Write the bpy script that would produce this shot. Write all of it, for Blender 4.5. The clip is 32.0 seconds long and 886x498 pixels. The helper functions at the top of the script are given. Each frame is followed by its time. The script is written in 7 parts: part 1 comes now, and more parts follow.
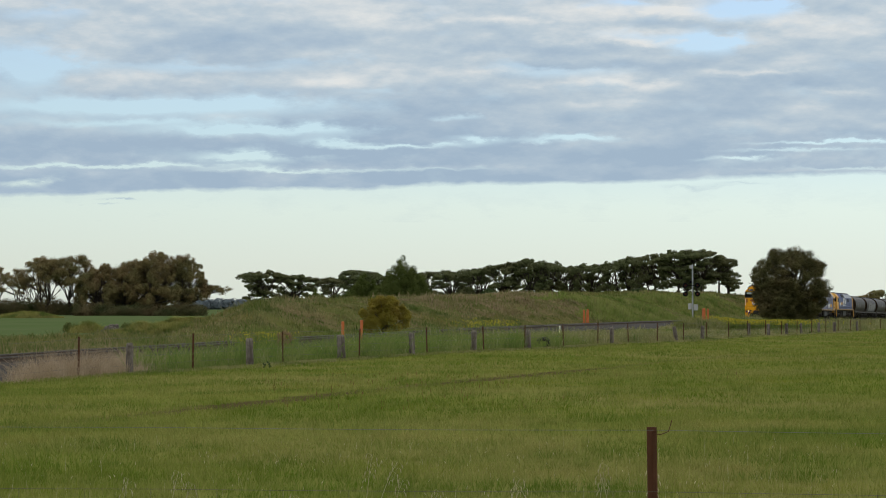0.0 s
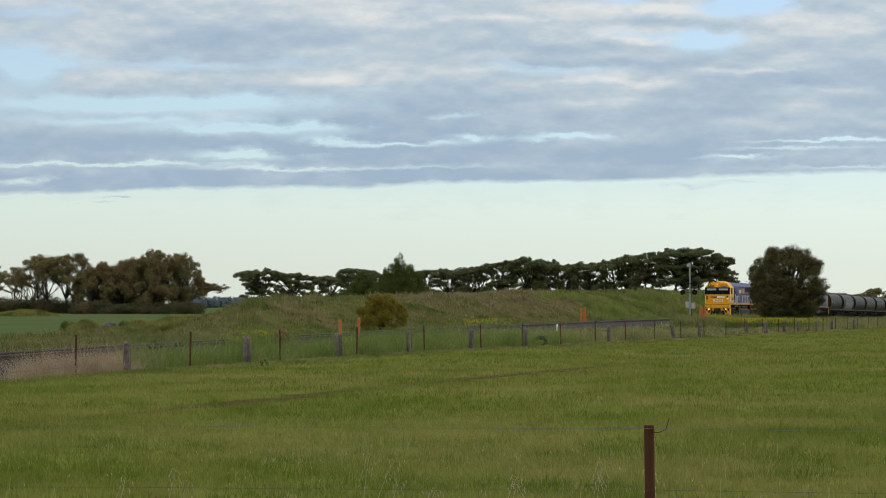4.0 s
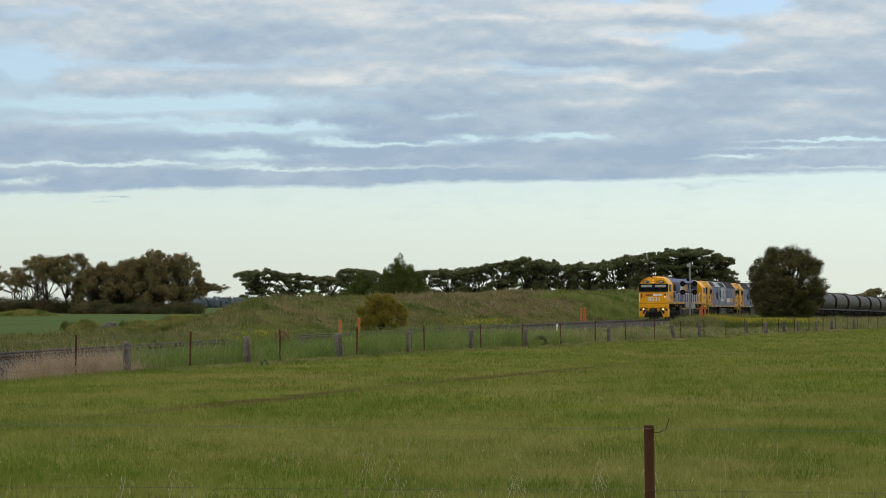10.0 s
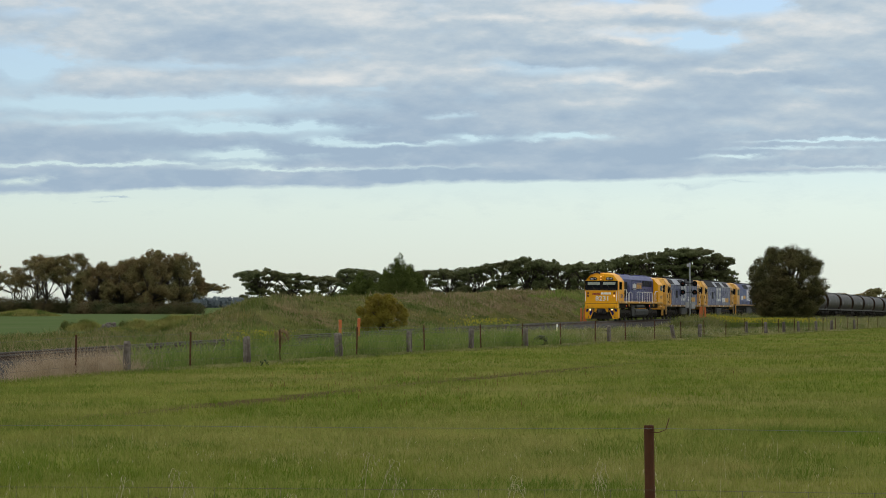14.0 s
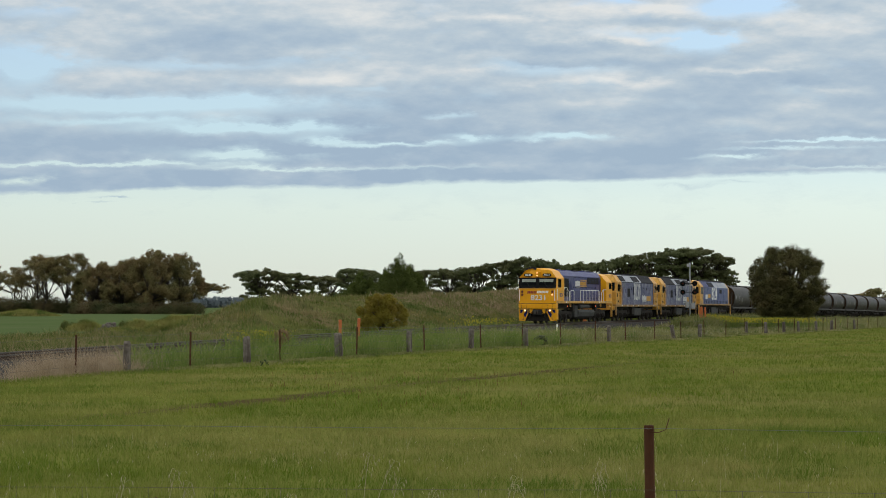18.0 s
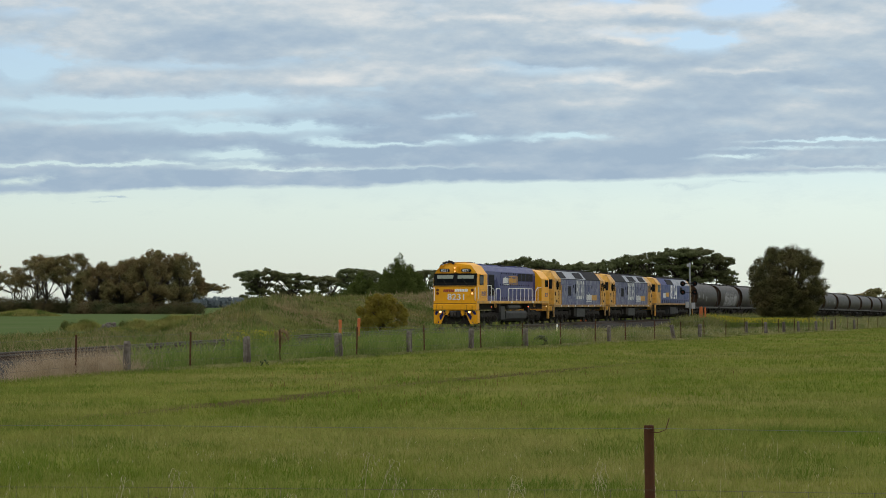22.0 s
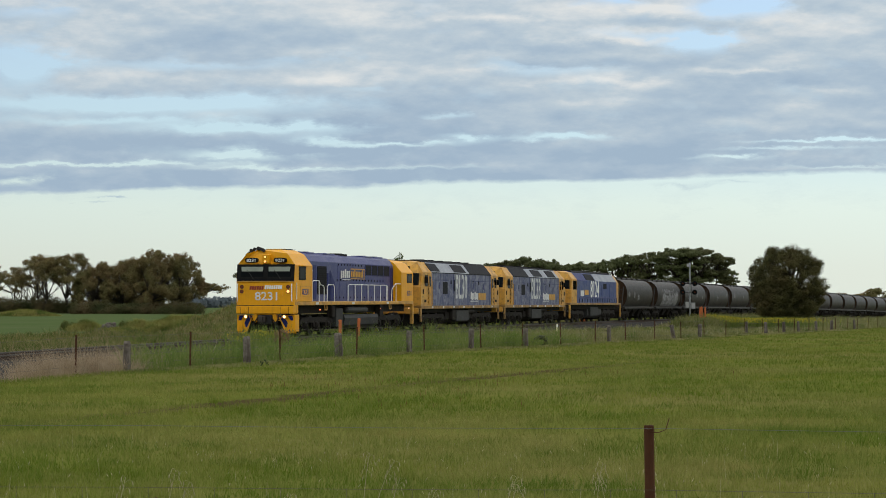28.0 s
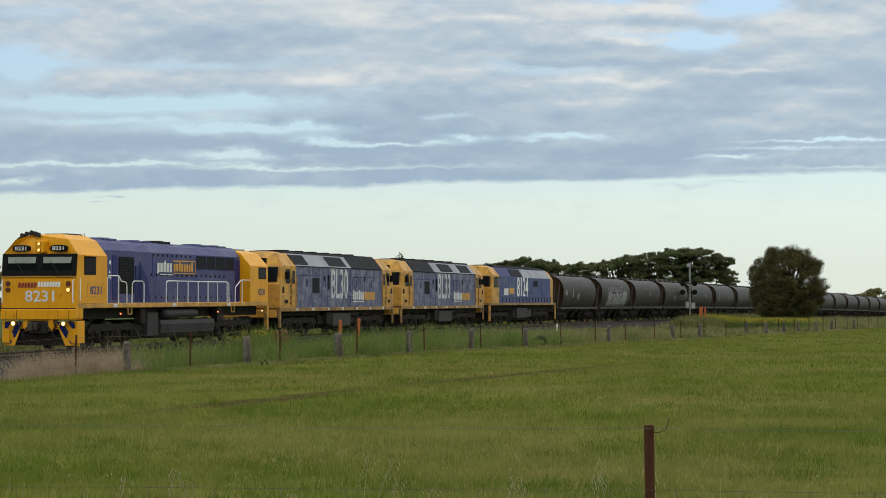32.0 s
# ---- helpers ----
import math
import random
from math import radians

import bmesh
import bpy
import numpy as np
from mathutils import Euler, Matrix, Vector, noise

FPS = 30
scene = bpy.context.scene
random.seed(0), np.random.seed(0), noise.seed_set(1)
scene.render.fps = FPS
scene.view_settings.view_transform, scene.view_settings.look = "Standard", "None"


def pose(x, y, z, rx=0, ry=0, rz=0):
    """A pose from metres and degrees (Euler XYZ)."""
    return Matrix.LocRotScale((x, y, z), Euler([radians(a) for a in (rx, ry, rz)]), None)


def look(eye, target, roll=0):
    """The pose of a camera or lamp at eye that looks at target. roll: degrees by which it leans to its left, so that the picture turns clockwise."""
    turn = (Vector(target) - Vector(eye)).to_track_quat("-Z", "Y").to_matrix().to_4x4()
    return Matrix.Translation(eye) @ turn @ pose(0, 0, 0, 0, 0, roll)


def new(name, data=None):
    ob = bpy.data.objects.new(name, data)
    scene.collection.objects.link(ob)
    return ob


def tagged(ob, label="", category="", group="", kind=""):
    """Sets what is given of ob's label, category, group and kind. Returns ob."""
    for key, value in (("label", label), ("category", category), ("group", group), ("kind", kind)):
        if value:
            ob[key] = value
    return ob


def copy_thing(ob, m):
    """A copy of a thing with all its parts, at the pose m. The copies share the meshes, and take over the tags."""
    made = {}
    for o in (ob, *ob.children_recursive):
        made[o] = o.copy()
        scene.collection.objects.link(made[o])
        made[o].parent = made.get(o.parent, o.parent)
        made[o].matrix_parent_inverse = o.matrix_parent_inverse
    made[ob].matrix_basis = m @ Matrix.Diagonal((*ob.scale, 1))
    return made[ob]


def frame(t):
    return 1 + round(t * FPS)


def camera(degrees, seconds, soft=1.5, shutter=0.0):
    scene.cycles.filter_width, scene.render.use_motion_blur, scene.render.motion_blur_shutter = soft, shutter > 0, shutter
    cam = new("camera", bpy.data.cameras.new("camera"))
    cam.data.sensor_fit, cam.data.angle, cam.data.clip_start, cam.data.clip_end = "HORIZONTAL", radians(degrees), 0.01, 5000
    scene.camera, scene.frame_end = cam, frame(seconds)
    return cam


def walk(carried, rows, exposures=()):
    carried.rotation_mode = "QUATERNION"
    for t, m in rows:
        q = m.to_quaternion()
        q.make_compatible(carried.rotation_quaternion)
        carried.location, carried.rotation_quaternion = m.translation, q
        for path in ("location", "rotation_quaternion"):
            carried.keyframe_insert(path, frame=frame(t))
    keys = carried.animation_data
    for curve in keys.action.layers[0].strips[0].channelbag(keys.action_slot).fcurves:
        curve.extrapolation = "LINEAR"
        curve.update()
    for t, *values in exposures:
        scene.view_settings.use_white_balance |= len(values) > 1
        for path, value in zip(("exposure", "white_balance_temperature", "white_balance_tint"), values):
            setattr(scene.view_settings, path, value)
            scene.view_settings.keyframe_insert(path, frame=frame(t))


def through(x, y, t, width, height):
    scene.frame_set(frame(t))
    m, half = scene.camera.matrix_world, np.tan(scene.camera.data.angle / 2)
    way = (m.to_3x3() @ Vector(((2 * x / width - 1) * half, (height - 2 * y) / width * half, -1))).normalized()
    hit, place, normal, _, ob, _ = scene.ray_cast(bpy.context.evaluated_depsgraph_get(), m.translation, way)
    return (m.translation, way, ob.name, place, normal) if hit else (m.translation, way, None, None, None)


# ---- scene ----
# ---------------------------------------------------------------- camera
EYE = (0.0, 0.0, 1.88)
PITCH = 91.398
cam = camera(24.7, 32.0, soft=0.9)
walk(cam, [(0.0, pose(*EYE, PITCH + 0.050, 0, 0.075)), (0.5, pose(*EYE, PITCH + 0.045, 0, 0.058)),
           (1.0, pose(*EYE, PITCH + 0.032, 0, 0.048)), (1.5, pose(*EYE, PITCH + 0.026, 0, 0.034)),
           (2.0, pose(*EYE, PITCH + 0.012, 0, 0.028)), (2.5, pose(*EYE, PITCH + 0.008, 0, 0.018)),
           (3.0, pose(*EYE, PITCH + 0.001, 0, 0.004)), (3.5, pose(*EYE, PITCH, 0, 0.0)),
           (32.0, pose(*EYE, PITCH, 0, 0.0))],
     exposures=[(0.0, 0.0), (32.0, 0.0)])

# ---------------------------------------------------------------- sky and sun
SUN_AZ, SUN_EL = radians(150.0), radians(38.0)      # azimuth clockwise from +y
world = bpy.data.worlds.new("sky")
scene.world = world
world.use_nodes = True
wt = world.node_tree
sky = wt.nodes.new("ShaderNodeTexSky")
sky.sky_type = "NISHITA"
sky.sun_disc = False
sky.sun_elevation, sky.sun_rotation = SUN_EL, SUN_AZ
sky.air_density, sky.dust_density, sky.ozone_density = 1.0, 0.3, 1.2
tint = wt.nodes.new("ShaderNodeMix")
tint.data_type, tint.blend_type = "RGBA", "MULTIPLY"
tint.inputs[0].default_value, tint.inputs[7].default_value = 1.0, (0.92, 1.0, 1.04, 1)
wt.links.new(sky.outputs[0], tint.inputs[6])
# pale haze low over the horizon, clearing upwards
direction = wt.nodes.new("ShaderNodeTexCoord")
split = wt.nodes.new("ShaderNodeSeparateXYZ")
wt.links.new(direction.outputs["Generated"], split.inputs[0])
clearing = wt.nodes.new("ShaderNodeValToRGB")
clearing.color_ramp.elements[0].position, clearing.color_ramp.elements[0].color = 0.15, (0.88, 0.88, 0.88, 1)
clearing.color_ramp.elements[1].position, clearing.color_ramp.elements[1].color = 0.26, (0.0, 0.0, 0.0, 1)
wt.links.new(split.outputs[2], clearing.inputs[0])
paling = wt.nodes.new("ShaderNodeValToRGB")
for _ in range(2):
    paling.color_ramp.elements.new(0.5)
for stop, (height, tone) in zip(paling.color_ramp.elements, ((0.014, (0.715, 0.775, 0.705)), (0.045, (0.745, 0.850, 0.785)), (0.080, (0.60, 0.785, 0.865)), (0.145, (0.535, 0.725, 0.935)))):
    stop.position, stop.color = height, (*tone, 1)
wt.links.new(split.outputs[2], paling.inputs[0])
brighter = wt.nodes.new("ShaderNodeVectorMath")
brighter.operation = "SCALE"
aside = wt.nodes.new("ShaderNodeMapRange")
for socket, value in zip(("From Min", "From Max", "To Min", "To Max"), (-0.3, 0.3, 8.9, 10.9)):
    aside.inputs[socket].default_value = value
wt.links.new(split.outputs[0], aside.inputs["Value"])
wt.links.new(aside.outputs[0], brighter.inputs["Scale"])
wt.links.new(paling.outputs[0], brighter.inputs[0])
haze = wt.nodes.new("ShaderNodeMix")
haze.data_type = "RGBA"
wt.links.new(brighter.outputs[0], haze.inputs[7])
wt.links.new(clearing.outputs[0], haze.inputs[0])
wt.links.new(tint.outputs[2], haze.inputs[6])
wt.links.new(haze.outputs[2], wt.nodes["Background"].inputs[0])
wt.nodes["Background"].inputs[1].default_value = 0.1
sun = new("sun", bpy.data.lights.new("sun", "SUN"))
sun.data.energy, sun.data.angle, sun.data.color = 1.62, radians(25), (1.0, 0.93, 0.84)
sun_from = Vector((math.sin(SUN_AZ) * math.cos(SUN_EL), math.cos(SUN_AZ) * math.cos(SUN_EL), math.sin(SUN_EL)))
sun.matrix_world = look(sun_from * 50, (0, 0, 0))


# ---------------------------------------------------------------- materials
def node(nt, kind, **values):
    n = nt.nodes.new("ShaderNode" + kind)
    for k, v in values.items():
        n.inputs[k].default_value = v
    return n


def math_node(nt, op, a, b=None, clamp=False):
    n = nt.nodes.new("ShaderNodeMath")
    n.operation, n.use_clamp = op, clamp
    for i, v in enumerate((a, b)):
        if v is None:
            continue
        if isinstance(v, (int, float)):
            n.inputs[i].default_value = v
        else:
            nt.links.new(v, n.inputs[i])
    return n.outputs[0]


def mix_rgb(nt, fac, a, b, blend="MIX"):
    n = nt.nodes.new("ShaderNodeMix")
    n.data_type, n.blend_type = "RGBA", blend
    for i, v in ((0, fac), (6, a), (7, b)):
        if isinstance(v, (int, float)):
            n.inputs[i].default_value = v
        elif isinstance(v, tuple):
            n.inputs[i].default_value = (*v[:3], 1)
        else:
            nt.links.new(v, n.inputs[i])
    return n.outputs[2]


def ramp(nt, fac, *stops):
    n = nt.nodes.new("ShaderNodeValToRGB")
    while len(n.color_ramp.elements) < len(stops):
        n.color_ramp.elements.new(0.5)
    for e, (p, c) in zip(n.color_ramp.elements, stops):
        e.position = p
        e.color = (c, c, c, 1) if isinstance(c, (int, float)) else (*c, 1)
    nt.links.new(fac, n.inputs[0])
    return n.outputs[0]


def noise_at(nt, vec, scale, detail=3.0, rough=0.55):
    n = node(nt, "TexNoise", Scale=scale, Detail=detail, Roughness=rough)
    nt.links.new(vec, n.inputs["Vector"])
    return n.outputs["Fac"]


def surface(name, a, b, rough=0.7, metal=0.0, coarse=1.0, fine=12.0, bump=0.15, dist=0.01, streak=0.0, grime=None,
            islands=0.0, each=0.0, world_space=False, sheen=0.0, spec=0.25, blotch=None):
    """Two tones a and b mixed by coarse and fine noise, with relief; streak adds runs down the sides, grime a third tone."""
    m = bpy.data.materials.new(name)
    m.use_nodes = True
    nt = m.node_tree
    bsdf = nt.nodes["Principled BSDF"]
    tc = nt.nodes.new("ShaderNodeTexCoord")
    vec = tc.outputs["Object"]
    if world_space:
        vec = nt.nodes.new("ShaderNodeNewGeometry").outputs["Position"]
    big = noise_at(nt, vec, coarse, 4.0)
    small = noise_at(nt, vec, fine, 4.0, 0.65)
    fac = math_node(nt, "ADD", math_node(nt, "MULTIPLY", big, 0.80), math_node(nt, "MULTIPLY", small, 0.38))
    fac = ramp(nt, fac, (0.36, 0.0), (0.64, 1.0))
    if islands:
        g = nt.nodes.new("ShaderNodeNewGeometry").outputs["Random Per Island"]
        fac = mix_rgb(nt, islands, fac, g)
    if each:
        o = nt.nodes.new("ShaderNodeObjectInfo").outputs["Random"]
        fac = mix_rgb(nt, each, fac, o)
    col = mix_rgb(nt, fac, a, b)
    if grime is not None:
        mp = node(nt, "Mapping")
        mp.inputs["Scale"].default_value = (3.0, 3.0, 0.35)
        nt.links.new(tc.outputs["Object"], mp.inputs["Vector"])
        s = noise_at(nt, mp.outputs[0], 2.2, 5.0, 0.7)
        s = ramp(nt, s, (0.42, 0.0), (0.62, 1.0))
        col = mix_rgb(nt, math_node(nt, "MULTIPLY", s, streak), col, grime)
    if blotch is not None:
        tone, amount, scale = blotch
        mp = node(nt, "Mapping", Location=(5.1, 2.3, 8.7), Scale=(0.8, 0.8, 1.3))
        nt.links.new(tc.outputs["Object"], mp.inputs["Vector"])
        worn = ramp(nt, noise_at(nt, mp.outputs[0], scale, 7.0, 0.72), (0.50, 0.0), (0.60, amount))
        col = mix_rgb(nt, worn, col, tone)
    nt.links.new(col, bsdf.inputs["Base Color"])
    r = ramp(nt, small, (0.3, max(0.0, rough - 0.1)), (0.7, min(1.0, rough + 0.1)))
    nt.links.new(r, bsdf.inputs["Roughness"])
    bsdf.inputs["Metallic"].default_value = metal
    bsdf.inputs["Specular IOR Level"].default_value = spec
    if sheen:
        bsdf.inputs["Sheen Weight"].default_value = sheen
    if bump:
        bp = node(nt, "Bump", Strength=bump, Distance=dist)
        nt.links.new(small, bp.inputs["Height"])
        nt.links.new(bp.outputs[0], bsdf.inputs["Normal"])
    return m


def leaf_material(name, a, b, c, through=0.35, rough=0.6, coarse=0.5, patches=(), single=0.45):
    """Foliage: three tones by leaf and by clump, with some light let through; patches adds (scale, tone, amount)."""
    m = bpy.data.materials.new(name)
    m.use_nodes = True
    nt = m.node_tree
    bsdf = nt.nodes["Principled BSDF"]
    geo = nt.nodes.new("ShaderNodeNewGeometry")
    big = ramp(nt, noise_at(nt, geo.outputs["Position"], coarse, 4.0, 0.6), (0.35, 0.0), (0.65, 1.0))
    col = mix_rgb(nt, big, a, b)
    col = mix_rgb(nt, ramp(nt, geo.outputs["Random Per Island"], (0.2, 0.0), (1.0, single)), col, c)
    for k, (scale, tone, amount) in enumerate(patches):
        shift = node(nt, "Mapping", Location=(31.7 * (k + 1), 17.3 * (k + 1), 0))
        nt.links.new(geo.outputs["Position"], shift.inputs["Vector"])
        spread = ramp(nt, noise_at(nt, shift.outputs[0], scale, 5.0, 0.65), (0.46, 0.0), (0.62, amount))
        col = mix_rgb(nt, spread, col, tone)
    nt.links.new(col, bsdf.inputs["Base Color"])
    bsdf.inputs["Roughness"].default_value = 0.85
    bsdf.inputs["Specular IOR Level"].default_value = 0.06
    tr = nt.nodes.new("ShaderNodeBsdfTranslucent")
    nt.links.new(col, tr.inputs[0])
    mx = nt.nodes.new("ShaderNodeMixShader")
    mx.inputs[0].default_value = through
    nt.links.new(bsdf.outputs[0], mx.inputs[1])
    nt.links.new(tr.outputs[0], mx.inputs[2])
    nt.links.new(mx.outputs[0], nt.nodes["Material Output"].inputs[0])
    return m


def glow(name, colour, strength):
    m = bpy.data.materials.new(name)
    m.use_nodes = True
    bsdf = m.node_tree.nodes["Principled BSDF"]
    bsdf.inputs["Base Color"].default_value = (*colour, 1)
    bsdf.inputs["Emission Color"].default_value = (*colour, 1)
    bsdf.inputs["Emission Strength"].default_value = strength
    return m


def glass(name, colour, rough=0.08):
    m = bpy.data.materials.new(name)
    m.use_nodes = True
    bsdf = m.node_tree.nodes["Principled BSDF"]
    bsdf.inputs["Base Color"].default_value = (*colour, 1)
    bsdf.inputs["Roughness"].default_value = rough
    bsdf.inputs["Specular IOR Level"].default_value = 0.2
    bsdf.inputs["IOR"].default_value = 1.12
    return m


M = {
    "yellow": surface("loco_yellow_paint", (0.68, 0.300, 0.004), (0.78, 0.360, 0.006), 0.42, coarse=0.7, fine=9, bump=0.05,
                      streak=0.14, grime=(0.30, 0.15, 0.03), spec=0.22),
    "yellow_worn": surface("worn_yellow_paint", (0.52, 0.25, 0.03), (0.63, 0.335, 0.055), 0.5, coarse=0.8, fine=9, bump=0.06,
                           streak=0.35, grime=(0.20, 0.13, 0.07), blotch=((0.16, 0.10, 0.05), 0.5, 2.2)),
    "sill": surface("grubby_yellow_sill", (0.30, 0.16, 0.045), (0.44, 0.26, 0.08), 0.6, coarse=1.2, fine=9, bump=0.08,
                    streak=0.5, grime=(0.12, 0.085, 0.05), blotch=((0.10, 0.07, 0.045), 0.7, 1.6)),
    "blue": surface("loco_blue_paint", (0.028, 0.033, 0.140), (0.044, 0.050, 0.178), 0.40, coarse=0.5, fine=8, bump=0.06,
                    streak=0.35, grime=(0.095, 0.105, 0.175), blotch=((0.10, 0.105, 0.190), 0.45, 0.9), spec=0.16),
    "blue_faded": surface("faded_blue_paint", (0.017, 0.024, 0.096), (0.034, 0.044, 0.138), 0.45, coarse=0.8, fine=9, bump=0.08,
                          streak=0.75, grime=(0.22, 0.23, 0.29), blotch=((0.26, 0.26, 0.31), 0.6, 1.5), spec=0.16),
    "blue_deep": surface("weathered_deep_blue_paint", (0.022, 0.040, 0.150), (0.042, 0.064, 0.20), 0.45, coarse=0.8, fine=9, bump=0.07,
                         streak=0.30, grime=(0.10, 0.12, 0.20), blotch=((0.17, 0.19, 0.26), 0.4, 1.3), spec=0.14),
    "blue_dark": surface("deep_blue_paint", (0.012, 0.016, 0.098), (0.018, 0.024, 0.125), 0.45, coarse=0.6, fine=8, bump=0.05, spec=0.12),
    "roof_grey": surface("grey_roof_paint", (0.20, 0.22, 0.26), (0.30, 0.32, 0.36), 0.5, coarse=0.6, fine=7, bump=0.08,
                         streak=0.4, grime=(0.10, 0.10, 0.11)),
    "roof_dark": surface("sooty_roof_paint", (0.014, 0.014, 0.016), (0.032, 0.032, 0.034), 0.85, coarse=0.8, fine=9, bump=0.1, spec=0.05),
    "white": surface("white_paint", (0.72, 0.72, 0.70), (0.80, 0.80, 0.78), 0.5, coarse=1, fine=10, bump=0.03),
    "off_white": surface("weathered_white_lettering", (0.52, 0.53, 0.54), (0.66, 0.67, 0.67), 0.6, coarse=3, fine=14, bump=0.03),
    "worn_white": surface("worn_white_number", (0.50, 0.51, 0.52), (0.64, 0.65, 0.65), 0.6, coarse=3, fine=14, bump=0.03, blotch=((0.13, 0.14, 0.20), 0.5, 1.7)),
    "black": surface("dark_rubber_and_grease", (0.012, 0.012, 0.012), (0.03, 0.028, 0.026), 0.65, coarse=3, fine=20, bump=0.15),
    "under": surface("oily_underframe", (0.010, 0.0095, 0.009), (0.026, 0.023, 0.020), 0.75, coarse=1.5, fine=14, bump=0.2, spec=0.08,
                     streak=0.3, grime=(0.045, 0.036, 0.028)),
    "tank": surface("dusty_fuel_tank", (0.026, 0.028, 0.030), (0.045, 0.045, 0.045), 0.6, coarse=1, fine=10, bump=0.1, spec=0.12,
                    streak=0.3, grime=(0.055, 0.048, 0.038)),
    "steel": surface("worn_wheel_steel", (0.030, 0.027, 0.024), (0.065, 0.058, 0.050), 0.6, metal=0.2, coarse=3, fine=20, bump=0.1, spec=0.1),
    "rail_rust": surface("rusty_rail_web", (0.035, 0.024, 0.018), (0.06, 0.04, 0.028), 0.8, coarse=3, fine=30, bump=0.2),
    "rail_top": surface("polished_rail_head", (0.055, 0.048, 0.042), (0.095, 0.084, 0.074), 0.6, metal=0.3, coarse=2, fine=30, bump=0.05),
    "glass": glass("dark_cab_glass", (0.006, 0.008, 0.009), 0.06),
    "blind": surface("pale_sun_blind", (0.22, 0.25, 0.21), (0.30, 0.33, 0.28), 0.8, coarse=2, fine=20, bump=0.05),
    "mesh_dark": surface("dark_radiator_mesh", (0.008, 0.009, 0.012), (0.018, 0.018, 0.022), 0.7, coarse=4, fine=60, bump=0.4, spec=0.1),
    "orange_logo": surface("orange_lettering_paint", (0.52, 0.26, 0.04), (0.60, 0.32, 0.06), 0.5, coarse=2, fine=12, bump=0.03),
    "red_paint": surface("dark_red_lettering", (0.22, 0.03, 0.02), (0.28, 0.045, 0.03), 0.5, coarse=2, fine=12, bump=0.03),
    "wagon": surface("weathered_dark_wagon_steel", (0.022, 0.021, 0.020), (0.038, 0.036, 0.035), 0.52, coarse=0.5, fine=7,
                     bump=0.15, streak=0.5, grime=(0.062, 0.052, 0.043), blotch=((0.070, 0.058, 0.050), 0.5, 1.2), spec=0.16),
    "stencil": surface("faded_stencil_paint", (0.15, 0.15, 0.155), (0.28, 0.28, 0.285), 0.7, coarse=1.6, fine=10, bump=0.04, blotch=((0.06, 0.058, 0.055), 0.6, 1.2)),
    "wagon_in": surface("sooty_wagon_end", (0.012, 0.011, 0.010), (0.026, 0.022, 0.019), 0.75, coarse=1, fine=9, bump=0.15),
    "wagon_rust": surface("rust_brown_wagon_end", (0.06, 0.035, 0.022), (0.10, 0.058, 0.035), 0.8, coarse=1, fine=9, bump=0.15),
    "lamp_on": glow("lit_headlight", (1.0, 0.66, 0.30), 2.4),
    "lamp_amber": glow("lit_amber_marker", (1.0, 0.42, 0.12), 1.7),
    "lamp_red": glow("lit_red_marker", (1.0, 0.16, 0.05), 3.0),
    "lamp_off": glass("unlit_lamp_glass", (0.16, 0.05, 0.03)),
    "post_rust": surface("rusty_star_picket", (0.040, 0.016, 0.008), (0.080, 0.032, 0.015), 0.85, coarse=6, fine=60, bump=0.3, each=0.3),
    "post_wood": surface("silvered_old_timber", (0.10, 0.086, 0.072), (0.21, 0.182, 0.158), 0.9, coarse=5, fine=20, bump=0.5,
                         streak=0.9, grime=(0.060, 0.048, 0.038), each=0.25, blotch=((0.05, 0.040, 0.030), 0.6, 5.0)),
    "wire": surface("galvanised_fence_wire", (0.09, 0.10, 0.09), (0.15, 0.16, 0.15), 0.6, metal=0.3, coarse=5, fine=50, bump=0.0),
    "wire_rust": surface("rusty_fence_wire", (0.075, 0.068, 0.055), (0.13, 0.115, 0.095), 0.7, metal=0.3, coarse=5, fine=50, bump=0.0),
    "orange_post": surface("orange_marker_paint", (0.36, 0.090, 0.026), (0.47, 0.130, 0.040), 0.6, coarse=4, fine=20, bump=0.08,
                           streak=0.3, grime=(0.18, 0.08, 0.05)),
    "marker": surface("yellow_white_marker_paint", (0.62, 0.58, 0.30), (0.74, 0.70, 0.42), 0.6, coarse=4, fine=20, bump=0.05),
    "galv": surface("galvanised_mast", (0.22, 0.235, 0.24), (0.34, 0.355, 0.36), 0.45, metal=0.5, coarse=2, fine=20, bump=0.05),
    "signal_black": surface("matt_black_signal_board", (0.006, 0.006, 0.0065), (0.012, 0.012, 0.012), 0.7, coarse=3, fine=20, bump=0.05, spec=0.08),
    "silver_box": surface("pale_grey_relay_box", (0.27, 0.275, 0.27), (0.37, 0.375, 0.365), 0.55, coarse=2, fine=15, bump=0.05),
    "sleeper": surface("grey_weathered_sleeper", (0.045, 0.038, 0.031), (0.08, 0.068, 0.056), 0.95, coarse=3, fine=25, bump=0.4, each=0.5, spec=0.05),
    "ballast": surface("crushed_rock_ballast", (0.024, 0.022, 0.020), (0.060, 0.055, 0.050), 0.95, coarse=5, fine=16, bump=0.9,
                       dist=0.05, world_space=True, spec=0.05),
    "rubble": surface("grey_rubble", (0.095, 0.080, 0.070), (0.150, 0.130, 0.115), 0.95, coarse=4, fine=20, bump=0.5, each=0.4, spec=0.05),
    "bark": surface("grey_brown_bark", (0.030, 0.024, 0.019), (0.060, 0.048, 0.038), 0.9, coarse=2, fine=14, bump=0.6, dist=0.03),
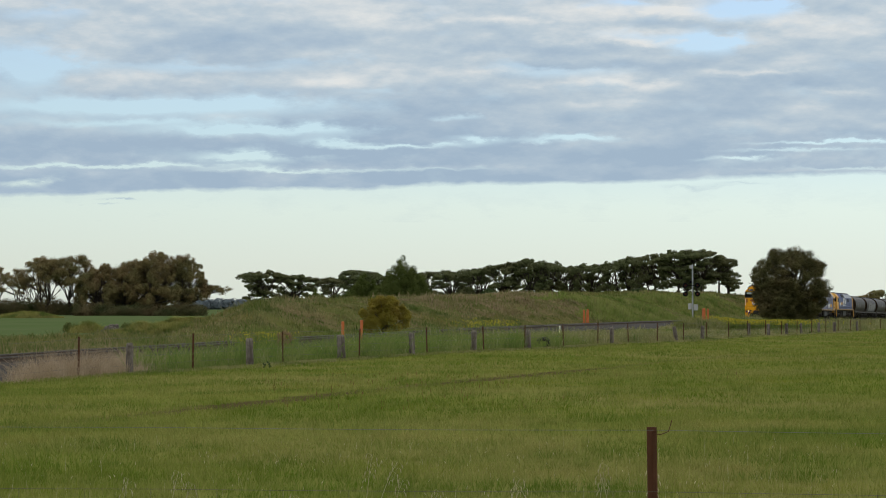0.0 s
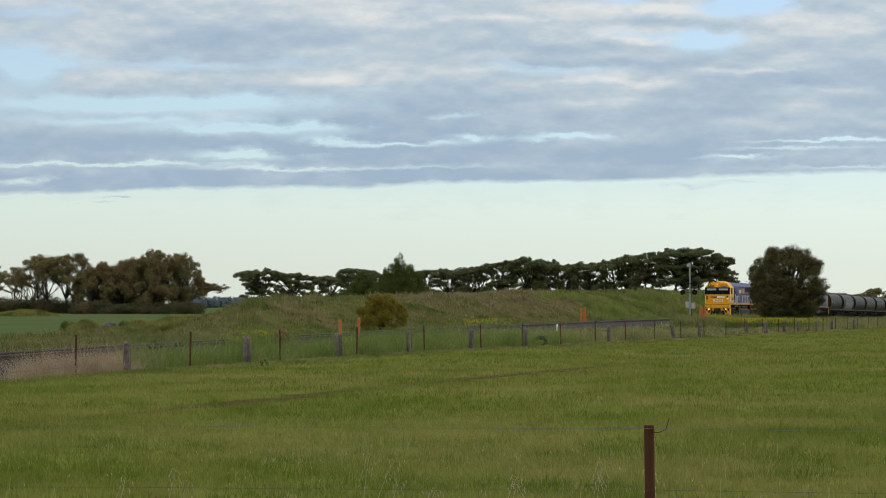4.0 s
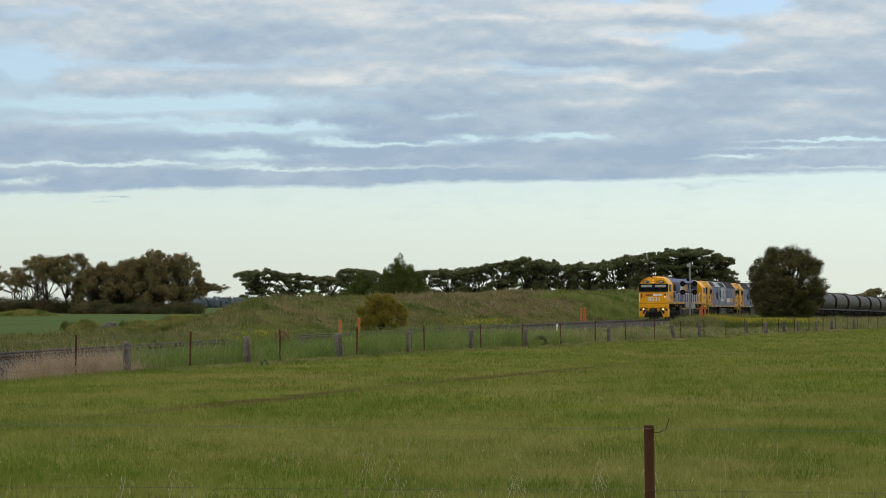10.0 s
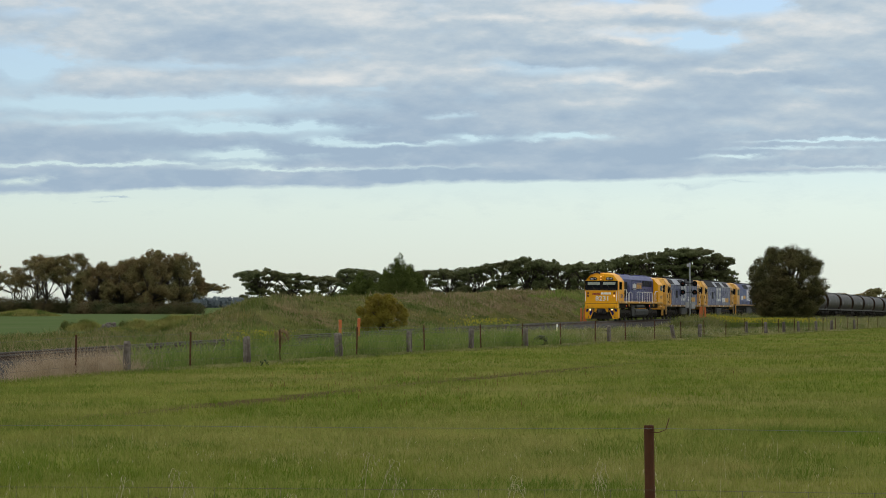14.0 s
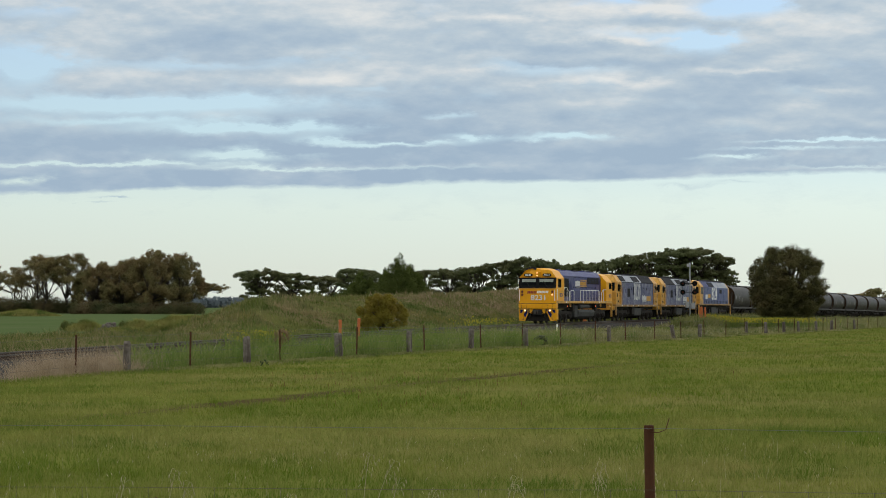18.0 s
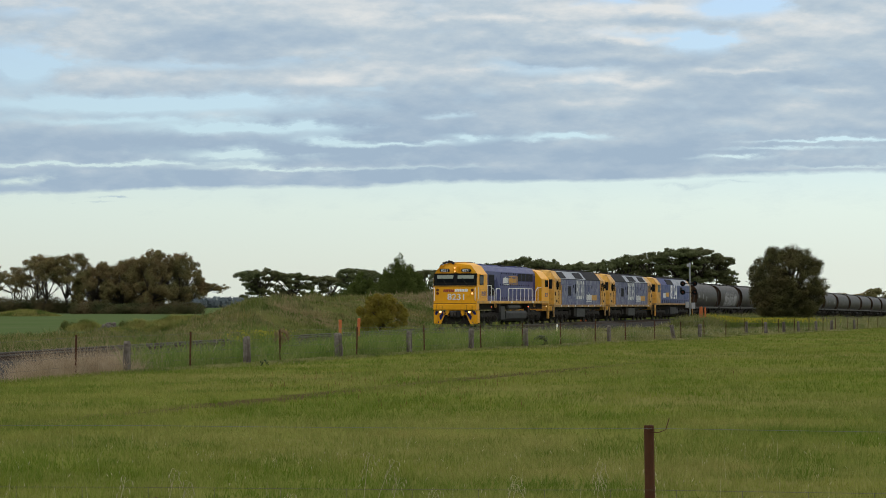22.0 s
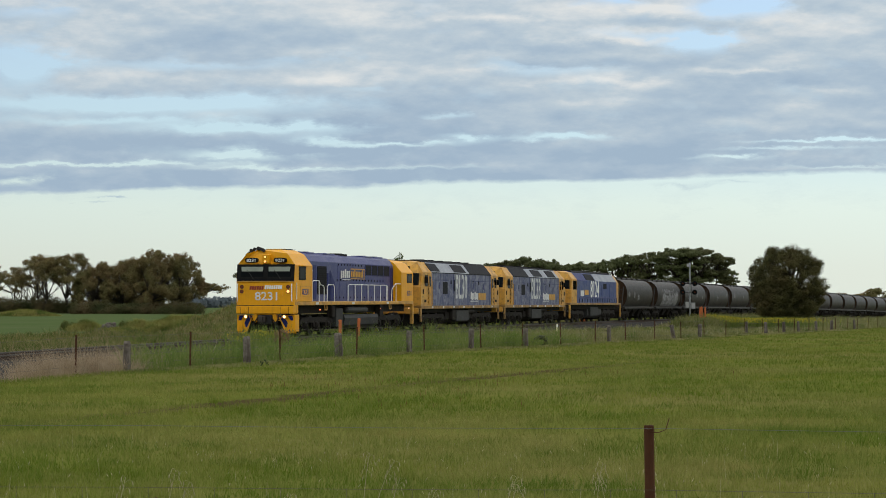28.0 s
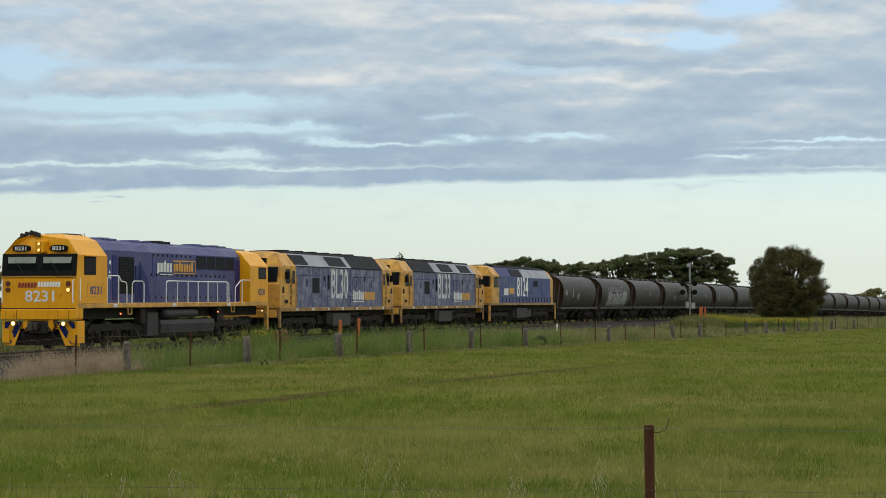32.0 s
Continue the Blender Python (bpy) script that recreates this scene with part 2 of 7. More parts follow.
    "bark_pale": surface("pale_gum_bark", (0.11, 0.092, 0.075), (0.20, 0.175, 0.15), 0.85, coarse=1, fine=10, bump=0.4, dist=0.03),
    "leaf_gum": leaf_material("gum_leaves", (0.135, 0.118, 0.050), (0.195, 0.150, 0.066), (0.225, 0.170, 0.082), coarse=0.22, patches=((0.30, (0.175, 0.108, 0.055), 0.5), (0.16, (0.118, 0.130, 0.050), 0.55))),
    "leaf_pine": leaf_material("pine_foliage", (0.074, 0.092, 0.038), (0.110, 0.128, 0.055), (0.150, 0.158, 0.075), coarse=0.35, patches=((0.12, (0.105, 0.090, 0.045), 0.5),)),
    "leaf_cone": leaf_material("conifer_foliage", (0.050, 0.070, 0.015), (0.070, 0.090, 0.020), (0.094, 0.108, 0.030)),
    "leaf_dark": leaf_material("dense_dark_foliage", (0.060, 0.062, 0.024), (0.088, 0.084, 0.033), (0.120, 0.106, 0.045), patches=((0.35, (0.100, 0.072, 0.036), 0.5),)),
    "leaf_olive": leaf_material("olive_bush_leaves", (0.165, 0.145, 0.018), (0.205, 0.170, 0.026), (0.24, 0.195, 0.036), coarse=0.9, patches=((0.8, (0.20, 0.13, 0.03), 0.5),)),
    "leaf_hedge": leaf_material("hedge_leaves", (0.030, 0.055, 0.020), (0.050, 0.075, 0.028), (0.07, 0.08, 0.038)),
    "leaf_brush": leaf_material("brown_green_scrub_leaves", (0.070, 0.068, 0.028), (0.115, 0.088, 0.045), (0.140, 0.108, 0.058), coarse=0.18, patches=((0.25, (0.040, 0.062, 0.022), 0.7),)),
    "leaf_weed": leaf_material("leafy_weed", (0.075, 0.105, 0.028), (0.105, 0.130, 0.036), (0.14, 0.15, 0.05), coarse=1.0),
    # distance haze is put into these pale blue grey leaf tones
    "leaf_far": leaf_material("haze_tinted_far_woods", (0.10, 0.125, 0.14), (0.13, 0.155, 0.17), (0.16, 0.18, 0.19), coarse=0.05),
}


# ---------------------------------------------------------------- mesh helpers
def box(bm, x0, x1, y0, y1, z0, z1, bevel=0.0):
    vs = [bm.verts.new((x, y, z)) for x in (x0, x1) for y in (y0, y1) for z in (z0, z1)]
    fs = [bm.faces.new([vs[i] for i in f]) for f in ((0, 1, 3, 2), (4, 6, 7, 5), (0, 4, 5, 1), (2, 3, 7, 6), (0, 2, 6, 4), (1, 5, 7, 3))]
    if bevel:
        bmesh.ops.bevel(bm, geom=list({e for f in fs for e in f.edges}), offset=bevel, segments=1, affect="EDGES")
    return vs


def rod(bm, a, b, r, r2=None, seg=8, caps=True):
    """A round bar from a to b."""
    a, b = Vector(a), Vector(b)
    d = (b - a).normalized()
    u = d.orthogonal().normalized()
    v = d.cross(u)
    rings = []
    for p, rad in ((a, r), (b, r if r2 is None else r2)):
        rings.append([bm.verts.new(p + rad * (math.cos(2 * math.pi * i / seg) * u + math.sin(2 * math.pi * i / seg) * v)) for i in range(seg)])
    for i in range(seg):
        bm.faces.new((rings[0][i], rings[0][(i + 1) % seg], rings[1][(i + 1) % seg], rings[1][i]))
    if caps:
        bm.faces.new(rings[0][::-1])
        bm.faces.new(rings[1])


def tube(bm, pts, radii, seg=7):
    """A bent round limb through pts."""
    pts = [Vector(p) for p in pts]
    if isinstance(radii, (int, float)):
        radii = [radii] * len(pts)
    rings = []
    for i, p in enumerate(pts):
        d = (pts[min(i + 1, len(pts) - 1)] - pts[max(i - 1, 0)]).normalized()
        u = d.cross(Vector((0.31, 0.95, 0.05))).normalized()
        v = d.cross(u)
        rings.append([bm.verts.new(p + radii[i] * (math.cos(2 * math.pi * k / seg) * u + math.sin(2 * math.pi * k / seg) * v)) for k in range(seg)])
    for r0, r1 in zip(rings, rings[1:]):
        for k in range(seg):
            bm.faces.new((r0[k], r0[(k + 1) % seg], r1[(k + 1) % seg], r1[k]))
    bm.faces.new(rings[0][::-1])
    bm.faces.new(rings[-1])


def loft(bm, rings, closed=True, caps=True):
    """Rings of equally many points, skinned one to the next."""
    rv = [[bm.verts.new(p) for p in r] for r in rings]
    n = len(rv[0])
    for r0, r1 in zip(rv, rv[1:]):
        for i in range(n if closed else n - 1):
            bm.faces.new((r0[i], r0[(i + 1) % n], r1[(i + 1) % n], r1[i]))
    if caps:
        bm.faces.new(rv[0][::-1])
        bm.faces.new(rv[-1])
    return rv


def mesh_of(bm, name, material, smooth=False):
    bmesh.ops.recalc_face_normals(bm, faces=bm.faces)
    me = bpy.data.meshes.new(name)
    bm.to_mesh(me)
    bm.free()
    for m in (material if isinstance(material, (list, tuple)) else [material]):
        me.materials.append(M[m] if isinstance(m, str) else m)
    if smooth:
        me.polygons.foreach_set("use_smooth", [True] * len(me.polygons))
    return me


def part(name, bm, material, parent=None, label="", at=None, smooth=False):
    """Links a bmesh (or a ready mesh) as one mesh object under a thing or a part."""
    me = bm if isinstance(bm, bpy.types.Mesh) else mesh_of(bm, name, material, smooth)
    ob = new(name, me)
    ob.parent = parent
    if at is not None:
        ob.matrix_basis = at
    return tagged(ob, label)


def empty(name, m=None, label="", category="", group="", kind=""):
    ob = new(name)
    ob.empty_display_size = 0.3
    if m is not None:
        ob.matrix_basis = m
    return tagged(ob, label, category, group, kind)


def fast_mesh(name, verts, faces, material):
    """A large mesh from numpy arrays: verts (n, 3), faces (m, k)."""
    me = bpy.data.meshes.new(name)
    k = faces.shape[1]
    me.vertices.add(len(verts))
    me.vertices.foreach_set("co", verts.astype(np.float32).ravel())
    me.loops.add(faces.size)
    me.loops.foreach_set("vertex_index", faces.astype(np.int32).ravel())
    me.polygons.add(len(faces))
    me.polygons.foreach_set("loop_start", np.arange(0, faces.size, k, dtype=np.int32))
    me.polygons.foreach_set("loop_total", np.full(len(faces), k, dtype=np.int32))
    me.update(calc_edges=True)
    me.validate()
    for m in (material if isinstance(material, (list, tuple)) else [material]):
        me.materials.append(M[m] if isinstance(m, str) else m)
    return me


def smoothstep(a, b, x):
    t = np.clip((np.asarray(x, float) - a) / (b - a), 0, 1)
    return t * t * (3 - 2 * t)


# ---------------------------------------------------------------- the line of the railway
TRACK_S = np.arange(-160.0, 620.0, 0.5)
TURN = 1.33317 - 0.00060613 * np.clip(TRACK_S, -160, 320) + 1.8971e-6 * np.clip(TRACK_S, -160, 320) ** 2 / 2
_cx = np.concatenate(([0], np.cumsum(np.cos((TURN[1:] + TURN[:-1]) / 2) * 0.5)))
_cy = np.concatenate(([0], np.cumsum(np.sin((TURN[1:] + TURN[:-1]) / 2) * 0.5)))
TRACK_X = _cx - np.interp(0, TRACK_S, _cx) - 14.342
TRACK_Y = _cy - np.interp(0, TRACK_S, _cy) + 72.014
_s = np.clip(TRACK_S, -60, 330)
TRACK_Z = 0.0016055 * _s - 4.366e-5 * _s ** 2 / 2


def on_track(s, lat=0.0, up=0.0):
    """The place s metres back along the line, lat metres towards the paddock, up metres over the rail."""
    th = np.interp(s, TRACK_S, TURN)
    return np.array((np.interp(s, TRACK_S, TRACK_X) + lat * np.sin(th), np.interp(s, TRACK_S, TRACK_Y) - lat * np.cos(th),
                     np.interp(s, TRACK_S, TRACK_Z) + up))


def track_coords(x, y):
    """How far back along the line, and how far towards the paddock, each place lies."""
    x, y = np.atleast_1d(np.asarray(x, float)), np.atleast_1d(np.asarray(y, float))
    s, lat = np.empty_like(x), np.empty_like(x)
    ks = np.arange(0, len(TRACK_S), 4)
    for i in range(0, len(x), 4000):
        d = (x[i:i + 4000, None] - TRACK_X[ks]) ** 2 + (y[i:i + 4000, None] - TRACK_Y[ks]) ** 2
        k = ks[np.argmin(d, axis=1)]
        dx, dy = x[i:i + 4000] - TRACK_X[k], y[i:i + 4000] - TRACK_Y[k]
        c, sn = np.cos(TURN[k]), np.sin(TURN[k])
        s[i:i + 4000] = TRACK_S[k] + dx * c + dy * sn
        lat[i:i + 4000] = dx * sn - dy * c
    return s, lat


RIDGE_S = (30, 60, 80, 103, 121, 145, 182, 237, 264, 300, 345)
RIDGE_Z = (1.4, 1.58, 1.70, 1.85, 2.00, 2.35, 2.58, 2.60, 2.4, 1.2, -1.2)


def ground_z(x, y):
    x, y = np.atleast_1d(np.asarray(x, float)), np.atleast_1d(np.asarray(y, float))
    s, lat = track_coords(x, y)
    rail = np.interp(s, TRACK_S, TRACK_Z)
    paddock = 0.13 - 0.0068 * (np.clip(y, -60, 330) - 5) + 0.008 * np.clip(x, -40, 0)
    beyond = -0.42 - 0.40 * smoothstep(120, 330, s) - 0.0042 * np.clip(y - 420, 0, 2400)
    z = np.where(lat > 0, paddock, beyond)
    bed = rail - 0.58
    z = bed + (z - bed) * smoothstep(3.4, 8.5, np.abs(lat))
    # spoil bank beyond the line
    top = np.interp(s, RIDGE_S, RIDGE_Z)
    slant = x / np.maximum(y, 1.0)
    ends = (s > 30) & (s < 345) & (y > 20)
    rise = smoothstep(4.5, 15, -lat) * (1 - smoothstep(20, 36, -lat)) * smoothstep(-0.148, -0.082, slant)
    rough = np.array([noise.noise((a * 0.09, b * 0.09, 3.0)) for a, b in zip(x, y)])
    fine = np.array([noise.noise((a * 0.5, b * 0.5, 7.0)) for a, b in zip(x, y)])
    lumps = np.array([noise.noise((a * 0.22, b * 0.22, 12.0)) for a, b in zip(x, y)])
    z = np.where(ends, z + np.maximum(top - z, 0) * rise * (1 + 0.12 * rough) + (0.06 * fine + 0.16 * lumps) * rise, z)
    near = (np.abs(x) < 400) & (np.abs(y) < 700)
    z = z + np.where(near & (np.abs(lat) > 3.4), 0.06 * rough + 0.015 * fine, 0)
    return z


def gz(x, y):
    return float(ground_z([x], [y])[0])


def ladder(first, last, step, grow, far):
    """Steps that stay fine from first to last and widen outside it."""
    mid = list(np.arange(first, last + 0.01, step))
    up, dn, d = [], [], step
    a, b = mid[-1], mid[0]
    while a < far or b > -far:
        d *= grow
        a, b = a + d, b - d
        up.append(a)
        dn.append(b)
    return np.array(dn[::-1] + mid + up)


def ground_material(name, tones, wheel_rut=False):
    m = surface(name, *tones[:2], rough=0.95, coarse=0.22, fine=2.6, bump=0.5, dist=0.05, world_space=True, spec=0.0)
    nt = m.node_tree
    bsdf = nt.nodes["Principled BSDF"]
    old = bsdf.inputs["Base Color"].links[0].from_socket
    pos = nt.nodes.new("ShaderNodeNewGeometry").outputs["Position"]
    patch = ramp(nt, noise_at(nt, pos, 0.07, 5.0, 0.6), (0.42, 0.0), (0.66, 1.0))
    col = mix_rgb(nt, patch, old, tones[2])
    if wheel_rut:
        # bare soil along the wheel track, broken up by noise
        sep = nt.nodes.new("ShaderNodeSeparateXYZ")
        nt.links.new(pos, sep.inputs[0])
        off = math_node(nt, "SUBTRACT", math_node(nt, "MULTIPLY", math_node(nt, "SUBTRACT", sep.outputs[1], 35.0), 0.363),
                        math_node(nt, "ADD", sep.outputs[0], 5.6))
        off = math_node(nt, "ADD", off, math_node(nt, "MULTIPLY", math_node(nt, "SUBTRACT", noise_at(nt, pos, 0.9), 0.5), 1.6))
        band = math_node(nt, "SUBTRACT", 1.0, math_node(nt, "DIVIDE", math_node(nt, "ABSOLUTE", off), 0.75), clamp=True)
        # two worn stretches, the rest grown over
        worn = 0.25
        for mid, half in ((41.0, 4.0), (57.0, 7.0)):
            q = math_node(nt, "POWER", math_node(nt, "DIVIDE", math_node(nt, "SUBTRACT", sep.outputs[1], mid), half), 2.0)
            worn = math_node(nt, "ADD", math_node(nt, "EXPONENT", math_node(nt, "MULTIPLY", q, -1.0)), worn)
        band = math_node(nt, "MULTIPLY", math_node(nt, "MULTIPLY", band, worn), 1.5, clamp=True)
        col = mix_rgb(nt, band, col, (0.068, 0.054, 0.024))
    nt.links.new(col, bsdf.inputs["Base Color"])
    return m


M["paddock"] = ground_material("pasture_ground", ((0.080, 0.104, 0.018), (0.125, 0.138, 0.028), (0.160, 0.146, 0.050)), True)
M["verge"] = ground_material("rank_verge_ground", ((0.055, 0.080, 0.018), (0.080, 0.100, 0.026), (0.095, 0.095, 0.038)))
M["dry"] = ground_material("dead_grass_ground", ((0.09, 0.07, 0.048), (0.13, 0.10, 0.07), (0.10, 0.08, 0.056)))
M["crop"] = ground_material("young_crop_ground", ((0.062, 0.092, 0.034), (0.074, 0.104, 0.040), (0.082, 0.105, 0.046)))
M["bank"] = ground_material("grassy_bank_ground", ((0.060, 0.080, 0.018), (0.085, 0.092, 0.026), (0.115, 0.092, 0.046)))


def build_ground():
    xs = ladder(-46, 92, 1.5, 1.22, 4600)
    ys = ladder(4, 345, 1.75, 1.22, 4600)
    gx, gy = np.meshgrid(xs, ys)
    z = ground_z(gx.ravel(), gy.ravel())
    nx, ny = len(xs), len(ys)
    i = np.arange(nx * ny).reshape(ny, nx)
    f = np.stack([i[:-1, :-1], i[:-1, 1:], i[1:, 1:], i[1:, :-1]], -1).reshape(-1, 4)
    me = fast_mesh("ground", np.c_[gx.ravel(), gy.ravel(), z], f, ["paddock", "verge", "dry", "crop", "bank"])
    cx, cy = gx.ravel()[f].mean(1), gy.ravel()[f].mean(1)
    s, lat = track_coords(cx, cy)
    fence = (cx + 10.6) - 0.362 * (cy - 58.7)
    idx = np.zeros(len(f), dtype=np.int32)
    idx[(fence < 0) & (lat < 60)] = 1
    idx[(lat < -4) & (cx > -0.137 * cy) & (s < 340) & (lat > -48)] = 4
    idx[(lat < -24) & ((cx < -0.137 * cy) | (s > 345) | (lat < -50))] = 3
    idx[(fence < 0) & (lat > -3) & (cx < -0.153 * cy) & (cy > 30) & (cy < 95)] = 2
    me.polygons.foreach_set("material_index", idx)
    me.polygons.foreach_set("use_smooth", [True] * len(me.polygons))
    return tagged(new("ground", me), "green grazing paddock, weedy railway verge and grassy spoil bank", "ground", kind="structure")


build_ground()


# ---------------------------------------------------------------- the railway
def build_railway():
    line = empty("railway", label="single railway line curving on grey ballast with rusty rails", category="railway", kind="structure")
    ss = np.concatenate((np.arange(-150, 330, 2.0), np.arange(330, 610, 8.0)))
    bm = bmesh.new()
    prof = ((-3.3, -0.66), (-2.75, -0.52), (-1.75, -0.20), (-1.35, -0.17), (0, -0.19), (1.35, -0.17), (1.75, -0.20), (2.75, -0.52), (3.3, -0.66))
    rows = []
    for s in ss:
        rows.append([on_track(s, l, u + 0.03 * noise.noise((s * 0.7, l, 1.0))) for l, u in prof])
    loft(bm, rows, closed=False, caps=False)
    part("ballast_bed", bm, "ballast", line, "grey crushed rock ballast shoulder", smooth=True)
    for side in (-0.75, 0.75):
        bm = bmesh.new()
        web = ((-0.065, -0.155), (0.065, -0.155), (0.065, -0.14), (0.012, -0.12), (0.012, -0.045), (-0.012, -0.045), (-0.012, -0.12), (-0.065, -0.14))
        loft(bm, [[on_track(s, side + l, u) for l, u in web] for s in ss])
        rail = part("rail", bm, "rail_rust", line, "rusty steel rail")
        bm = bmesh.new()
        head = ((-0.035, -0.045), (0.035, -0.045), (0.035, -0.008), (0.025, 0.0), (-0.025, 0.0), (-0.035, -0.008))
        loft(bm, [[on_track(s, side + l, u) for l, u in head] for s in ss])
        part("rail_head", bm, "rail_top", rail, "shiny worn rail head")
    bm = bmesh.new()
    box(bm, -0.12, 0.12, -1.25, 1.25, -0.30, -0.157, 0.015)
    sleeper = mesh_of(bm, "sleeper", "sleeper")
    for k in range(260):
        s = -14 + k * 0.62
        p, th = on_track(s), float(np.interp(s, TRACK_S, TURN))
        part("sleeper", sleeper, None, line, at=pose(*p, 0, 0, math.degrees(th) + random.uniform(-1.5, 1.5)))
    verts, faces = [], []
    for k in range(-130, 0):
        s = -14 + k * 0.62
        if s < -80:
            continue
        q = [on_track(s + a, l, u) for a in (-0.12, 0.12) for l in (-1.25, 1.25) for u in (-0.3, -0.157)]
        n = len(verts)
        verts += q
        faces += [[n + i for i in f] for f in ((0, 1, 3, 2), (4, 6, 7, 5), (0, 4, 5, 1), (2, 3, 7, 6), (1, 5, 7, 3))]
    for k in range(260, 640):
        s = -14 + k * 0.62
        q = [on_track(s + a, l, u) for a in (-0.12, 0.12) for l in (-1.25, 1.25) for u in (-0.3, -0.157)]
        n = len(verts)
        verts += q
        faces += [[n + i for i in f] for f in ((0, 1, 3, 2), (4, 6, 7, 5), (0, 4, 5, 1), (2, 3, 7, 6), (1, 5, 7, 3))]
    tagged(part("far_sleepers", fast_mesh("far_sleepers", np.array(verts), np.array(faces), "sleeper"), None, line), kind="stuff")


build_railway()


# ---------------------------------------------------------------- cloud
def cloud_material():
    """A broken deck: bands of blue sky through it, dark undersides and pale lit shoulders, by direction from the eye."""
    m = bpy.data.materials.new("stratocumulus")
    m.use_nodes = True
    nt = m.node_tree
    nt.nodes.remove(nt.nodes["Principled BSDF"])
    tc = nt.nodes.new("ShaderNodeTexCoord")
    nrm = nt.nodes.new("ShaderNodeVectorMath")
    nrm.operation = "NORMALIZE"
    nt.links.new(tc.outputs["Object"], nrm.inputs[0])
    sep = nt.nodes.new("ShaderNodeSeparateXYZ")
    nt.links.new(nrm.outputs[0], sep.inputs[0])
    ahead = math_node(nt, "MAXIMUM", math_node(nt, "ABSOLUTE", sep.outputs[1]), 0.05)
    u = math_node(nt, "DIVIDE", sep.outputs[0], ahead)
    v = math_node(nt, "DIVIDE", sep.outputs[2], ahead)

    def field(scale, tall, detail, rough, shift=0.0, off=0.0):
        mp = node(nt, "Mapping", Scale=(1.0, 1.0, tall), Location=(off, off * 0.7, shift * tall + off * 0.3))
        nt.links.new(nrm.outputs[0], mp.inputs["Vector"])
        return math_node(nt, "SUBTRACT", noise_at(nt, mp.outputs[0], scale, detail, rough), 0.5)

    def lumps(rows, start=None):
        total = start
        for gu, gv, hu, hv, amount in rows:
            a = math_node(nt, "POWER", math_node(nt, "DIVIDE", math_node(nt, "SUBTRACT", uw, gu), hu), 2.0)
            b = math_node(nt, "POWER", math_node(nt, "DIVIDE", math_node(nt, "SUBTRACT", vw, gv), hv), 2.0)
            g = math_node(nt, "EXPONENT", math_node(nt, "MULTIPLY", math_node(nt, "ADD", a, b), -1.0))
            g = math_node(nt, "MULTIPLY", g, amount)
            total = g if total is None else math_node(nt, "ADD", total, g)
        return total

    wob = field(36.0, 2.6, 7.0, 0.62)
    slow = field(12.0, 2.6, 4.0, 0.5, off=2.0)
    uw = math_node(nt, "ADD", u, math_node(nt, "MULTIPLY", wob, 0.060))
    vw = math_node(nt, "ADD", v, math_node(nt, "ADD", math_node(nt, "MULTIPLY", wob, 0.011), math_node(nt, "MULTIPLY", slow, 0.005)))
    # lower edge of the deck, a little lower on one side
    edge = math_node(nt, "SUBTRACT", v, math_node(nt, "ADD", 0.0574, math_node(nt, "MULTIPLY", u, 0.023)))
    edge = math_node(nt, "ADD", edge, math_node(nt, "ADD", math_node(nt, "MULTIPLY", wob, 0.006), math_node(nt, "MULTIPLY", slow, 0.006)))
    # openings: across, up, half width, half height, depth
    gaps = ((-0.2092, 0.1163, 0.0209, 0.0112, 1.35), (-0.2022, 0.1425, 0.0168, 0.0034, 0.55), (-0.1491, 0.0956, 0.0838, 0.0044, 1.3), (-0.0989, 0.0839, 0.0531, 0.0025, 1.15),
            (-0.0514, 0.0789, 0.0195, 0.002, 1.1), (-0.0235, 0.0766, 0.0279, 0.0011, 0.9), (0.0128, 0.0797, 0.0126, 0.002, 1.1), (0.0603, 0.0803, 0.0237, 0.0017, 1.05),
            (-0.1044, 0.0705, 0.0265, 0.0025, 1.1), (-0.177, 0.0663, 0.0642, 0.001, 1.1), (-0.0849, 0.0646, 0.0363, 0.001, 0.9), (-0.2106, 0.0579, 0.0112, 0.002, 0.8),
            (-0.1268, 0.1152, 0.0475, 0.002, 0.6), (-0.1659, 0.0878, 0.0560, 0.0020, 0.75))
    more_gaps = ((0.1474, 0.1453, 0.0195, 0.005, 1.35), (0.1287, 0.128, 0.0154, 0.0056, 1.25), (0.0994, 0.1314, 0.0251, 0.002, 0.5), (0.0827, 0.1464, 0.0126, 0.0017, 0.7),
            (0.0491, 0.1129, 0.0237, 0.0025, 0.55), (0.1944, 0.0777, 0.0363, 0.0008, 1), (0.172, 0.0738, 0.0307, 0.0008, 0.6), (0.1413, 0.0691, 0.0168, 0.0011, 0.9),
            (0.1999, 0.0643, 0.0251, 0.0008, 0.5), (0.0045, 0.0909, 0.0112, 0.0014, 0.6), (-0.0346, 0.1034, 0.0168, 0.0014, 0.35), (-0.0737, 0.1185, 0.0223, 0.002, 0.4),
            (-0.0235, 0.0649, 0.0447, 0.0008, 0.45), (0.0324, 0.1163, 0.0168, 0.0017, 0.4))
    dens = math_node(nt, "SUBTRACT", 1.0, lumps(more_gaps, lumps(gaps)))
    dens = math_node(nt, "ADD", dens, math_node(nt, "MULTIPLY", wob, 0.85))
    dens = math_node(nt, "ADD", dens, math_node(nt, "MULTIPLY", slow, 0.35))
    dens = ramp(nt, dens, (0.16, 0.0), (0.52, 0.50), (0.95, 0.98))
    dens = math_node(nt, "MULTIPLY", dens, math_node(nt, "MULTIPLY", math_node(nt, "ADD", edge, 0.0015), 420.0, clamp=True))
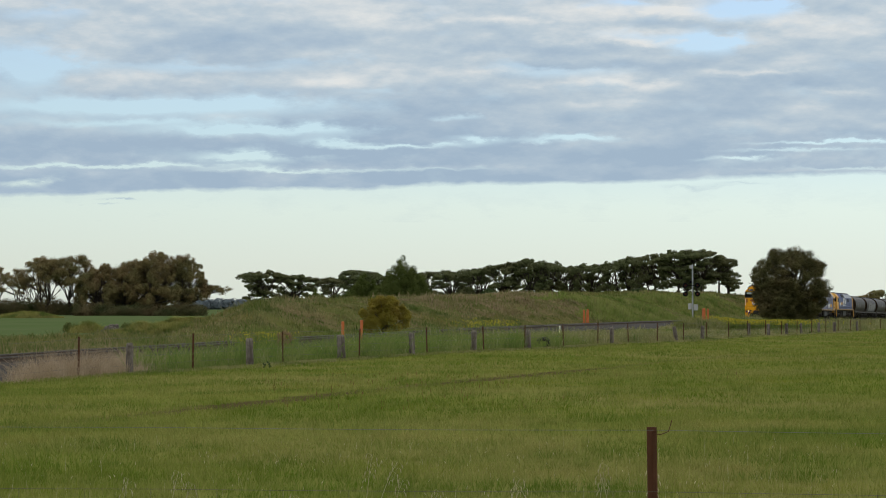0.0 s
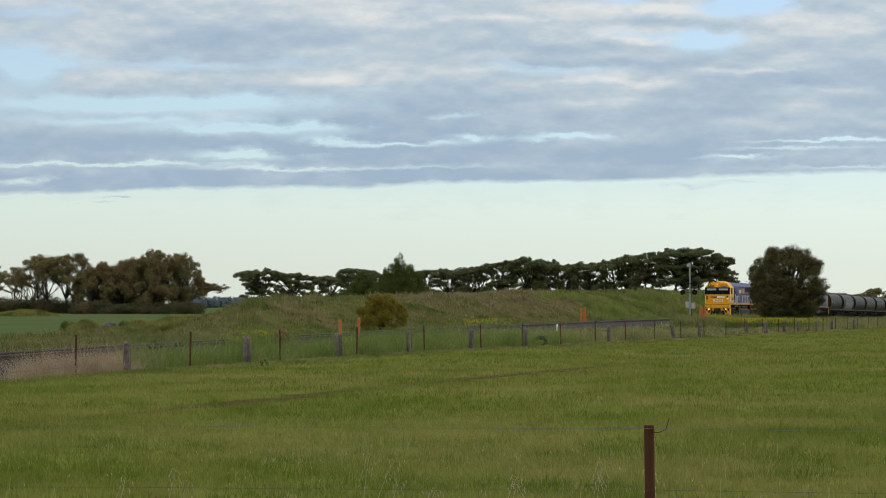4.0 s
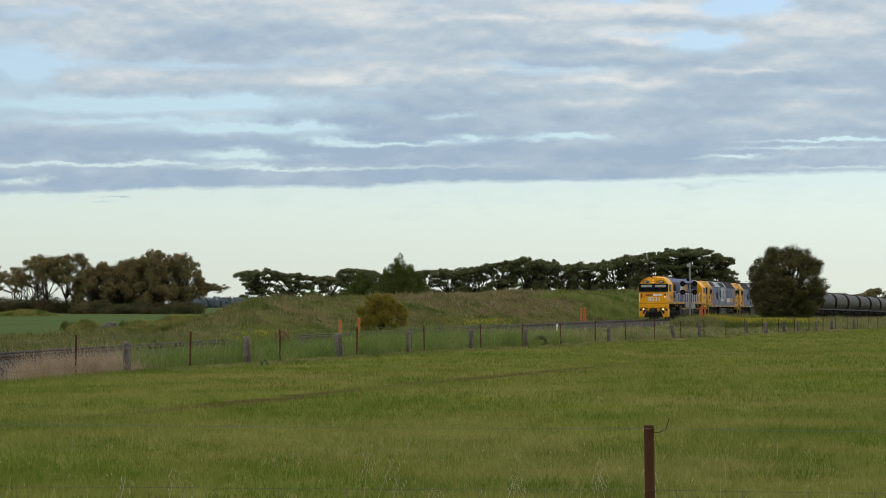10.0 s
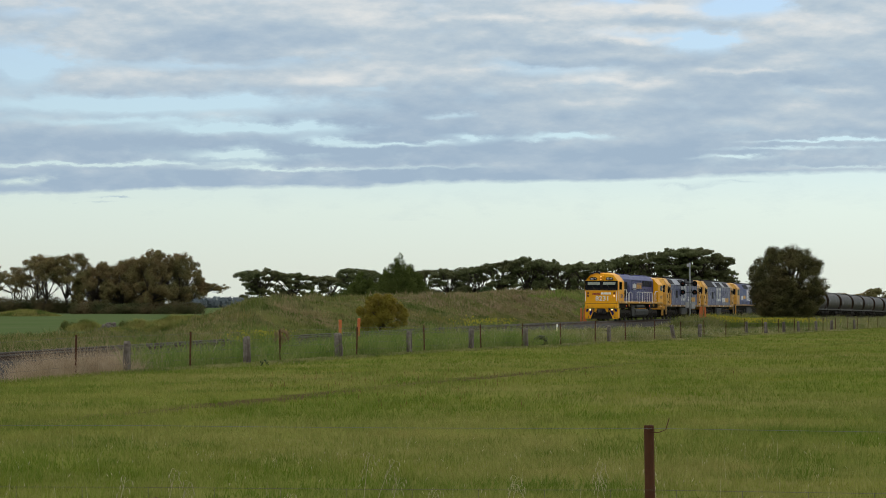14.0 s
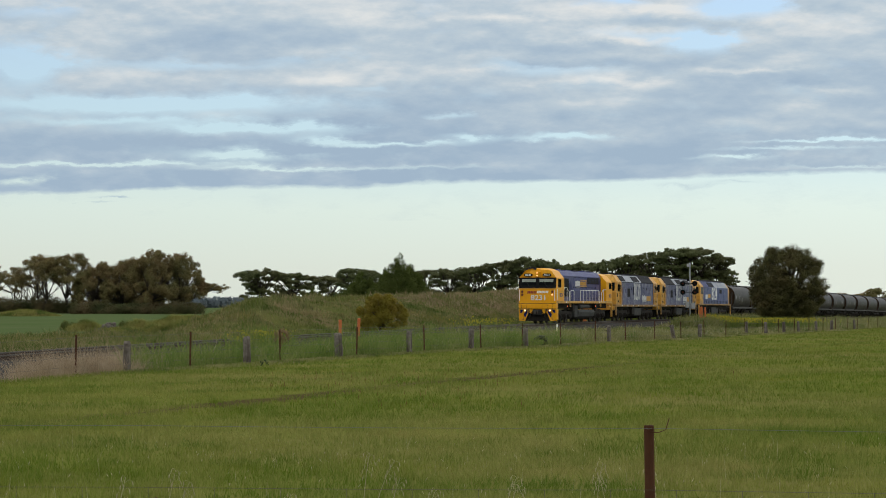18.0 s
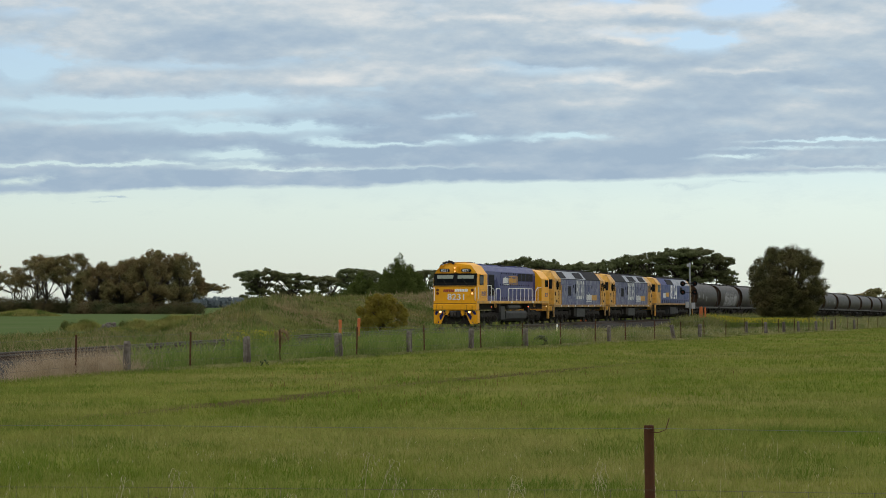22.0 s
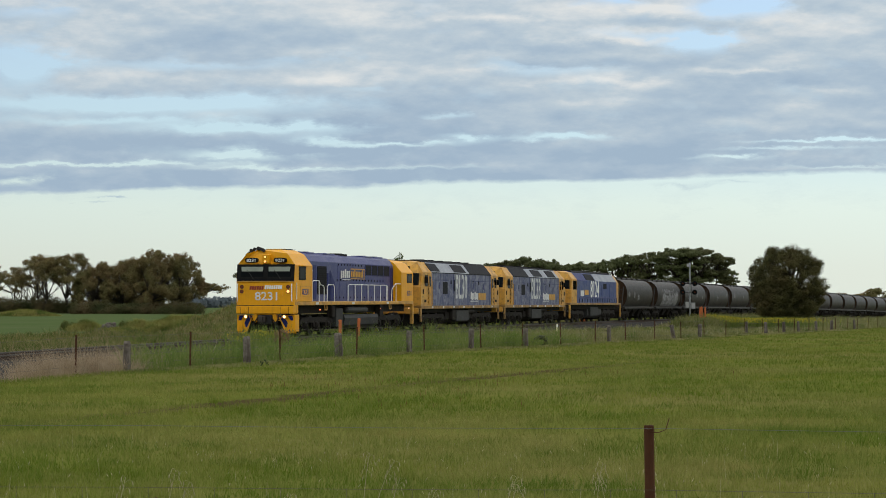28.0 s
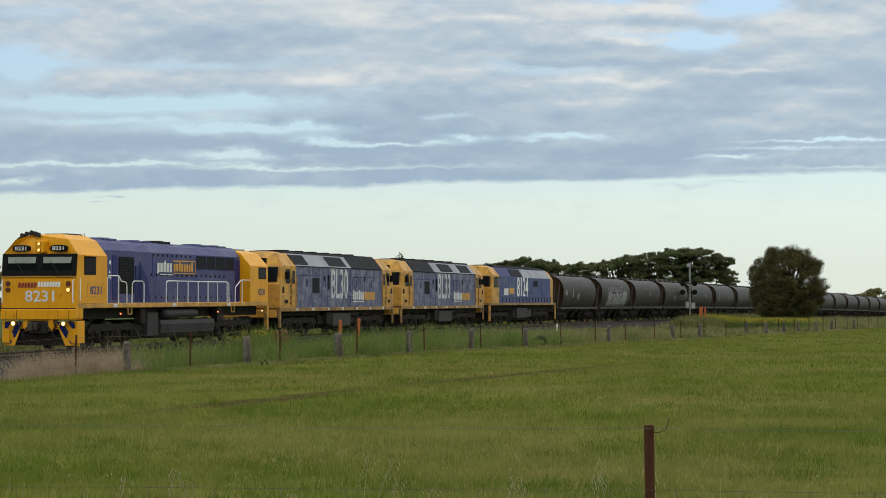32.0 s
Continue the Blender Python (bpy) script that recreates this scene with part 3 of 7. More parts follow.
    # stray shreds under the deck
    shreds = ((-0.1645, 0.0495, 0.0067, 0.0006, 0.75), (-0.1748, 0.0467, 0.0056, 0.0004, 0.4), (0.1204, 0.0562, 0.0168, 0.0008, 0.35), (0.1441, 0.0576, 0.0112, 0.0007, 0.35),
            (-0.1128, 0.0554, 0.0112, 0.0006, 0.3))
    dens = math_node(nt, "MAXIMUM", dens, math_node(nt, "MULTIPLY", math_node(nt, "ADD", lumps(shreds), math_node(nt, "MULTIPLY", wob, 0.5)), 1.0, clamp=True))
    # tone: thick grey blue undersides, thinner pale shoulders, lit from above
    thick = ((-0.177, 0.0744, 0.0922, 0.005, 0.3), (-0.1715, 0.059, 0.0642, 0.0036, 0.26), (-0.0626, 0.0716, 0.0531, 0.0042, 0.3), (-0.0123, 0.0822, 0.0391, 0.005, 0.3),
            (0.024, 0.0772, 0.0195, 0.0039, 0.22), (0.0045, 0.0604, 0.0782, 0.0031, 0.28), (0.0966, 0.0727, 0.0614, 0.0039, 0.26), (0.1776, 0.0822, 0.0642, 0.0028, 0.2),
            (0.0603, 0.1247, 0.0419, 0.0039, 0.26), (0.0771, 0.116, 0.0475, 0.0028, 0.28), (-0.0737, 0.1302, 0.067, 0.005, 0.16), (0.186, 0.1099, 0.0447, 0.0061, 0.24),
            (-0.0179, 0.0956, 0.0419, 0.0039, 0.2), (0.1078, 0.1364, 0.0307, 0.0025, 0.28), (-0.1268, 0.128, 0.0335, 0.0034, 0.18), (0.1581, 0.1238, 0.0251, 0.0034, 0.12))
    pale = ((0.1078, 0.1436, 0.0335, 0.0031, 0.42), (0.0324, 0.1392, 0.0307, 0.0022, 0.34), (0.0813, 0.1068, 0.0307, 0.0022, 0.38), (0.1525, 0.114, 0.0279, 0.0017, 0.36),
            (0.0296, 0.1138, 0.0195, 0.0017, 0.3), (0.0994, 0.1291, 0.0279, 0.002, 0.32), (0.1678, 0.1397, 0.0223, 0.0039, 0.26), (-0.0626, 0.1071, 0.0335, 0.0022, 0.16),
            (-0.0235, 0.142, 0.0335, 0.0028, 0.2), (0.1888, 0.1029, 0.0251, 0.0017, 0.22), (-0.0179, 0.066, 0.0475, 0.0011, 0.22), (0.172, 0.0632, 0.0307, 0.0014, 0.22),
            (-0.1519, 0.1107, 0.0419, 0.0022, 0.14), (0.0603, 0.0973, 0.0391, 0.002, 0.14), (0.1944, 0.1308, 0.0251, 0.0028, 0.18))
    tone = math_node(nt, "SUBTRACT", lumps(pale, 0.42), lumps(thick))
    big, below = field(15.0, 3.0, 7.0, 0.56, off=3.0), field(15.0, 3.0, 7.0, 0.56, 0.004, off=3.0)
    tone = math_node(nt, "ADD", tone, math_node(nt, "MULTIPLY", big, 0.80))
    tone = math_node(nt, "ADD", tone, math_node(nt, "MULTIPLY", math_node(nt, "SUBTRACT", below, big), 1.9))
    tone = math_node(nt, "ADD", tone, math_node(nt, "MULTIPLY", field(48.0, 2.6, 6.0, 0.6, off=5.0), 0.42))
    tone = math_node(nt, "ADD", tone, math_node(nt, "MULTIPLY", math_node(nt, "SUBTRACT", v, 0.095), 3.4))
    n = nt.nodes.new("ShaderNodeValToRGB")
    stops = ((0.12, (0.352, 0.462, 0.582)), (0.36, (0.418, 0.522, 0.622)), (0.56, (0.500, 0.590, 0.660)), (0.95, (0.76, 0.775, 0.765)))
    while len(n.color_ramp.elements) < 4:
        n.color_ramp.elements.new(0.5)
    for e, (p, c) in zip(n.color_ramp.elements, stops):
        e.position, e.color = p, (*c, 1)
    nt.links.new(tone, n.inputs[0])
    em = node(nt, "Emission", Strength=1.0)
    # an overcast sky brightens towards the zenith
    high = ramp(nt, sep.outputs[2], (0.16, 0.0), (0.9, 1.0))
    nt.links.new(math_node(nt, "ADD", 1.0, math_node(nt, "MULTIPLY", high, 0.75)), em.inputs["Strength"])
    nt.links.new(n.outputs[0], em.inputs[0])
    tr = nt.nodes.new("ShaderNodeBsdfTransparent")
    mx = nt.nodes.new("ShaderNodeMixShader")
    nt.links.new(dens, mx.inputs[0])
    nt.links.new(tr.outputs[0], mx.inputs[1])
    nt.links.new(em.outputs[0], mx.inputs[2])
    nt.links.new(mx.outputs[0], nt.nodes["Material Output"].inputs[0])
    m.cycles.emission_sampling = "NONE"
    return m


def build_cloud():
    rings, n = [], 64
    for k, el in enumerate((2.2, 4, 7, 11, 17, 25, 36, 50, 66, 80)):
        e = radians(el)
        rings.append([(4200 * math.cos(e) * math.sin(2 * math.pi * i / n), 4200 * math.cos(e) * math.cos(2 * math.pi * i / n), 4200 * math.sin(e)) for i in range(n)])
    bm = bmesh.new()
    rv = loft(bm, rings, caps=False)
    bm.faces.new(rv[-1])
    me = mesh_of(bm, "cloud_deck", cloud_material(), True)
    ob = new("cloud_deck", me)
    ob.matrix_basis = pose(0, 0, EYE[2])
    return tagged(ob, "broken grey blue evening cloud deck over a clear strip", "cloud", kind="structure")


cloud_deck = build_cloud()


# ---------------------------------------------------------------- the train
# Vehicle space: x forwards, y to its left (the paddock side), z up from the rail head, the origin under its middle.
def plate(bm, pts, thick, axis):
    """A flat plate with the outline pts, thickened along axis."""
    a = Vector(axis) * thick
    lo = [bm.verts.new(Vector(p)) for p in pts]
    hi = [bm.verts.new(Vector(p) + a) for p in pts]
    n = len(pts)
    bm.faces.new(lo[::-1])
    bm.faces.new(hi)
    for i in range(n):
        bm.faces.new((lo[i], lo[(i + 1) % n], hi[(i + 1) % n], hi[i]))


def lettering(text, width, height, depth=0.012):
    """Built-in lettering as a mesh in the xy plane, centred, stretched to width and height."""
    cu = bpy.data.curves.new("lettering", "FONT")
    cu.body, cu.align_x, cu.extrude, cu.resolution_u, cu.offset = text, "CENTER", 0.02, 3, 0.012
    ob = new("lettering", cu)
    me = bpy.data.meshes.new_from_object(ob.evaluated_get(bpy.context.evaluated_depsgraph_get()))
    bpy.data.objects.remove(ob)
    bpy.data.curves.remove(cu)
    co = np.empty(len(me.vertices) * 3)
    me.vertices.foreach_get("co", co)
    co = co.reshape(-1, 3)
    lo, hi = co.min(0), co.max(0)
    co = (co - (lo + hi) / 2) / np.maximum(hi - lo, 1e-6) * (width, height, depth)
    me.vertices.foreach_set("co", co.ravel())
    me.update()
    return me


def front_writing(name, text, mat, parent, x, y, z, w, h, label="", tilt=0.0):
    me = lettering(text, w, h)
    me.materials.append(M[mat])
    m = Matrix(((0, 0, 1, x), (1, 0, 0, y), (0, 1, 0, z), (0, 0, 0, 1))) @ pose(0, 0, 0, -tilt)
    return part(name, me, None, parent, label, m)


def side_writing(name, text, mat, parent, x, y, z, w, h, label=""):
    me = lettering(text, w, h)
    me.materials.append(M[mat])
    m = Matrix(((-1, 0, 0, x), (0, 0, 1, y), (0, 1, 0, z), (0, 0, 0, 1)))
    return part(name, me, None, parent, label, m)


def flat_box(name, mat, parent, x0, x1, y0, y1, z0, z1, label="", bevel=0.0):
    bm = bmesh.new()
    box(bm, x0, x1, y0, y1, z0, z1, bevel)
    return part(name, bm, mat, parent, label)


def side_bar(name, mat, parent, x0, x1, y, z0, z1, label="", slant=0.0):
    """A thin plate on the left side of a vehicle."""
    bm = bmesh.new()
    plate(bm, [(x0, y, z0), (x1, y, z0), (x1 - slant, y, z1), (x0 - slant, y, z1)], 0.014, (0, 1, 0))
    return part(name, bm, mat, parent, label)


def lamp(name, mat, parent, x, y, z, r, rim="black", deep=0.10, axis=(1, 0, 0)):
    """A round lamp in a dark housing."""
    a = Vector(axis)
    bm = bmesh.new()
    rod(bm, Vector((x, y, z)) - a * deep, (x, y, z), r * 1.25, seg=14)
    h = part(name, bm, rim, parent)
    bm = bmesh.new()
    rod(bm, (x, y, z), Vector((x, y, z)) + a * 0.012, r, r * 0.9, seg=14)
    part("lens", bm, mat, h, "lit lamp lens" if "on" in mat or "amber" in mat or "red" in mat else "")
    return h


def make_wheelset(r):
    bm = bmesh.new()
    rod(bm, (0, -0.95, 0), (0, 0.95, 0), 0.085, seg=10)
    for s in (-1, 1):
        loft(bm, [[(rr * math.cos(2 * math.pi * i / 22), s * yy, rr * math.sin(2 * math.pi * i / 22)) for i in range(22)]
                  for rr, yy in ((0.13, 0.68), (r * 0.8, 0.70), (r * 0.83, 0.685), (r + 0.03, 0.685), (r + 0.03, 0.715), (r, 0.72), (r - 0.006, 0.825), (r * 0.83, 0.83),
                                 (r * 0.8, 0.79), (0.17, 0.80), (0.15, 0.87))])
        for k in range(3):
            a = 2 * math.pi * k / 3
            box(bm, 0.28 * math.cos(a) - 0.03, 0.28 * math.cos(a) + 0.03, s * 0.80 - 0.012, s * 0.80 + 0.012, 0.28 * math.sin(a) - 0.03, 0.28 * math.sin(a) + 0.03)
    return mesh_of(bm, "wheelset", "steel")


LOCO_WHEEL, WAGON_WHEEL = make_wheelset(0.51), make_wheelset(0.45)


def bogie_frame(axles, r, out=1.08):
    """A side-framed bogie with axleboxes, springs and brake gear."""
    bm = bmesh.new()
    n = len(axles)
    for s in (-1, 1):
        y0, y1 = sorted((s * (out - 0.07), s * (out + 0.07)))
        zt = r + 0.42
        loft(bm, [[(x, y, z) for x, z in ((axles[0] + 0.75, zt - 0.20), (axles[0] + 0.35, zt), (axles[-1] - 0.35, zt), (axles[-1] - 0.75, zt - 0.20),
                                          (axles[-1] - 0.75, zt - 0.36), (axles[-1] - 0.30, zt - 0.26), (axles[0] + 0.30, zt - 0.26), (axles[0] + 0.75, zt - 0.36))]
                  for y in (y0, y1)])
        for a in axles:
            ya, yb = sorted((s * (out - 0.06), s * (out + 0.14)))
            box(bm, a - 0.17, a + 0.17, ya, yb, r - 0.17, r + 0.19, 0.03)
            rod(bm, (a, s * (out + 0.14), r), (a, s * (out + 0.19), r), 0.11, seg=10)
            for d in (-0.34, 0.34):
                rod(bm, (a + d, s * (out + 0.02), r - 0.05), (a + d, s * (out + 0.02), r + 0.24), 0.09, seg=8)
            box(bm, a - 0.46, a + 0.46, *sorted((s * (out - 0.03), s * (out + 0.05))), r - 0.20, r - 0.12)
            rod(bm, (a + 0.58, s * (out - 0.03), r + 0.28), (a + 0.58, s * (out - 0.03), r - 0.12), 0.035, seg=6)
            box(bm, a + 0.50, a + 0.62, *sorted((s * (out - 0.36), s * (out - 0.22))), r - 0.22, r + 0.1)
    # motors or brake beams fill the space between the wheels
    for a in axles:
        box(bm, a - 0.78, a + 0.78, -0.62, 0.62, 0.20, r + 0.30, 0.08)
    for x in (axles[0] + 0.7, axles[-1] - 0.7, sum(axles) / n):
        box(bm, x - 0.12, x + 0.12, -out, out, r + 0.12, r + 0.36)
    return mesh_of(bm, "bogie", "under")


LOCO_BOGIE = bogie_frame((1.82, 0.0, -1.82), 0.51)
WAGON_BOGIE = bogie_frame((0.88, -0.88), 0.45, 1.0)


def add_bogies(thing, places, axles, frame_mesh, wheel_mesh, r):
    for x in places:
        b = part("bogie", frame_mesh, None, thing, "dark greasy bogie frame", pose(x, 0, 0))
        for a in axles:
            part("wheelset", wheel_mesh, None, b, "", pose(a, 0, r))


def coupler(thing, x, d, hoses=True):
    bm = bmesh.new()
    box(bm, *sorted((x, x + d * 0.42)), -0.09, 0.09, 0.78, 0.98, 0.02)
    box(bm, *sorted((x + d * 0.36, x + d * 0.62)), -0.16, 0.16, 0.72, 1.04, 0.05)
    part("coupler", bm, "under", thing)
    if hoses:
        for s in (-1, 1):
            bm = bmesh.new()
            tube(bm, [(x + d * 0.02, s * 0.45, 0.95), (x + d * 0.16, s * 0.46, 0.86), (x + d * 0.2, s * 0.42, 0.62), (x + d * 0.3, s * 0.34, 0.48)], 0.028, 6)
            part("air_hose", bm, "black", thing)


def ring(x, pts):
    """A closed cross-section from its left half (y, z), or with a z-dependent x."""
    full = [(y, z) for y, z in pts] + [(-y, z) for y, z in reversed(pts)]
    return [(x(z) if callable(x) else x, y, z) for y, z in full]


def shell(name, mat, thing, stations, label="", smooth=False):
    bm = bmesh.new()
    loft(bm, [ring(x, pts) for x, pts in stations])
    return part(name, bm, mat, thing, label, smooth=smooth)


def handrail(thing, pts, posts, label="white tubular handrail", mat="white"):
    bm = bmesh.new()
    for a, b in zip(pts, pts[1:]):
        rod(bm, a, b, 0.022, seg=6)
    for x, y, z0, z1 in posts:
        rod(bm, (x, y, z0), (x, y, z1), 0.02, seg=6)
    return part("handrail", bm, mat, thing, label)


def front_slope(low, knee, high, z_low, z_knee, z_high, top):
    """x of a cab front: upright to the waist, then leaning back."""
    return lambda z: low if z <= z_low else (low + (knee - low) * (z - z_low) / (z_knee - z_low) if z <= z_knee else
                                            knee + (high - knee) * (z - z_knee) / (z_high - z_knee)) if z <= z_high else top


def lead_locomotive():
    L = 10.5
    t = empty("locomotive", label="yellow-nosed blue diesel freight locomotive with lit headlights leading the train", category="locomotive", group="train")
    X = lambda s: L - s
    # frame and running boards
    d = flat_box("deck", "yellow_worn", t, -10.45, 10.3, -1.45, 1.45, 1.52, 1.70, "yellow running board edge", 0.02)
    for s0 in (3.3, 9.2, 15.5):
        side_bar("edge_marking", "off_white", d, X(s0), X(s0 + 0.4), 1.452, 1.55, 1.67)
    flat_box("frame", "under", t, -10.2, 10.0, -0.95, 0.95, 1.12, 1.515)
    # cab
    side = ((1.45, 1.705), (1.45, 2.62), (1.45, 3.43), (1.02, 3.98), (0.55, 4.18))
    slope = front_slope(10.44, 10.34, 10.20, 2.62, 3.46, 3.98, 9.75)
    cab = shell("cab", "yellow", t, [(7.76, side), (slope, side)], "yellow driver's cab")
    flat_box("nose", "yellow", t, 9.8, 10.5, -1.44, 1.44, 1.12, 2.63, "flat yellow nose with white lettering", 0.05)
    nl = flat_box("nose_apron", "yellow", t, 10.4, 10.56, -1.43, 1.43, 1.12, 1.50, "yellow lower nose panel", 0.025)
    # shadow line along the apron's ledge, put in as a dark strip
    flat_box("nose_seam", "under", t, 10.45, 10.506, -1.42, 1.42, 1.50, 1.535)
    flat_box("nose_side_seam", "yellow_worn", t, 10.12, 10.15, 1.44, 1.452, 1.16, 2.60)
    for y in (-1.0, 1.0):
        bm = bmesh.new()
        box(bm, 10.555, 10.575, y - 0.2, y + 0.2, 1.14, 1.44, 0.01)
        rod(bm, (10.575, y, 1.28), (10.61, y, 1.28), 0.10, seg=12)
        part("jacking_pad", bm, "yellow", nl)
        for e in (-0.215, 0.2):
            flat_box("pad_seam", "under", nl, 10.50, 10.572, y + e, y + e + 0.015, 1.13, 1.46)
    lip = flat_box("nose_ledge", "yellow_worn", t, 9.95, 10.53, -1.42, 1.42, 2.635, 2.675)
    # windscreen in its dark surround
    fx = lambda z: slope(z)
    bm = bmesh.new()
    plate(bm, [(fx(2.68) + 0.004, -1.43, 2.68), (fx(2.68) + 0.004, 1.43, 2.68), (fx(3.46) + 0.004, 1.44, 3.46), (fx(3.46) + 0.004, -1.44, 3.46)], 0.03, (0.97, 0, 0.24))
    ws = part("windscreen_surround", bm, "signal_black", t, "black windscreen surround")
    for a, b in ((-1.24, -0.10), (0.12, 1.26)):
        bm = bmesh.new()
        plate(bm, [(fx(2.88) + 0.036, a, 2.88), (fx(2.88) + 0.036, b, 2.88), (fx(3.36) + 0.036, b, 3.36), (fx(3.36) + 0.036, a, 3.36)], 0.01, (0.97, 0, 0.24))
        part("windscreen", bm, "glass", ws, "dark windscreen pane")
        bm = bmesh.new()
        plate(bm, [(fx(3.13) + 0.049, a + 0.04, 3.13), (fx(3.13) + 0.049, b - 0.04, 3.13), (fx(3.35) + 0.049, b - 0.02, 3.35), (fx(3.35) + 0.049, a + 0.03, 3.35)], 0.004, (0.97, 0, 0.24))
        part("sun_blind", bm, "blind", ws, "pale drawn sun blind")
        bm = bmesh.new()
        rod(bm, (fx(2.76) + 0.07, (a + b) / 2 + 0.1, 2.76), (fx(3.2) + 0.07, (a + b) / 2 - 0.25, 3.2), 0.012, seg=5)
        part("wiper", bm, "black", ws)
    # brow with number boards and headlights
    for y in (-0.74, 0.70):
        bm = bmesh.new()
        n = 18
        loft(bm, [[(fx(3.66) - 0.10 + dx, y + 0.31 * math.copysign(abs(math.cos(2 * math.pi * i / n)) ** 0.6, math.cos(2 * math.pi * i / n)),
                    3.66 + 0.12 * math.copysign(abs(math.sin(2 * math.pi * i / n)) ** 0.6, math.sin(2 * math.pi * i / n))) for i in range(n)] for dx in (0, 0.20)])
        nb = part("number_board", bm, "signal_black", t, "black oval number board")
        front_writing("board_digits", "8231", "white", nb, fx(3.66) + 0.108, y, 3.66, 0.44, 0.14)
    bm = bmesh.new()
    box(bm, 9.75, fx(3.6) + 0.06, -0.21, 0.13, 3.50, 3.94, 0.03)
    hl = part("headlight_box", bm, "yellow", t)
    for z in (3.60, 3.82):
        lamp("headlight", "lamp_amber", hl, fx(3.6) + 0.085, -0.04, z, 0.055, deep=0.05)
    # roof gear over the cab
    bm = bmesh.new()
    box(bm, 9.30, 9.66, -0.98, -0.30, 4.02, 4.10, 0.02)
    for i, (y, z, n) in enumerate(((-0.92, 4.14, 0.46), (-0.74, 4.20, 0.36), (-0.56, 4.24, 0.50), (-0.40, 4.20, 0.40), (-0.28, 4.14, 0.30))):
        rod(bm, (9.90, y, z), (9.90 - n, y, z), 0.085, 0.03, seg=10)
        rod(bm, (9.90 - n, y, z), (9.90 - n, y, 4.05), 0.025, seg=6)
    tube(bm, [(9.92, -1.18, 3.92), (9.80, -1.08, 4.06), (9.55, -0.95, 4.10)], 0.03, 6)
    part("air_horn", bm, "black", t, "cluster of dark trumpet horns")
    bm = bmesh.new()
    box(bm, 7.8, 9.0, -0.5, 0.5, 4.165, 4.23, 0.03)
    part("air_conditioner", bm, "roof_dark", t, "flat dark roof air conditioner")
    for xx, yy, zz in ((7.9, 0.6, 4.26), (7.2, -0.3, 4.24)):
        bm = bmesh.new()
        rod(bm, (xx, yy, 3.9), (xx, yy, zz), 0.012, seg=5)
        part("aerial", bm, "black", t)
    # nose fittings
    for y in (-1.16, 1.16):
        for z, lit in ((2.40, False), (2.18, y > 0)):
            lamp("marker_light", "lamp_amber" if lit else "lamp_off", t, 10.53, y, z, 0.075, deep=0.04)
    front_writing("nose_number", "8231", "off_white", t, 10.508, 0.06, 1.96, 1.12, 0.40, "large white number on the nose")
    for k in range(6):
        bm = bmesh.new()
        a = -0.78 + k * 0.12
        plate(bm, [(10.502, a, 2.26), (10.502, a + 0.10, 2.26), (10.502, a + 0.13, 2.44), (10.502, a + 0.03, 2.44)], 0.008, (1, 0, 0))
        part("emblem_bar", bm, "red_paint", t, "dark red slanted bar")
    for k in range(8):
        bm = bmesh.new()
        a = -0.02 + k * 0.11
        plate(bm, [(10.502, a, 2.29), (10.502, a + 0.085, 2.29), (10.502, a + 0.115, 2.47), (10.502, a + 0.03, 2.47)], 0.008, (1, 0, 0))
        part("emblem_bar", bm, "white", t, "white slanted bar")
    for y in (-1.36, 1.36):
        handrail(t, [(10.52, y, 1.72), (10.57, y, 1.76), (10.57, y, 2.5), (10.52, y, 2.54)], [])
    bm = bmesh.new()
    rod(bm, (10.5, 0.84, 2.06), (10.545, 0.84, 2.06), 0.08, seg=12)
    part("lamp_bracket", bm, "yellow", t)
    # pilot, plough and ditch lights
    bm = bmesh.new()
    loft(bm, [[(x0, y, z) for y, z in ((1.32, 0.92), (1.42, 0.22), (-1.42, 0.22), (-1.32, 0.92))] for x0 in (9.75, 9.85)])
    part("pilot_plate", bm, "under", t)
    for s in (-1, 1):
        bm = bmesh.new()
        plate(bm, [(10.35, s * 0.62, 1.06), (10.35, s * 1.44, 1.06), (10.15, s * 1.46, 0.20), (10.30, s * 0.98, 0.20)], 0.04, (1, 0, 0))
        w = part("plough_wing", bm, "yellow", t, "yellow and blue striped plough blade")
        for k in range(2):
            bm = bmesh.new()
            a = 0.66 + 0.44 * k
            plate(bm, [(10.397, s * a, 1.04), (10.397, s * min(a + 0.22, 1.43), 1.04), (10.25, s * min(a + 0.66, 1.45), 0.30 if k == 0 else 0.74), (10.28, s * min(a + 0.44, 1.45), 0.23 if k == 0 else 0.46)], 0.006, (1, 0, 0))
            part("stripe", bm, "blue_dark", w, "dark blue warning stripe")
        lamp("ditch_light", "lamp_on", t, 10.50, s * 0.966, 0.985, 0.07, rim="yellow", deep=0.16)
        bm = bmesh.new()
        tube(bm, [(10.35, s * 0.28, 1.06), (10.52, s * 0.30, 1.0), (10.54, s * 0.52, 0.70), (10.36, s * 0.62, 0.46)], 0.03, 6)
        part("air_hose", bm, "black", t)
        bm = bmesh.new()
        tube(bm, [(10.40, s * 0.42, 1.05), (10.46, s * 0.44, 0.86), (10.46, s * 0.72, 0.80), (10.38, s * 0.8, 1.0)], 0.025, 6)
        part("uncoupling_lever", bm, "yellow", t)
        flat_box("corner_step", "yellow", t, 9.75, 10.35, *sorted((s * 1.18, s * 1.46)), 0.28, 1.08, "yellow corner step box", 0.02)
        flat_box("corner_step", "yellow_worn", t, -10.45, -10.25, *sorted((s * 1.28, s * 1.46)), 0.40, 1.52, "yellow corner step box", 0.02)
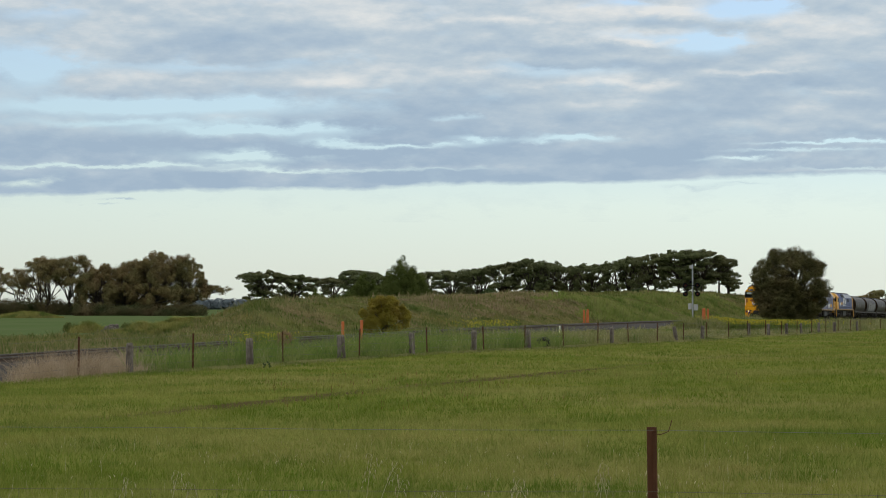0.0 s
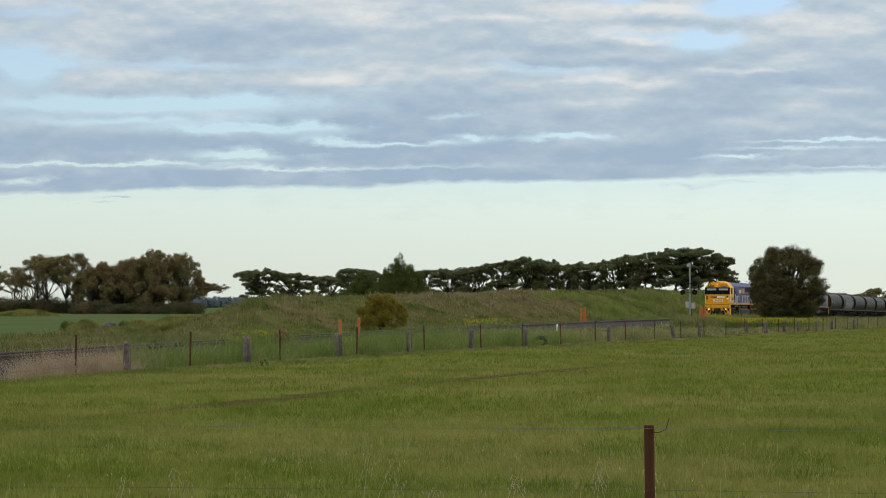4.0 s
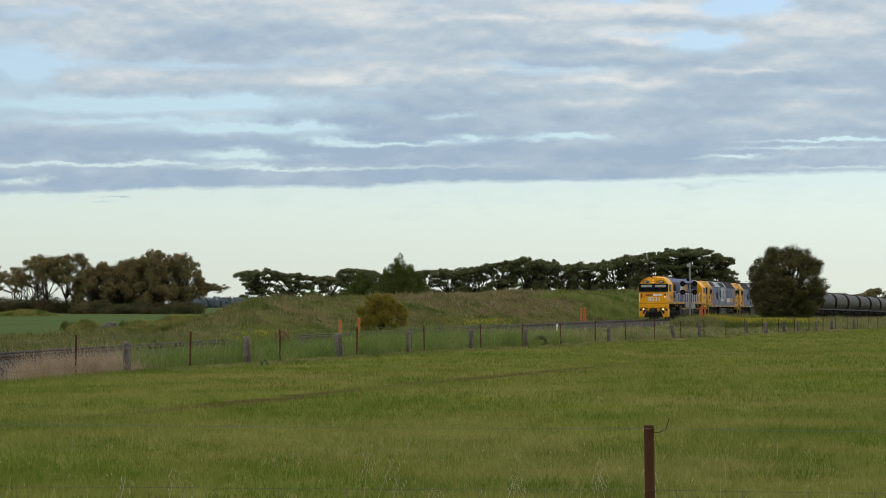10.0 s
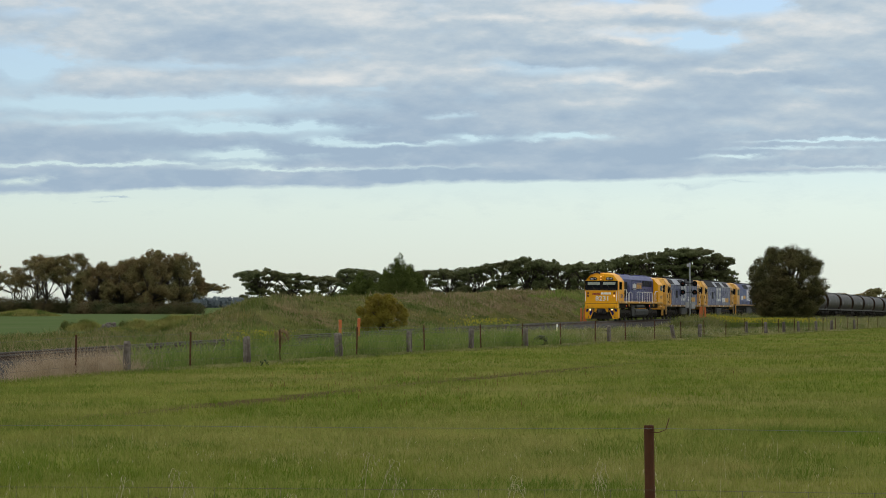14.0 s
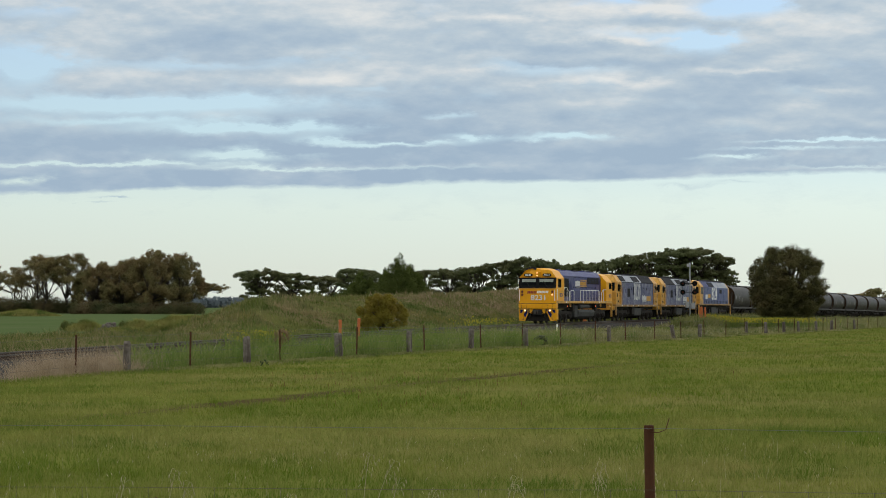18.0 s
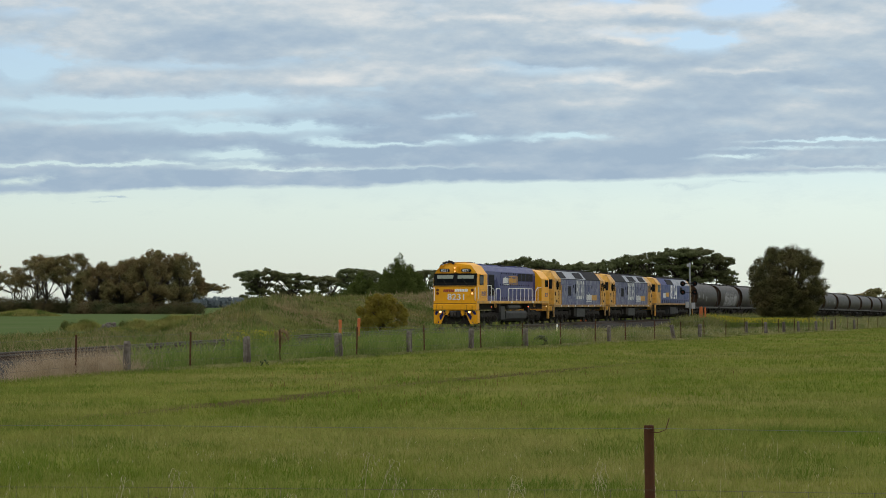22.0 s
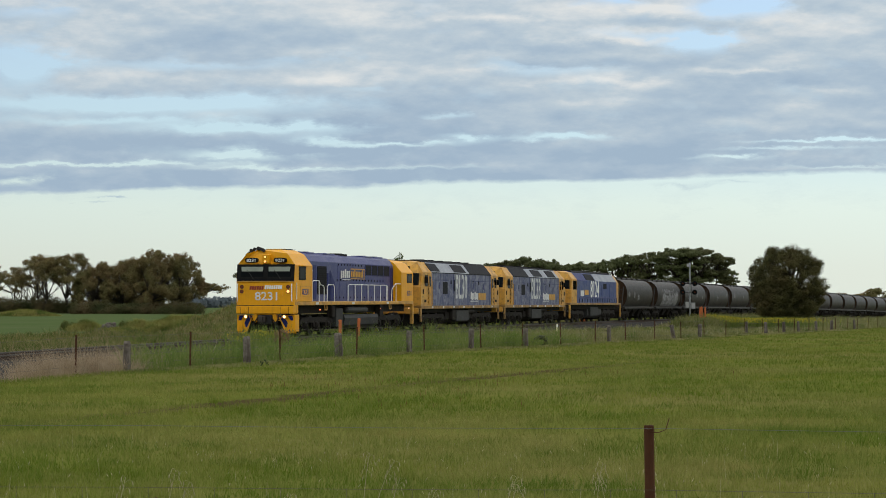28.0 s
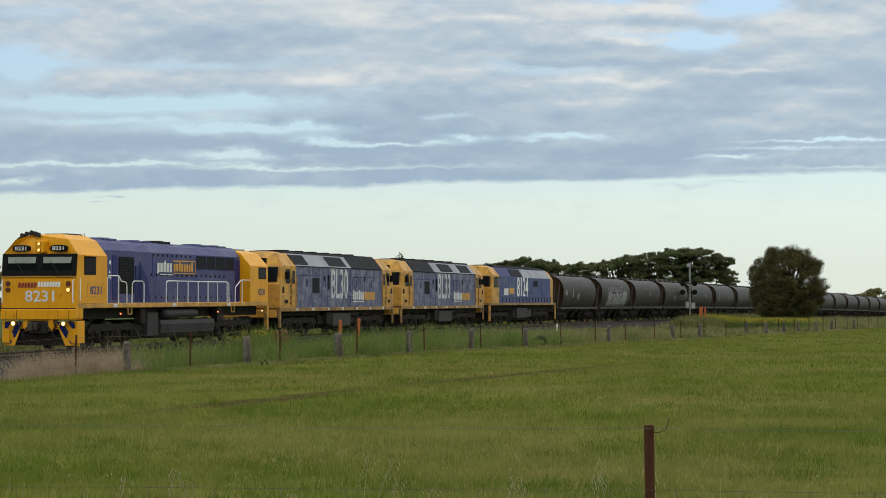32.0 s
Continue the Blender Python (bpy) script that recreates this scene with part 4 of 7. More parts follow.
    flat_box("coupler_pocket", "yellow", t, 9.9, 10.42, -0.52, 0.52, 0.86, 1.13, "yellow coupler pocket", 0.03)
    bm = bmesh.new()
    loft(bm, [[(x0, y, z) for y, z in ((0.95, 0.60), (1.12, 0.20), (-1.12, 0.20), (-0.95, 0.60))] for x0 in (10.12, 10.2)])
    part("plough_blade", bm, "under", t, "blackened plough blade")
    flat_box("draft_box", "black", t, 10.1, 10.5, -0.36, 0.36, 0.62, 1.07, "", 0.04)
    for s in (-1, 1):
        bm = bmesh.new()
        plate(bm, [(10.44, s * 0.40, 1.12), (10.44, s * 0.56, 1.12), (10.44, s * 0.60, 0.88), (10.44, s * 0.50, 0.70), (10.44, s * 0.40, 0.74)], 0.05, (1, 0, 0))
        part("draft_bracket", bm, "yellow", t, "yellow coupler bracket")
        bm = bmesh.new()
        tube(bm, [(10.5, s * 0.70, 1.10), (10.56, s * 0.70, 0.95), (10.56, s * 0.64, 0.70), (10.50, s * 0.56, 0.56)], 0.022, 6)
        rod(bm, (10.50, s * 0.56, 0.60), (10.50, s * 0.56, 0.50), 0.04, seg=8)
        part("air_hose", bm, "black", t)
    bm = bmesh.new()
    box(bm, 10.95, 11.10, -0.15, 0.05, 0.72, 1.04, 0.04)
    box(bm, 10.90, 11.06, 0.07, 0.17, 0.74, 1.02, 0.03)
    part("knuckle", bm, "steel", t, "worn steel coupler knuckle")
    coupler(t, 10.4, 1, False)
    coupler(t, -10.4, -1)
    # cab side
    for s in (-1, 1):
        bm = bmesh.new()
        box(bm, X(1.72), X(0.70), *sorted((s * 1.44, s * 1.462)), 2.72, 3.38, 0.008)
        w = part("cab_window_frame", bm, "signal_black", t)
        flat_box("cab_window", "glass", w, X(1.66), X(0.76), *sorted((s * 1.463, s * 1.468)), 2.77, 3.33, "dark cab side window")
        flat_box("window_hood", "yellow", w, X(1.85), X(0.62), *sorted((s * 1.45, s * 1.56)), 3.385, 3.42)
    bm = bmesh.new()
    for a, b, c, e in ((0.95, 2.45, 1.92, 2.42),):
        for x0, x1, z0, z1 in ((X(b), X(a), c, c + 0.02), (X(b), X(a), e, e + 0.02), (X(b), X(b) + 0.02, c, e), (X(a) - 0.02, X(a), c, e)):
            box(bm, x0, x1, 1.45, 1.462, z0, z1)
    part("side_panel_rim", bm, "yellow_worn", t)
    side_writing("side_number", "8231", "blue", t, X(1.72), 1.456, 2.17, 1.0, 0.30, "blue number on the cab side")
    bm = bmesh.new()
    rod(bm, (X(0.28), 1.49, 1.8), (X(0.28), 1.49, 2.6), 0.02, seg=6)
    part("grab_rail", bm, "white", t)
    # hood
    hs = ((0.95, 1.705), (0.95, 3.68), (0.74, 3.97), (0.30, 4.05))
    hood = shell("hood", "blue", t, [(-8.0, hs), (7.75, hs)], "violet blue engine hood")
    shell("hood_top", "blue", t, [(-8.2, ((0.60, 3.98), (0.50, 4.085))), (7.7, ((0.60, 3.98), (0.50, 4.085)))], "blue hood roof")
    for s0, w_, z1 in ((4.6, 1.2, 4.15), (7.2, 2.0, 4.13), (10.0, 1.3, 4.17), (14.2, 1.6, 4.14), (16.3, 1.6, 4.14)):
        bm = bmesh.new()
        box(bm, X(s0 + w_), X(s0), -0.52, 0.52, 4.06, z1, 0.02)
        rod(bm, (X(s0 + w_ / 2), 0, z1), (X(s0 + w_ / 2), 0, z1 + 0.03), 0.42, seg=16)
        part("roof_hatch", bm, "roof_dark" if s0 == 10.0 else "blue", t)
    # doors, louvres and grilles on the near and far hood sides
    for s in (-1, 1):
        y0, y1 = sorted((s * 0.945, s * 0.968))
        g = flat_box("intake_grille", "mesh_dark", t, X(6.45), X(4.95), y0, y1, 2.05, 3.46, "dark air intake grille", 0.01)
        for k in range(12):
            flat_box("louvre", "signal_black", g, X(6.42), X(4.98), *sorted((s * 0.966, s * 0.985)), 2.10 + 0.11 * k, 2.14 + 0.11 * k)
        r = flat_box("radiator_frame", "blue_dark", t, X(17.8), X(13.1), y0, y1, 3.06, 3.66, "", 0.01)
        for k in range(4):
            flat_box("radiator_mesh", "mesh_dark", r, X(14.2 + 1.14 * k), X(13.18 + 1.14 * k), *sorted((s * 0.966, s * 0.975)), 3.10, 3.62)
        for k in range(9):
            x0 = X(7.4 + 1.2 * k)
            dr = flat_box("hood_door", "blue", t, x0 - 1.14, x0, y0, y1 - 0.006 if s > 0 else y1, 1.78, 2.66, "", 0.008)
        for row, (zz, n0, s0, ds) in enumerate(((3.58, 9, 8.4, 0.50), (2.80, 16, 8.2, 0.55), (1.90, 17, 7.4, 0.62))):
            bm = bmesh.new()
            for k in range(n0):
                xx = X(s0 + ds * k)
                box(bm, xx - 0.04, xx + 0.04, *sorted((s * 0.95, s * 0.974)), zz - 0.045, zz + 0.045)
            tagged(part("latch_row", bm, "signal_black", t), kind="stuff")
    bm = bmesh.new()
    plate(bm, [(X(6.60), 0.968, 1.75), (X(8.05), 0.968, 1.75), (X(7.8), 0.968, 2.6), (X(7.0), 0.968, 3.30)], 0.010, (0, 1, 0))
    part("arrow_marking", bm, "blue_dark", t, "dark blue arrow marking")
    side_bar("arrow_shaft", "blue_dark", t, X(7.15), X(6.55), 0.964, 1.76, 3.12, "dark blue block beside the arrow")
    for s0 in (8.3, 13.0):
        flat_box("hood_seam", "blue_dark", t, X(s0 + 0.03), X(s0), 0.945, 0.957, 1.74, 3.55)
    flat_box("hood_door", "blue_dark", t, X(4.80), X(4.35), 0.945, 0.965, 1.8, 3.5, "dark blue recessed door")
    flat_box("end_band", "blue_dark", t, -7.95, -7.35, 0.945, 0.965, 1.75, 3.54, "dark blue band before the rear house")
    bm = bmesh.new()
    for k in range(5):
        a = X(8.75 + k * 0.33)
        plate(bm, [(a, 0.972, 2.92 if k else 2.84), (a - 0.25, 0.972, 2.92), (a - 0.25, 0.972, 3.28 if k != 2 else 3.40), (a, 0.972, 3.28)], 0.010, (0, 1, 0))
    box(bm, X(10.4), X(9.05), 0.972, 0.982, 2.80, 2.84)
    part("side_emblem", bm, "off_white", t, "white block emblem")
    bm = bmesh.new()
    for x0, x1, z0, z1 in ((13.0, 10.45, 3.36, 3.41), (13.0, 10.45, 2.86, 2.90), (13.0, 12.94, 2.86, 3.41)):
        box(bm, X(x0), X(x1), 0.970, 0.980, z0, z1)
    se = part("side_emblem", bm, "orange_logo", t, "orange outlined block emblem")
    bm = bmesh.new()
    for k in range(8):
        box(bm, X(10.72 + k * 0.28), X(10.52 + k * 0.28), 0.970, 0.978, 2.96, 3.26 if k not in (2, 7) else 3.34)
    part("emblem_bars", bm, "orange_logo", se, "row of orange upright bars")
    for cx, cz, rr in ((X(4.10), 3.22, 0.11), (X(4.06), 2.86, 0.07), (X(4.12), 2.66, 0.08)):
        n = 10
        bm = bmesh.new()
        plate(bm, [(cx + rr * (1 if i % 2 else 0.45) * math.cos(2 * math.pi * i / n), 0.972, cz + rr * (1 if i % 2 else 0.45) * math.sin(2 * math.pi * i / n)) for i in range(n)], 0.008, (0, 1, 0))
        part("star_marking", bm, "white", t, "small white star marking")
    # handrails along the running boards
    for s in (-1, 1):
        y = s * 1.41
        handrail(t, [(X(2.82), y, 1.70), (X(2.86), y, 2.62), (X(3.0), y, 2.72), (X(3.9), y, 2.72), (X(4.15), y, 2.52), (X(4.6), y, 2.48), (X(4.68), y, 2.36), (X(4.68), y, 1.70)],
                 [(X(3.9), y, 1.7, 2.72)])
        handrail(t, [(X(5.17), y, 1.70), (X(5.2), y, 2.42), (X(5.35), y, 2.53), (X(6.2), y, 2.53), (X(6.35), y, 2.42), (X(6.35), y, 1.70)], [])
        handrail(t, [(X(8.62), y, 1.70), (X(8.64), y, 2.5), (X(8.8), y, 2.56), (X(15.6), y, 2.56), (X(15.82), y, 2.5), (X(15.85), y, 1.70)],
                 [(X(8.7 + 1.15 * k), y, 1.7, 2.56) for k in range(1, 7)])
        handrail(t, [(X(16.6), y, 1.70), (X(16.65), y, 2.35), (X(17.1), y, 2.55), (X(17.4), y, 2.66), (X(18.5), y, 2.66)], [(X(17.5), y, 1.7, 2.66)])
        for s0 in (4.75, 16.1):
            bm = bmesh.new()
            tube(bm, [(X(s0), y, 1.52), (X(s0 + 0.02), y + s * 0.02, 1.28), (X(s0 + 0.35), y + s * 0.02, 1.28), (X(s0 + 0.37), y, 1.52)], 0.03, 6)
            part("step_loop", bm, "yellow_worn", t)
    # rear end
    rs = ((1.45, 1.705), (1.45, 3.30), (0.98, 3.85), (0.5, 4.0))
    rear = shell("rear_house", "yellow", t, [(-10.35, rs), (-7.95, rs)], "yellow rear house")
    for s in (-1, 1):
        w = flat_box("rear_window_frame", "signal_black", t, -10.1, -9.05, *sorted((s * 1.44, s * 1.462)), 2.72, 3.24, "", 0.008)
        flat_box("rear_window", "glass", w, -10.04, -9.12, *sorted((s * 1.463, s * 1.468)), 2.77, 3.19)
    side_writing("side_number", "8231", "blue", t, -9.5, 1.456, 2.15, 0.9, 0.28)
    flat_box("rear_roof_hatch", "roof_grey", t, -9.9, -8.6, -0.5, 0.5, 3.98, 4.07, "", 0.03)
    # fuel tank and air gear
    bm = bmesh.new()
    prof = ((1.28, 1.02), (1.34, 0.85), (1.30, 0.50), (1.05, 0.30))
    loft(bm, [ring(X(14.3), prof), ring(X(8.3), prof)])
    part("fuel_tank", bm, "tank", t, "grey fuel tank")
    for s in (-1, 1):
        bm = bmesh.new()
        loft(bm, [[(x, s * 1.22 + r * math.cos(2 * math.pi * i / 14), 1.26 + r * math.sin(2 * math.pi * i / 14)) for i in range(14)]
                  for x, r in ((X(12.3), 0.08), (X(12.2), 0.17), (X(8.8), 0.17), (X(8.7), 0.08))])
        part("air_reservoir", bm, "tank", t, "grey air reservoir")
        flat_box("battery_box", "tank", t, X(8.1), X(7.0), *sorted((s * 0.95, s * 1.30)), 0.42, 1.35, "", 0.03)
        flat_box("sandbox", "under", t, X(6.7), X(6.2), *sorted((s * 1.05, s * 1.35)), 0.9, 1.5, "", 0.03)
        flat_box("sandbox", "under", t, X(15.2), X(14.6), *sorted((s * 1.05, s * 1.35)), 0.9, 1.5, "", 0.03)
        for s0, kind in ((4.2, "lamp_red"), (14.6, "lamp_red"), (20.3, "lamp_on")):
            lamp("step_light", kind, t, X(s0), s * 1.36, 1.30, 0.034, deep=0.05, axis=(0.5, s * 0.86, 0))
    add_bogies(t, (6.2, -6.3), (1.82, 0, -1.82), LOCO_BOGIE, LOCO_WHEEL, 0.51)
    return t


def twin_cab_locomotive(number, roof_dark, label, shade):
    """A full-width freight locomotive with a yellow cab at each end and a faded blue side."""
    L = 9.48
    t = empty("locomotive", label=label, category="locomotive", group="train")
    X = lambda s: L - s
    sec = ((1.45, 1.42), (1.45, 2.5), (1.45, 3.38), (0.98, 3.98), (0.45, 4.06))
    shell("body", shade, t, [(X(16.75), sec), (X(2.3), sec)], "streaky faded blue body side")
    for d in (1, -1):
        slope = front_slope(9.46, 9.12, 8.62, 2.5, 3.38, 3.98, 8.1)
        bm = bmesh.new()
        loft(bm, [[(d * p[0], p[1], p[2]) for p in r] for r in (ring(X(2.302), sec), ring(slope, sec))])
        cab = part("cab", bm, "yellow_worn", t, "weathered yellow cab")
        bm = bmesh.new()
        plate(bm, [(d * (slope(z) + 0.004), y, z) for y, z in ((-1.3, 2.62), (1.3, 2.62), (1.26, 3.32), (-1.26, 3.32))], 0.025, (d, 0, 0.3))
        ws = part("windscreen_surround", bm, "signal_black", cab)
        for a, b in ((-1.2, -0.1), (0.1, 1.2)):
            bm = bmesh.new()
            plate(bm, [(d * (slope(z) + 0.034), y, z) for y, z in ((a, 2.68), (b, 2.68), (b, 3.26), (a, 3.26))], 0.01, (d, 0, 0.3))
            part("windscreen", bm, "glass", ws)
        bm = bmesh.new()
        box(bm, *sorted((d * 8.9, d * 8.95)), -0.6, 0.6, 3.5, 3.74)
        part("number_board", bm, "signal_black", cab)
        for s in (-1, 1):
            y = lambda a, b: sorted((s * a, s * b))
            w = flat_box("cab_window_frame", "signal_black", t, *sorted((d * 8.62, d * 8.05)), *y(1.44, 1.464), 2.55, 3.22, "", 0.008)
            flat_box("cab_window", "glass", w, *sorted((d * 8.56, d * 8.11)), *y(1.465, 1.47), 2.6, 3.17)
            dr = flat_box("cab_door", "yellow_worn", t, *sorted((d * 7.85, d * 7.3)), *y(1.44, 1.47), 1.5, 3.3, "", 0.012)
            flat_box("door_window", "glass", dr, *sorted((d * 7.75, d * 7.4)), *y(1.471, 1.476), 2.55, 3.15)
            for x in (7.92, 7.22):
                bm = bmesh.new()
                rod(bm, (d * x, s * 1.50, 1.45), (d * x, s * 1.50, 2.9), 0.022, seg=6)
                part("grab_rail", bm, "yellow_worn", t)
            for k in range(5):
                flat_box("foothold", "signal_black", t, *sorted((d * 8.00, d * 7.90)), *y(1.44, 1.46), 1.58 + 0.26 * k, 1.68 + 0.26 * k)
            flat_box("roof_side_seam", "sill", t, *sorted((d * 8.02, d * 7.98)), *y(1.44, 1.456), 1.45, 3.36)
            flat_box("side_vent", "signal_black", t, *sorted((d * 8.75, d * 8.35)), *y(1.44, 1.46), 1.62, 1.78)
            flat_box("tail_lamp", "signal_black", t, *sorted((d * 9.1, d * 8.9)), *y(1.43, 1.48), 2.1, 2.4, "", 0.02)
            flat_box("corner_step", "sill", t, *sorted((d * 9.45, d * 9.28)), *y(1.36, 1.46), 0.50, 1.28, "yellow corner step box", 0.02)
            flat_box("mirror", "signal_black", t, *sorted((d * 8.75, d * 8.70)), *y(1.46, 1.66), 2.75, 3.1)
        flat_box("buffer_beam", "yellow_worn", t, *sorted((d * 9.3, d * 9.52)), -1.3, 1.3, 0.95, 1.30, "", 0.03)
        coupler(t, d * 9.45, d)
    sill = flat_box("sill", "sill", t, -9.4, 9.4, -1.462, 1.462, 1.24, 1.415, "grubby yellow sill", 0.015)
    for k in range(7):
        side_bar("jacking_mark", "off_white", sill, X(2.6 + 2.4 * k), X(2.35 + 2.4 * k), 1.463, 1.27, 1.39)
    flat_box("frame", "under", t, -9.2, 9.2, -1.0, 1.0, 1.0, 1.25)
    # roof slopes: grey plates, dark grilles
    for s in (-1, 1):
        def slope_plate(name, mat, s0, s1, lo=0.06, hi=0.94, lift=0.012):
            a, b = Vector((0, s * 1.45, 3.38)), Vector((0, s * 0.98, 3.98))
            p, q = a.lerp(b, lo), a.lerp(b, hi)
            bm = bmesh.new()
            nrm = Vector((0, s * 0.787, 0.617))
            pts = [(X(s0), p.y, p.z), (X(s1), p.y, p.z), (X(s1), q.y, q.z), (X(s0), q.y, q.z)]
            plate(bm, [Vector(v) + nrm * 0.002 for v in pts], lift, nrm)
            return part(name, bm, mat, t)
        slope_plate("roof_slope", "roof_grey", 2.4, 16.7, 0.02, 0.98, 0.008)
        for s0, s1, kind in roof_dark:
            pl = slope_plate("roof_grille" if kind else "roof_slope_panel", "mesh_dark", s0, s1,
                             0.12 if kind else 0.02, 0.88 if kind else 0.98, 0.03 if kind else 0.02)
    shell("roof_top", "roof_dark", t, [(X(16.9), ((0.95, 3.97), (0.8, 4.10), (0.3, 4.13))), (X(2.0), ((0.95, 3.97), (0.8, 4.10), (0.3, 4.13)))], "sooty roof")
    for k in range(6):
        bm = bmesh.new()
        xx = X(4.2 + 2.1 * k)
        rod(bm, (xx, 0, 4.1), (xx, 0, 4.19), 0.45, seg=16)
        part("roof_fan", bm, "roof_dark", t)
    # side fittings
    for s in (-1, 1):
        y = lambda a, b: sorted((s * a, s * b))
        for s0 in (3.9, 12.0, 14.6):
            n = 16
            bm = bmesh.new()
            plate(bm, [(X(s0) + 0.19 * math.cos(2 * math.pi * i / n), s * 1.452, 2.62 + 0.27 * math.sin(2 * math.pi * i / n)) for i in range(n)], 0.02, (0, s, 0))
            ph = part("porthole_rim", bm, "roof_grey", t, "pale porthole rim")
            bm = bmesh.new()
            plate(bm, [(X(s0) + 0.14 * math.cos(2 * math.pi * i / n), s * 1.473, 2.62 + 0.22 * math.sin(2 * math.pi * i / n)) for i in range(n)], 0.006, (0, s, 0))
            part("porthole_glass", bm, "blue_dark", ph)
        flat_box("side_grille", "mesh_dark", t, X(5.85), X(4.75), *y(1.44, 1.466), 2.12, 2.85, "dark side grille", 0.01)
        flat_box("body_door", shade, t, X(7.05), X(6.1), *y(1.44, 1.462), 1.5, 3.1, "", 0.01)
        for s0 in (2.6, 7.2, 11.0, 16.3):
            flat_box("body_seam", "blue_dark", t, X(s0 + 0.03), X(s0), *y(1.45, 1.456), 1.45, 3.36)
        flat_box("rain_strip", "roof_dark", t, X(16.7), X(2.35), *y(1.445, 1.475), 3.36, 3.40)
        flat_box("panel_band", "blue_dark", t, X(16.7), X(2.35), *y(1.45, 1.456), 2.93, 2.96)
        for s0 in (6.5, 11.9, 13.3):
            flat_box("small_vent", "signal_black", t, X(s0 + 0.25), X(s0), *y(1.45, 1.464), 2.72, 2.95)
        for s0, wd, z0, z1 in ((2.75, 1.5, 1.55, 2.86), (4.5, 1.5, 1.5, 2.9), (11.3, 1.1, 2.02, 2.88), (12.6, 1.3, 2.24, 2.90), (14.1, 1.5, 2.24, 2.90), (15.4, 0.8, 1.5, 2.9), (11.2, 2.4, 2.99, 3.33), (13.8, 2.4, 2.99, 3.33), (2.8, 3.2, 2.99, 3.33)):
            flat_box("body_panel", shade, t, X(s0 + wd), X(s0), *y(1.44, 1.457), z0, z1, "", 0.006)
        flat_box("panel_band", "blue_dark", t, X(16.7), X(2.35), *y(1.45, 1.4555), 1.94, 1.96)
        flat_box("grab_bar", "signal_black", t, X(7.35), X(7.25), *y(1.47, 1.50), 2.3, 3.0)
    side_writing("large_number", number, "worn_white", t, X(9.1), 1.466, 2.58, 2.75, 1.50, "tall faded white running number")
    bm = bmesh.new()
    for k in range(6):
        box(bm, X(11.6 + 0.33 * k), X(11.35 + 0.33 * k), 1.466, 1.474, 1.76 + (0.0 if k % 2 else 0.05), 2.2 + (0.08 if k in (0, 3) else 0))
    box(bm, X(13.25), X(11.3), 1.466, 1.474, 1.66, 1.71)
    part("side_emblem", bm, "off_white", t, "white block emblem")
    flat_box("side_emblem", "yellow_worn", t, X(15.3), X(13.4), 1.45, 1.466, 1.76, 2.20, "faded yellow emblem panel")
    # under the floor
    for s in (-1, 1):
        y = lambda a, b: sorted((s * a, s * b))
        flat_box("battery_box", "tank", t, X(11.3), X(8.3), *y(0.6, 1.36), 0.45, 1.12, "grey equipment box", 0.03)
        flat_box("equipment_box", "under", t, X(8.2), X(7.4), *y(0.8, 1.34), 0.55, 1.2, "", 0.03)
        bm = bmesh.new()
        rod(bm, (X(13.0), s * 1.15, 1.05), (X(11.4), s * 1.15, 1.05), 0.16, seg=12)
        part("air_reservoir", bm, "under", t)
    bm = bmesh.new()
    loft(bm, [ring(X(12.9), ((1.1, 1.0), (1.12, 0.6), (0.8, 0.36))), ring(X(6.6), ((1.1, 1.0), (1.12, 0.6), (0.8, 0.36)))])
    part("fuel_tank", bm, "under", t)
    add_bogies(t, (5.8, -5.8), (1.82, 0, -1.82), LOCO_BOGIE, LOCO_WHEEL, 0.51)
    return t


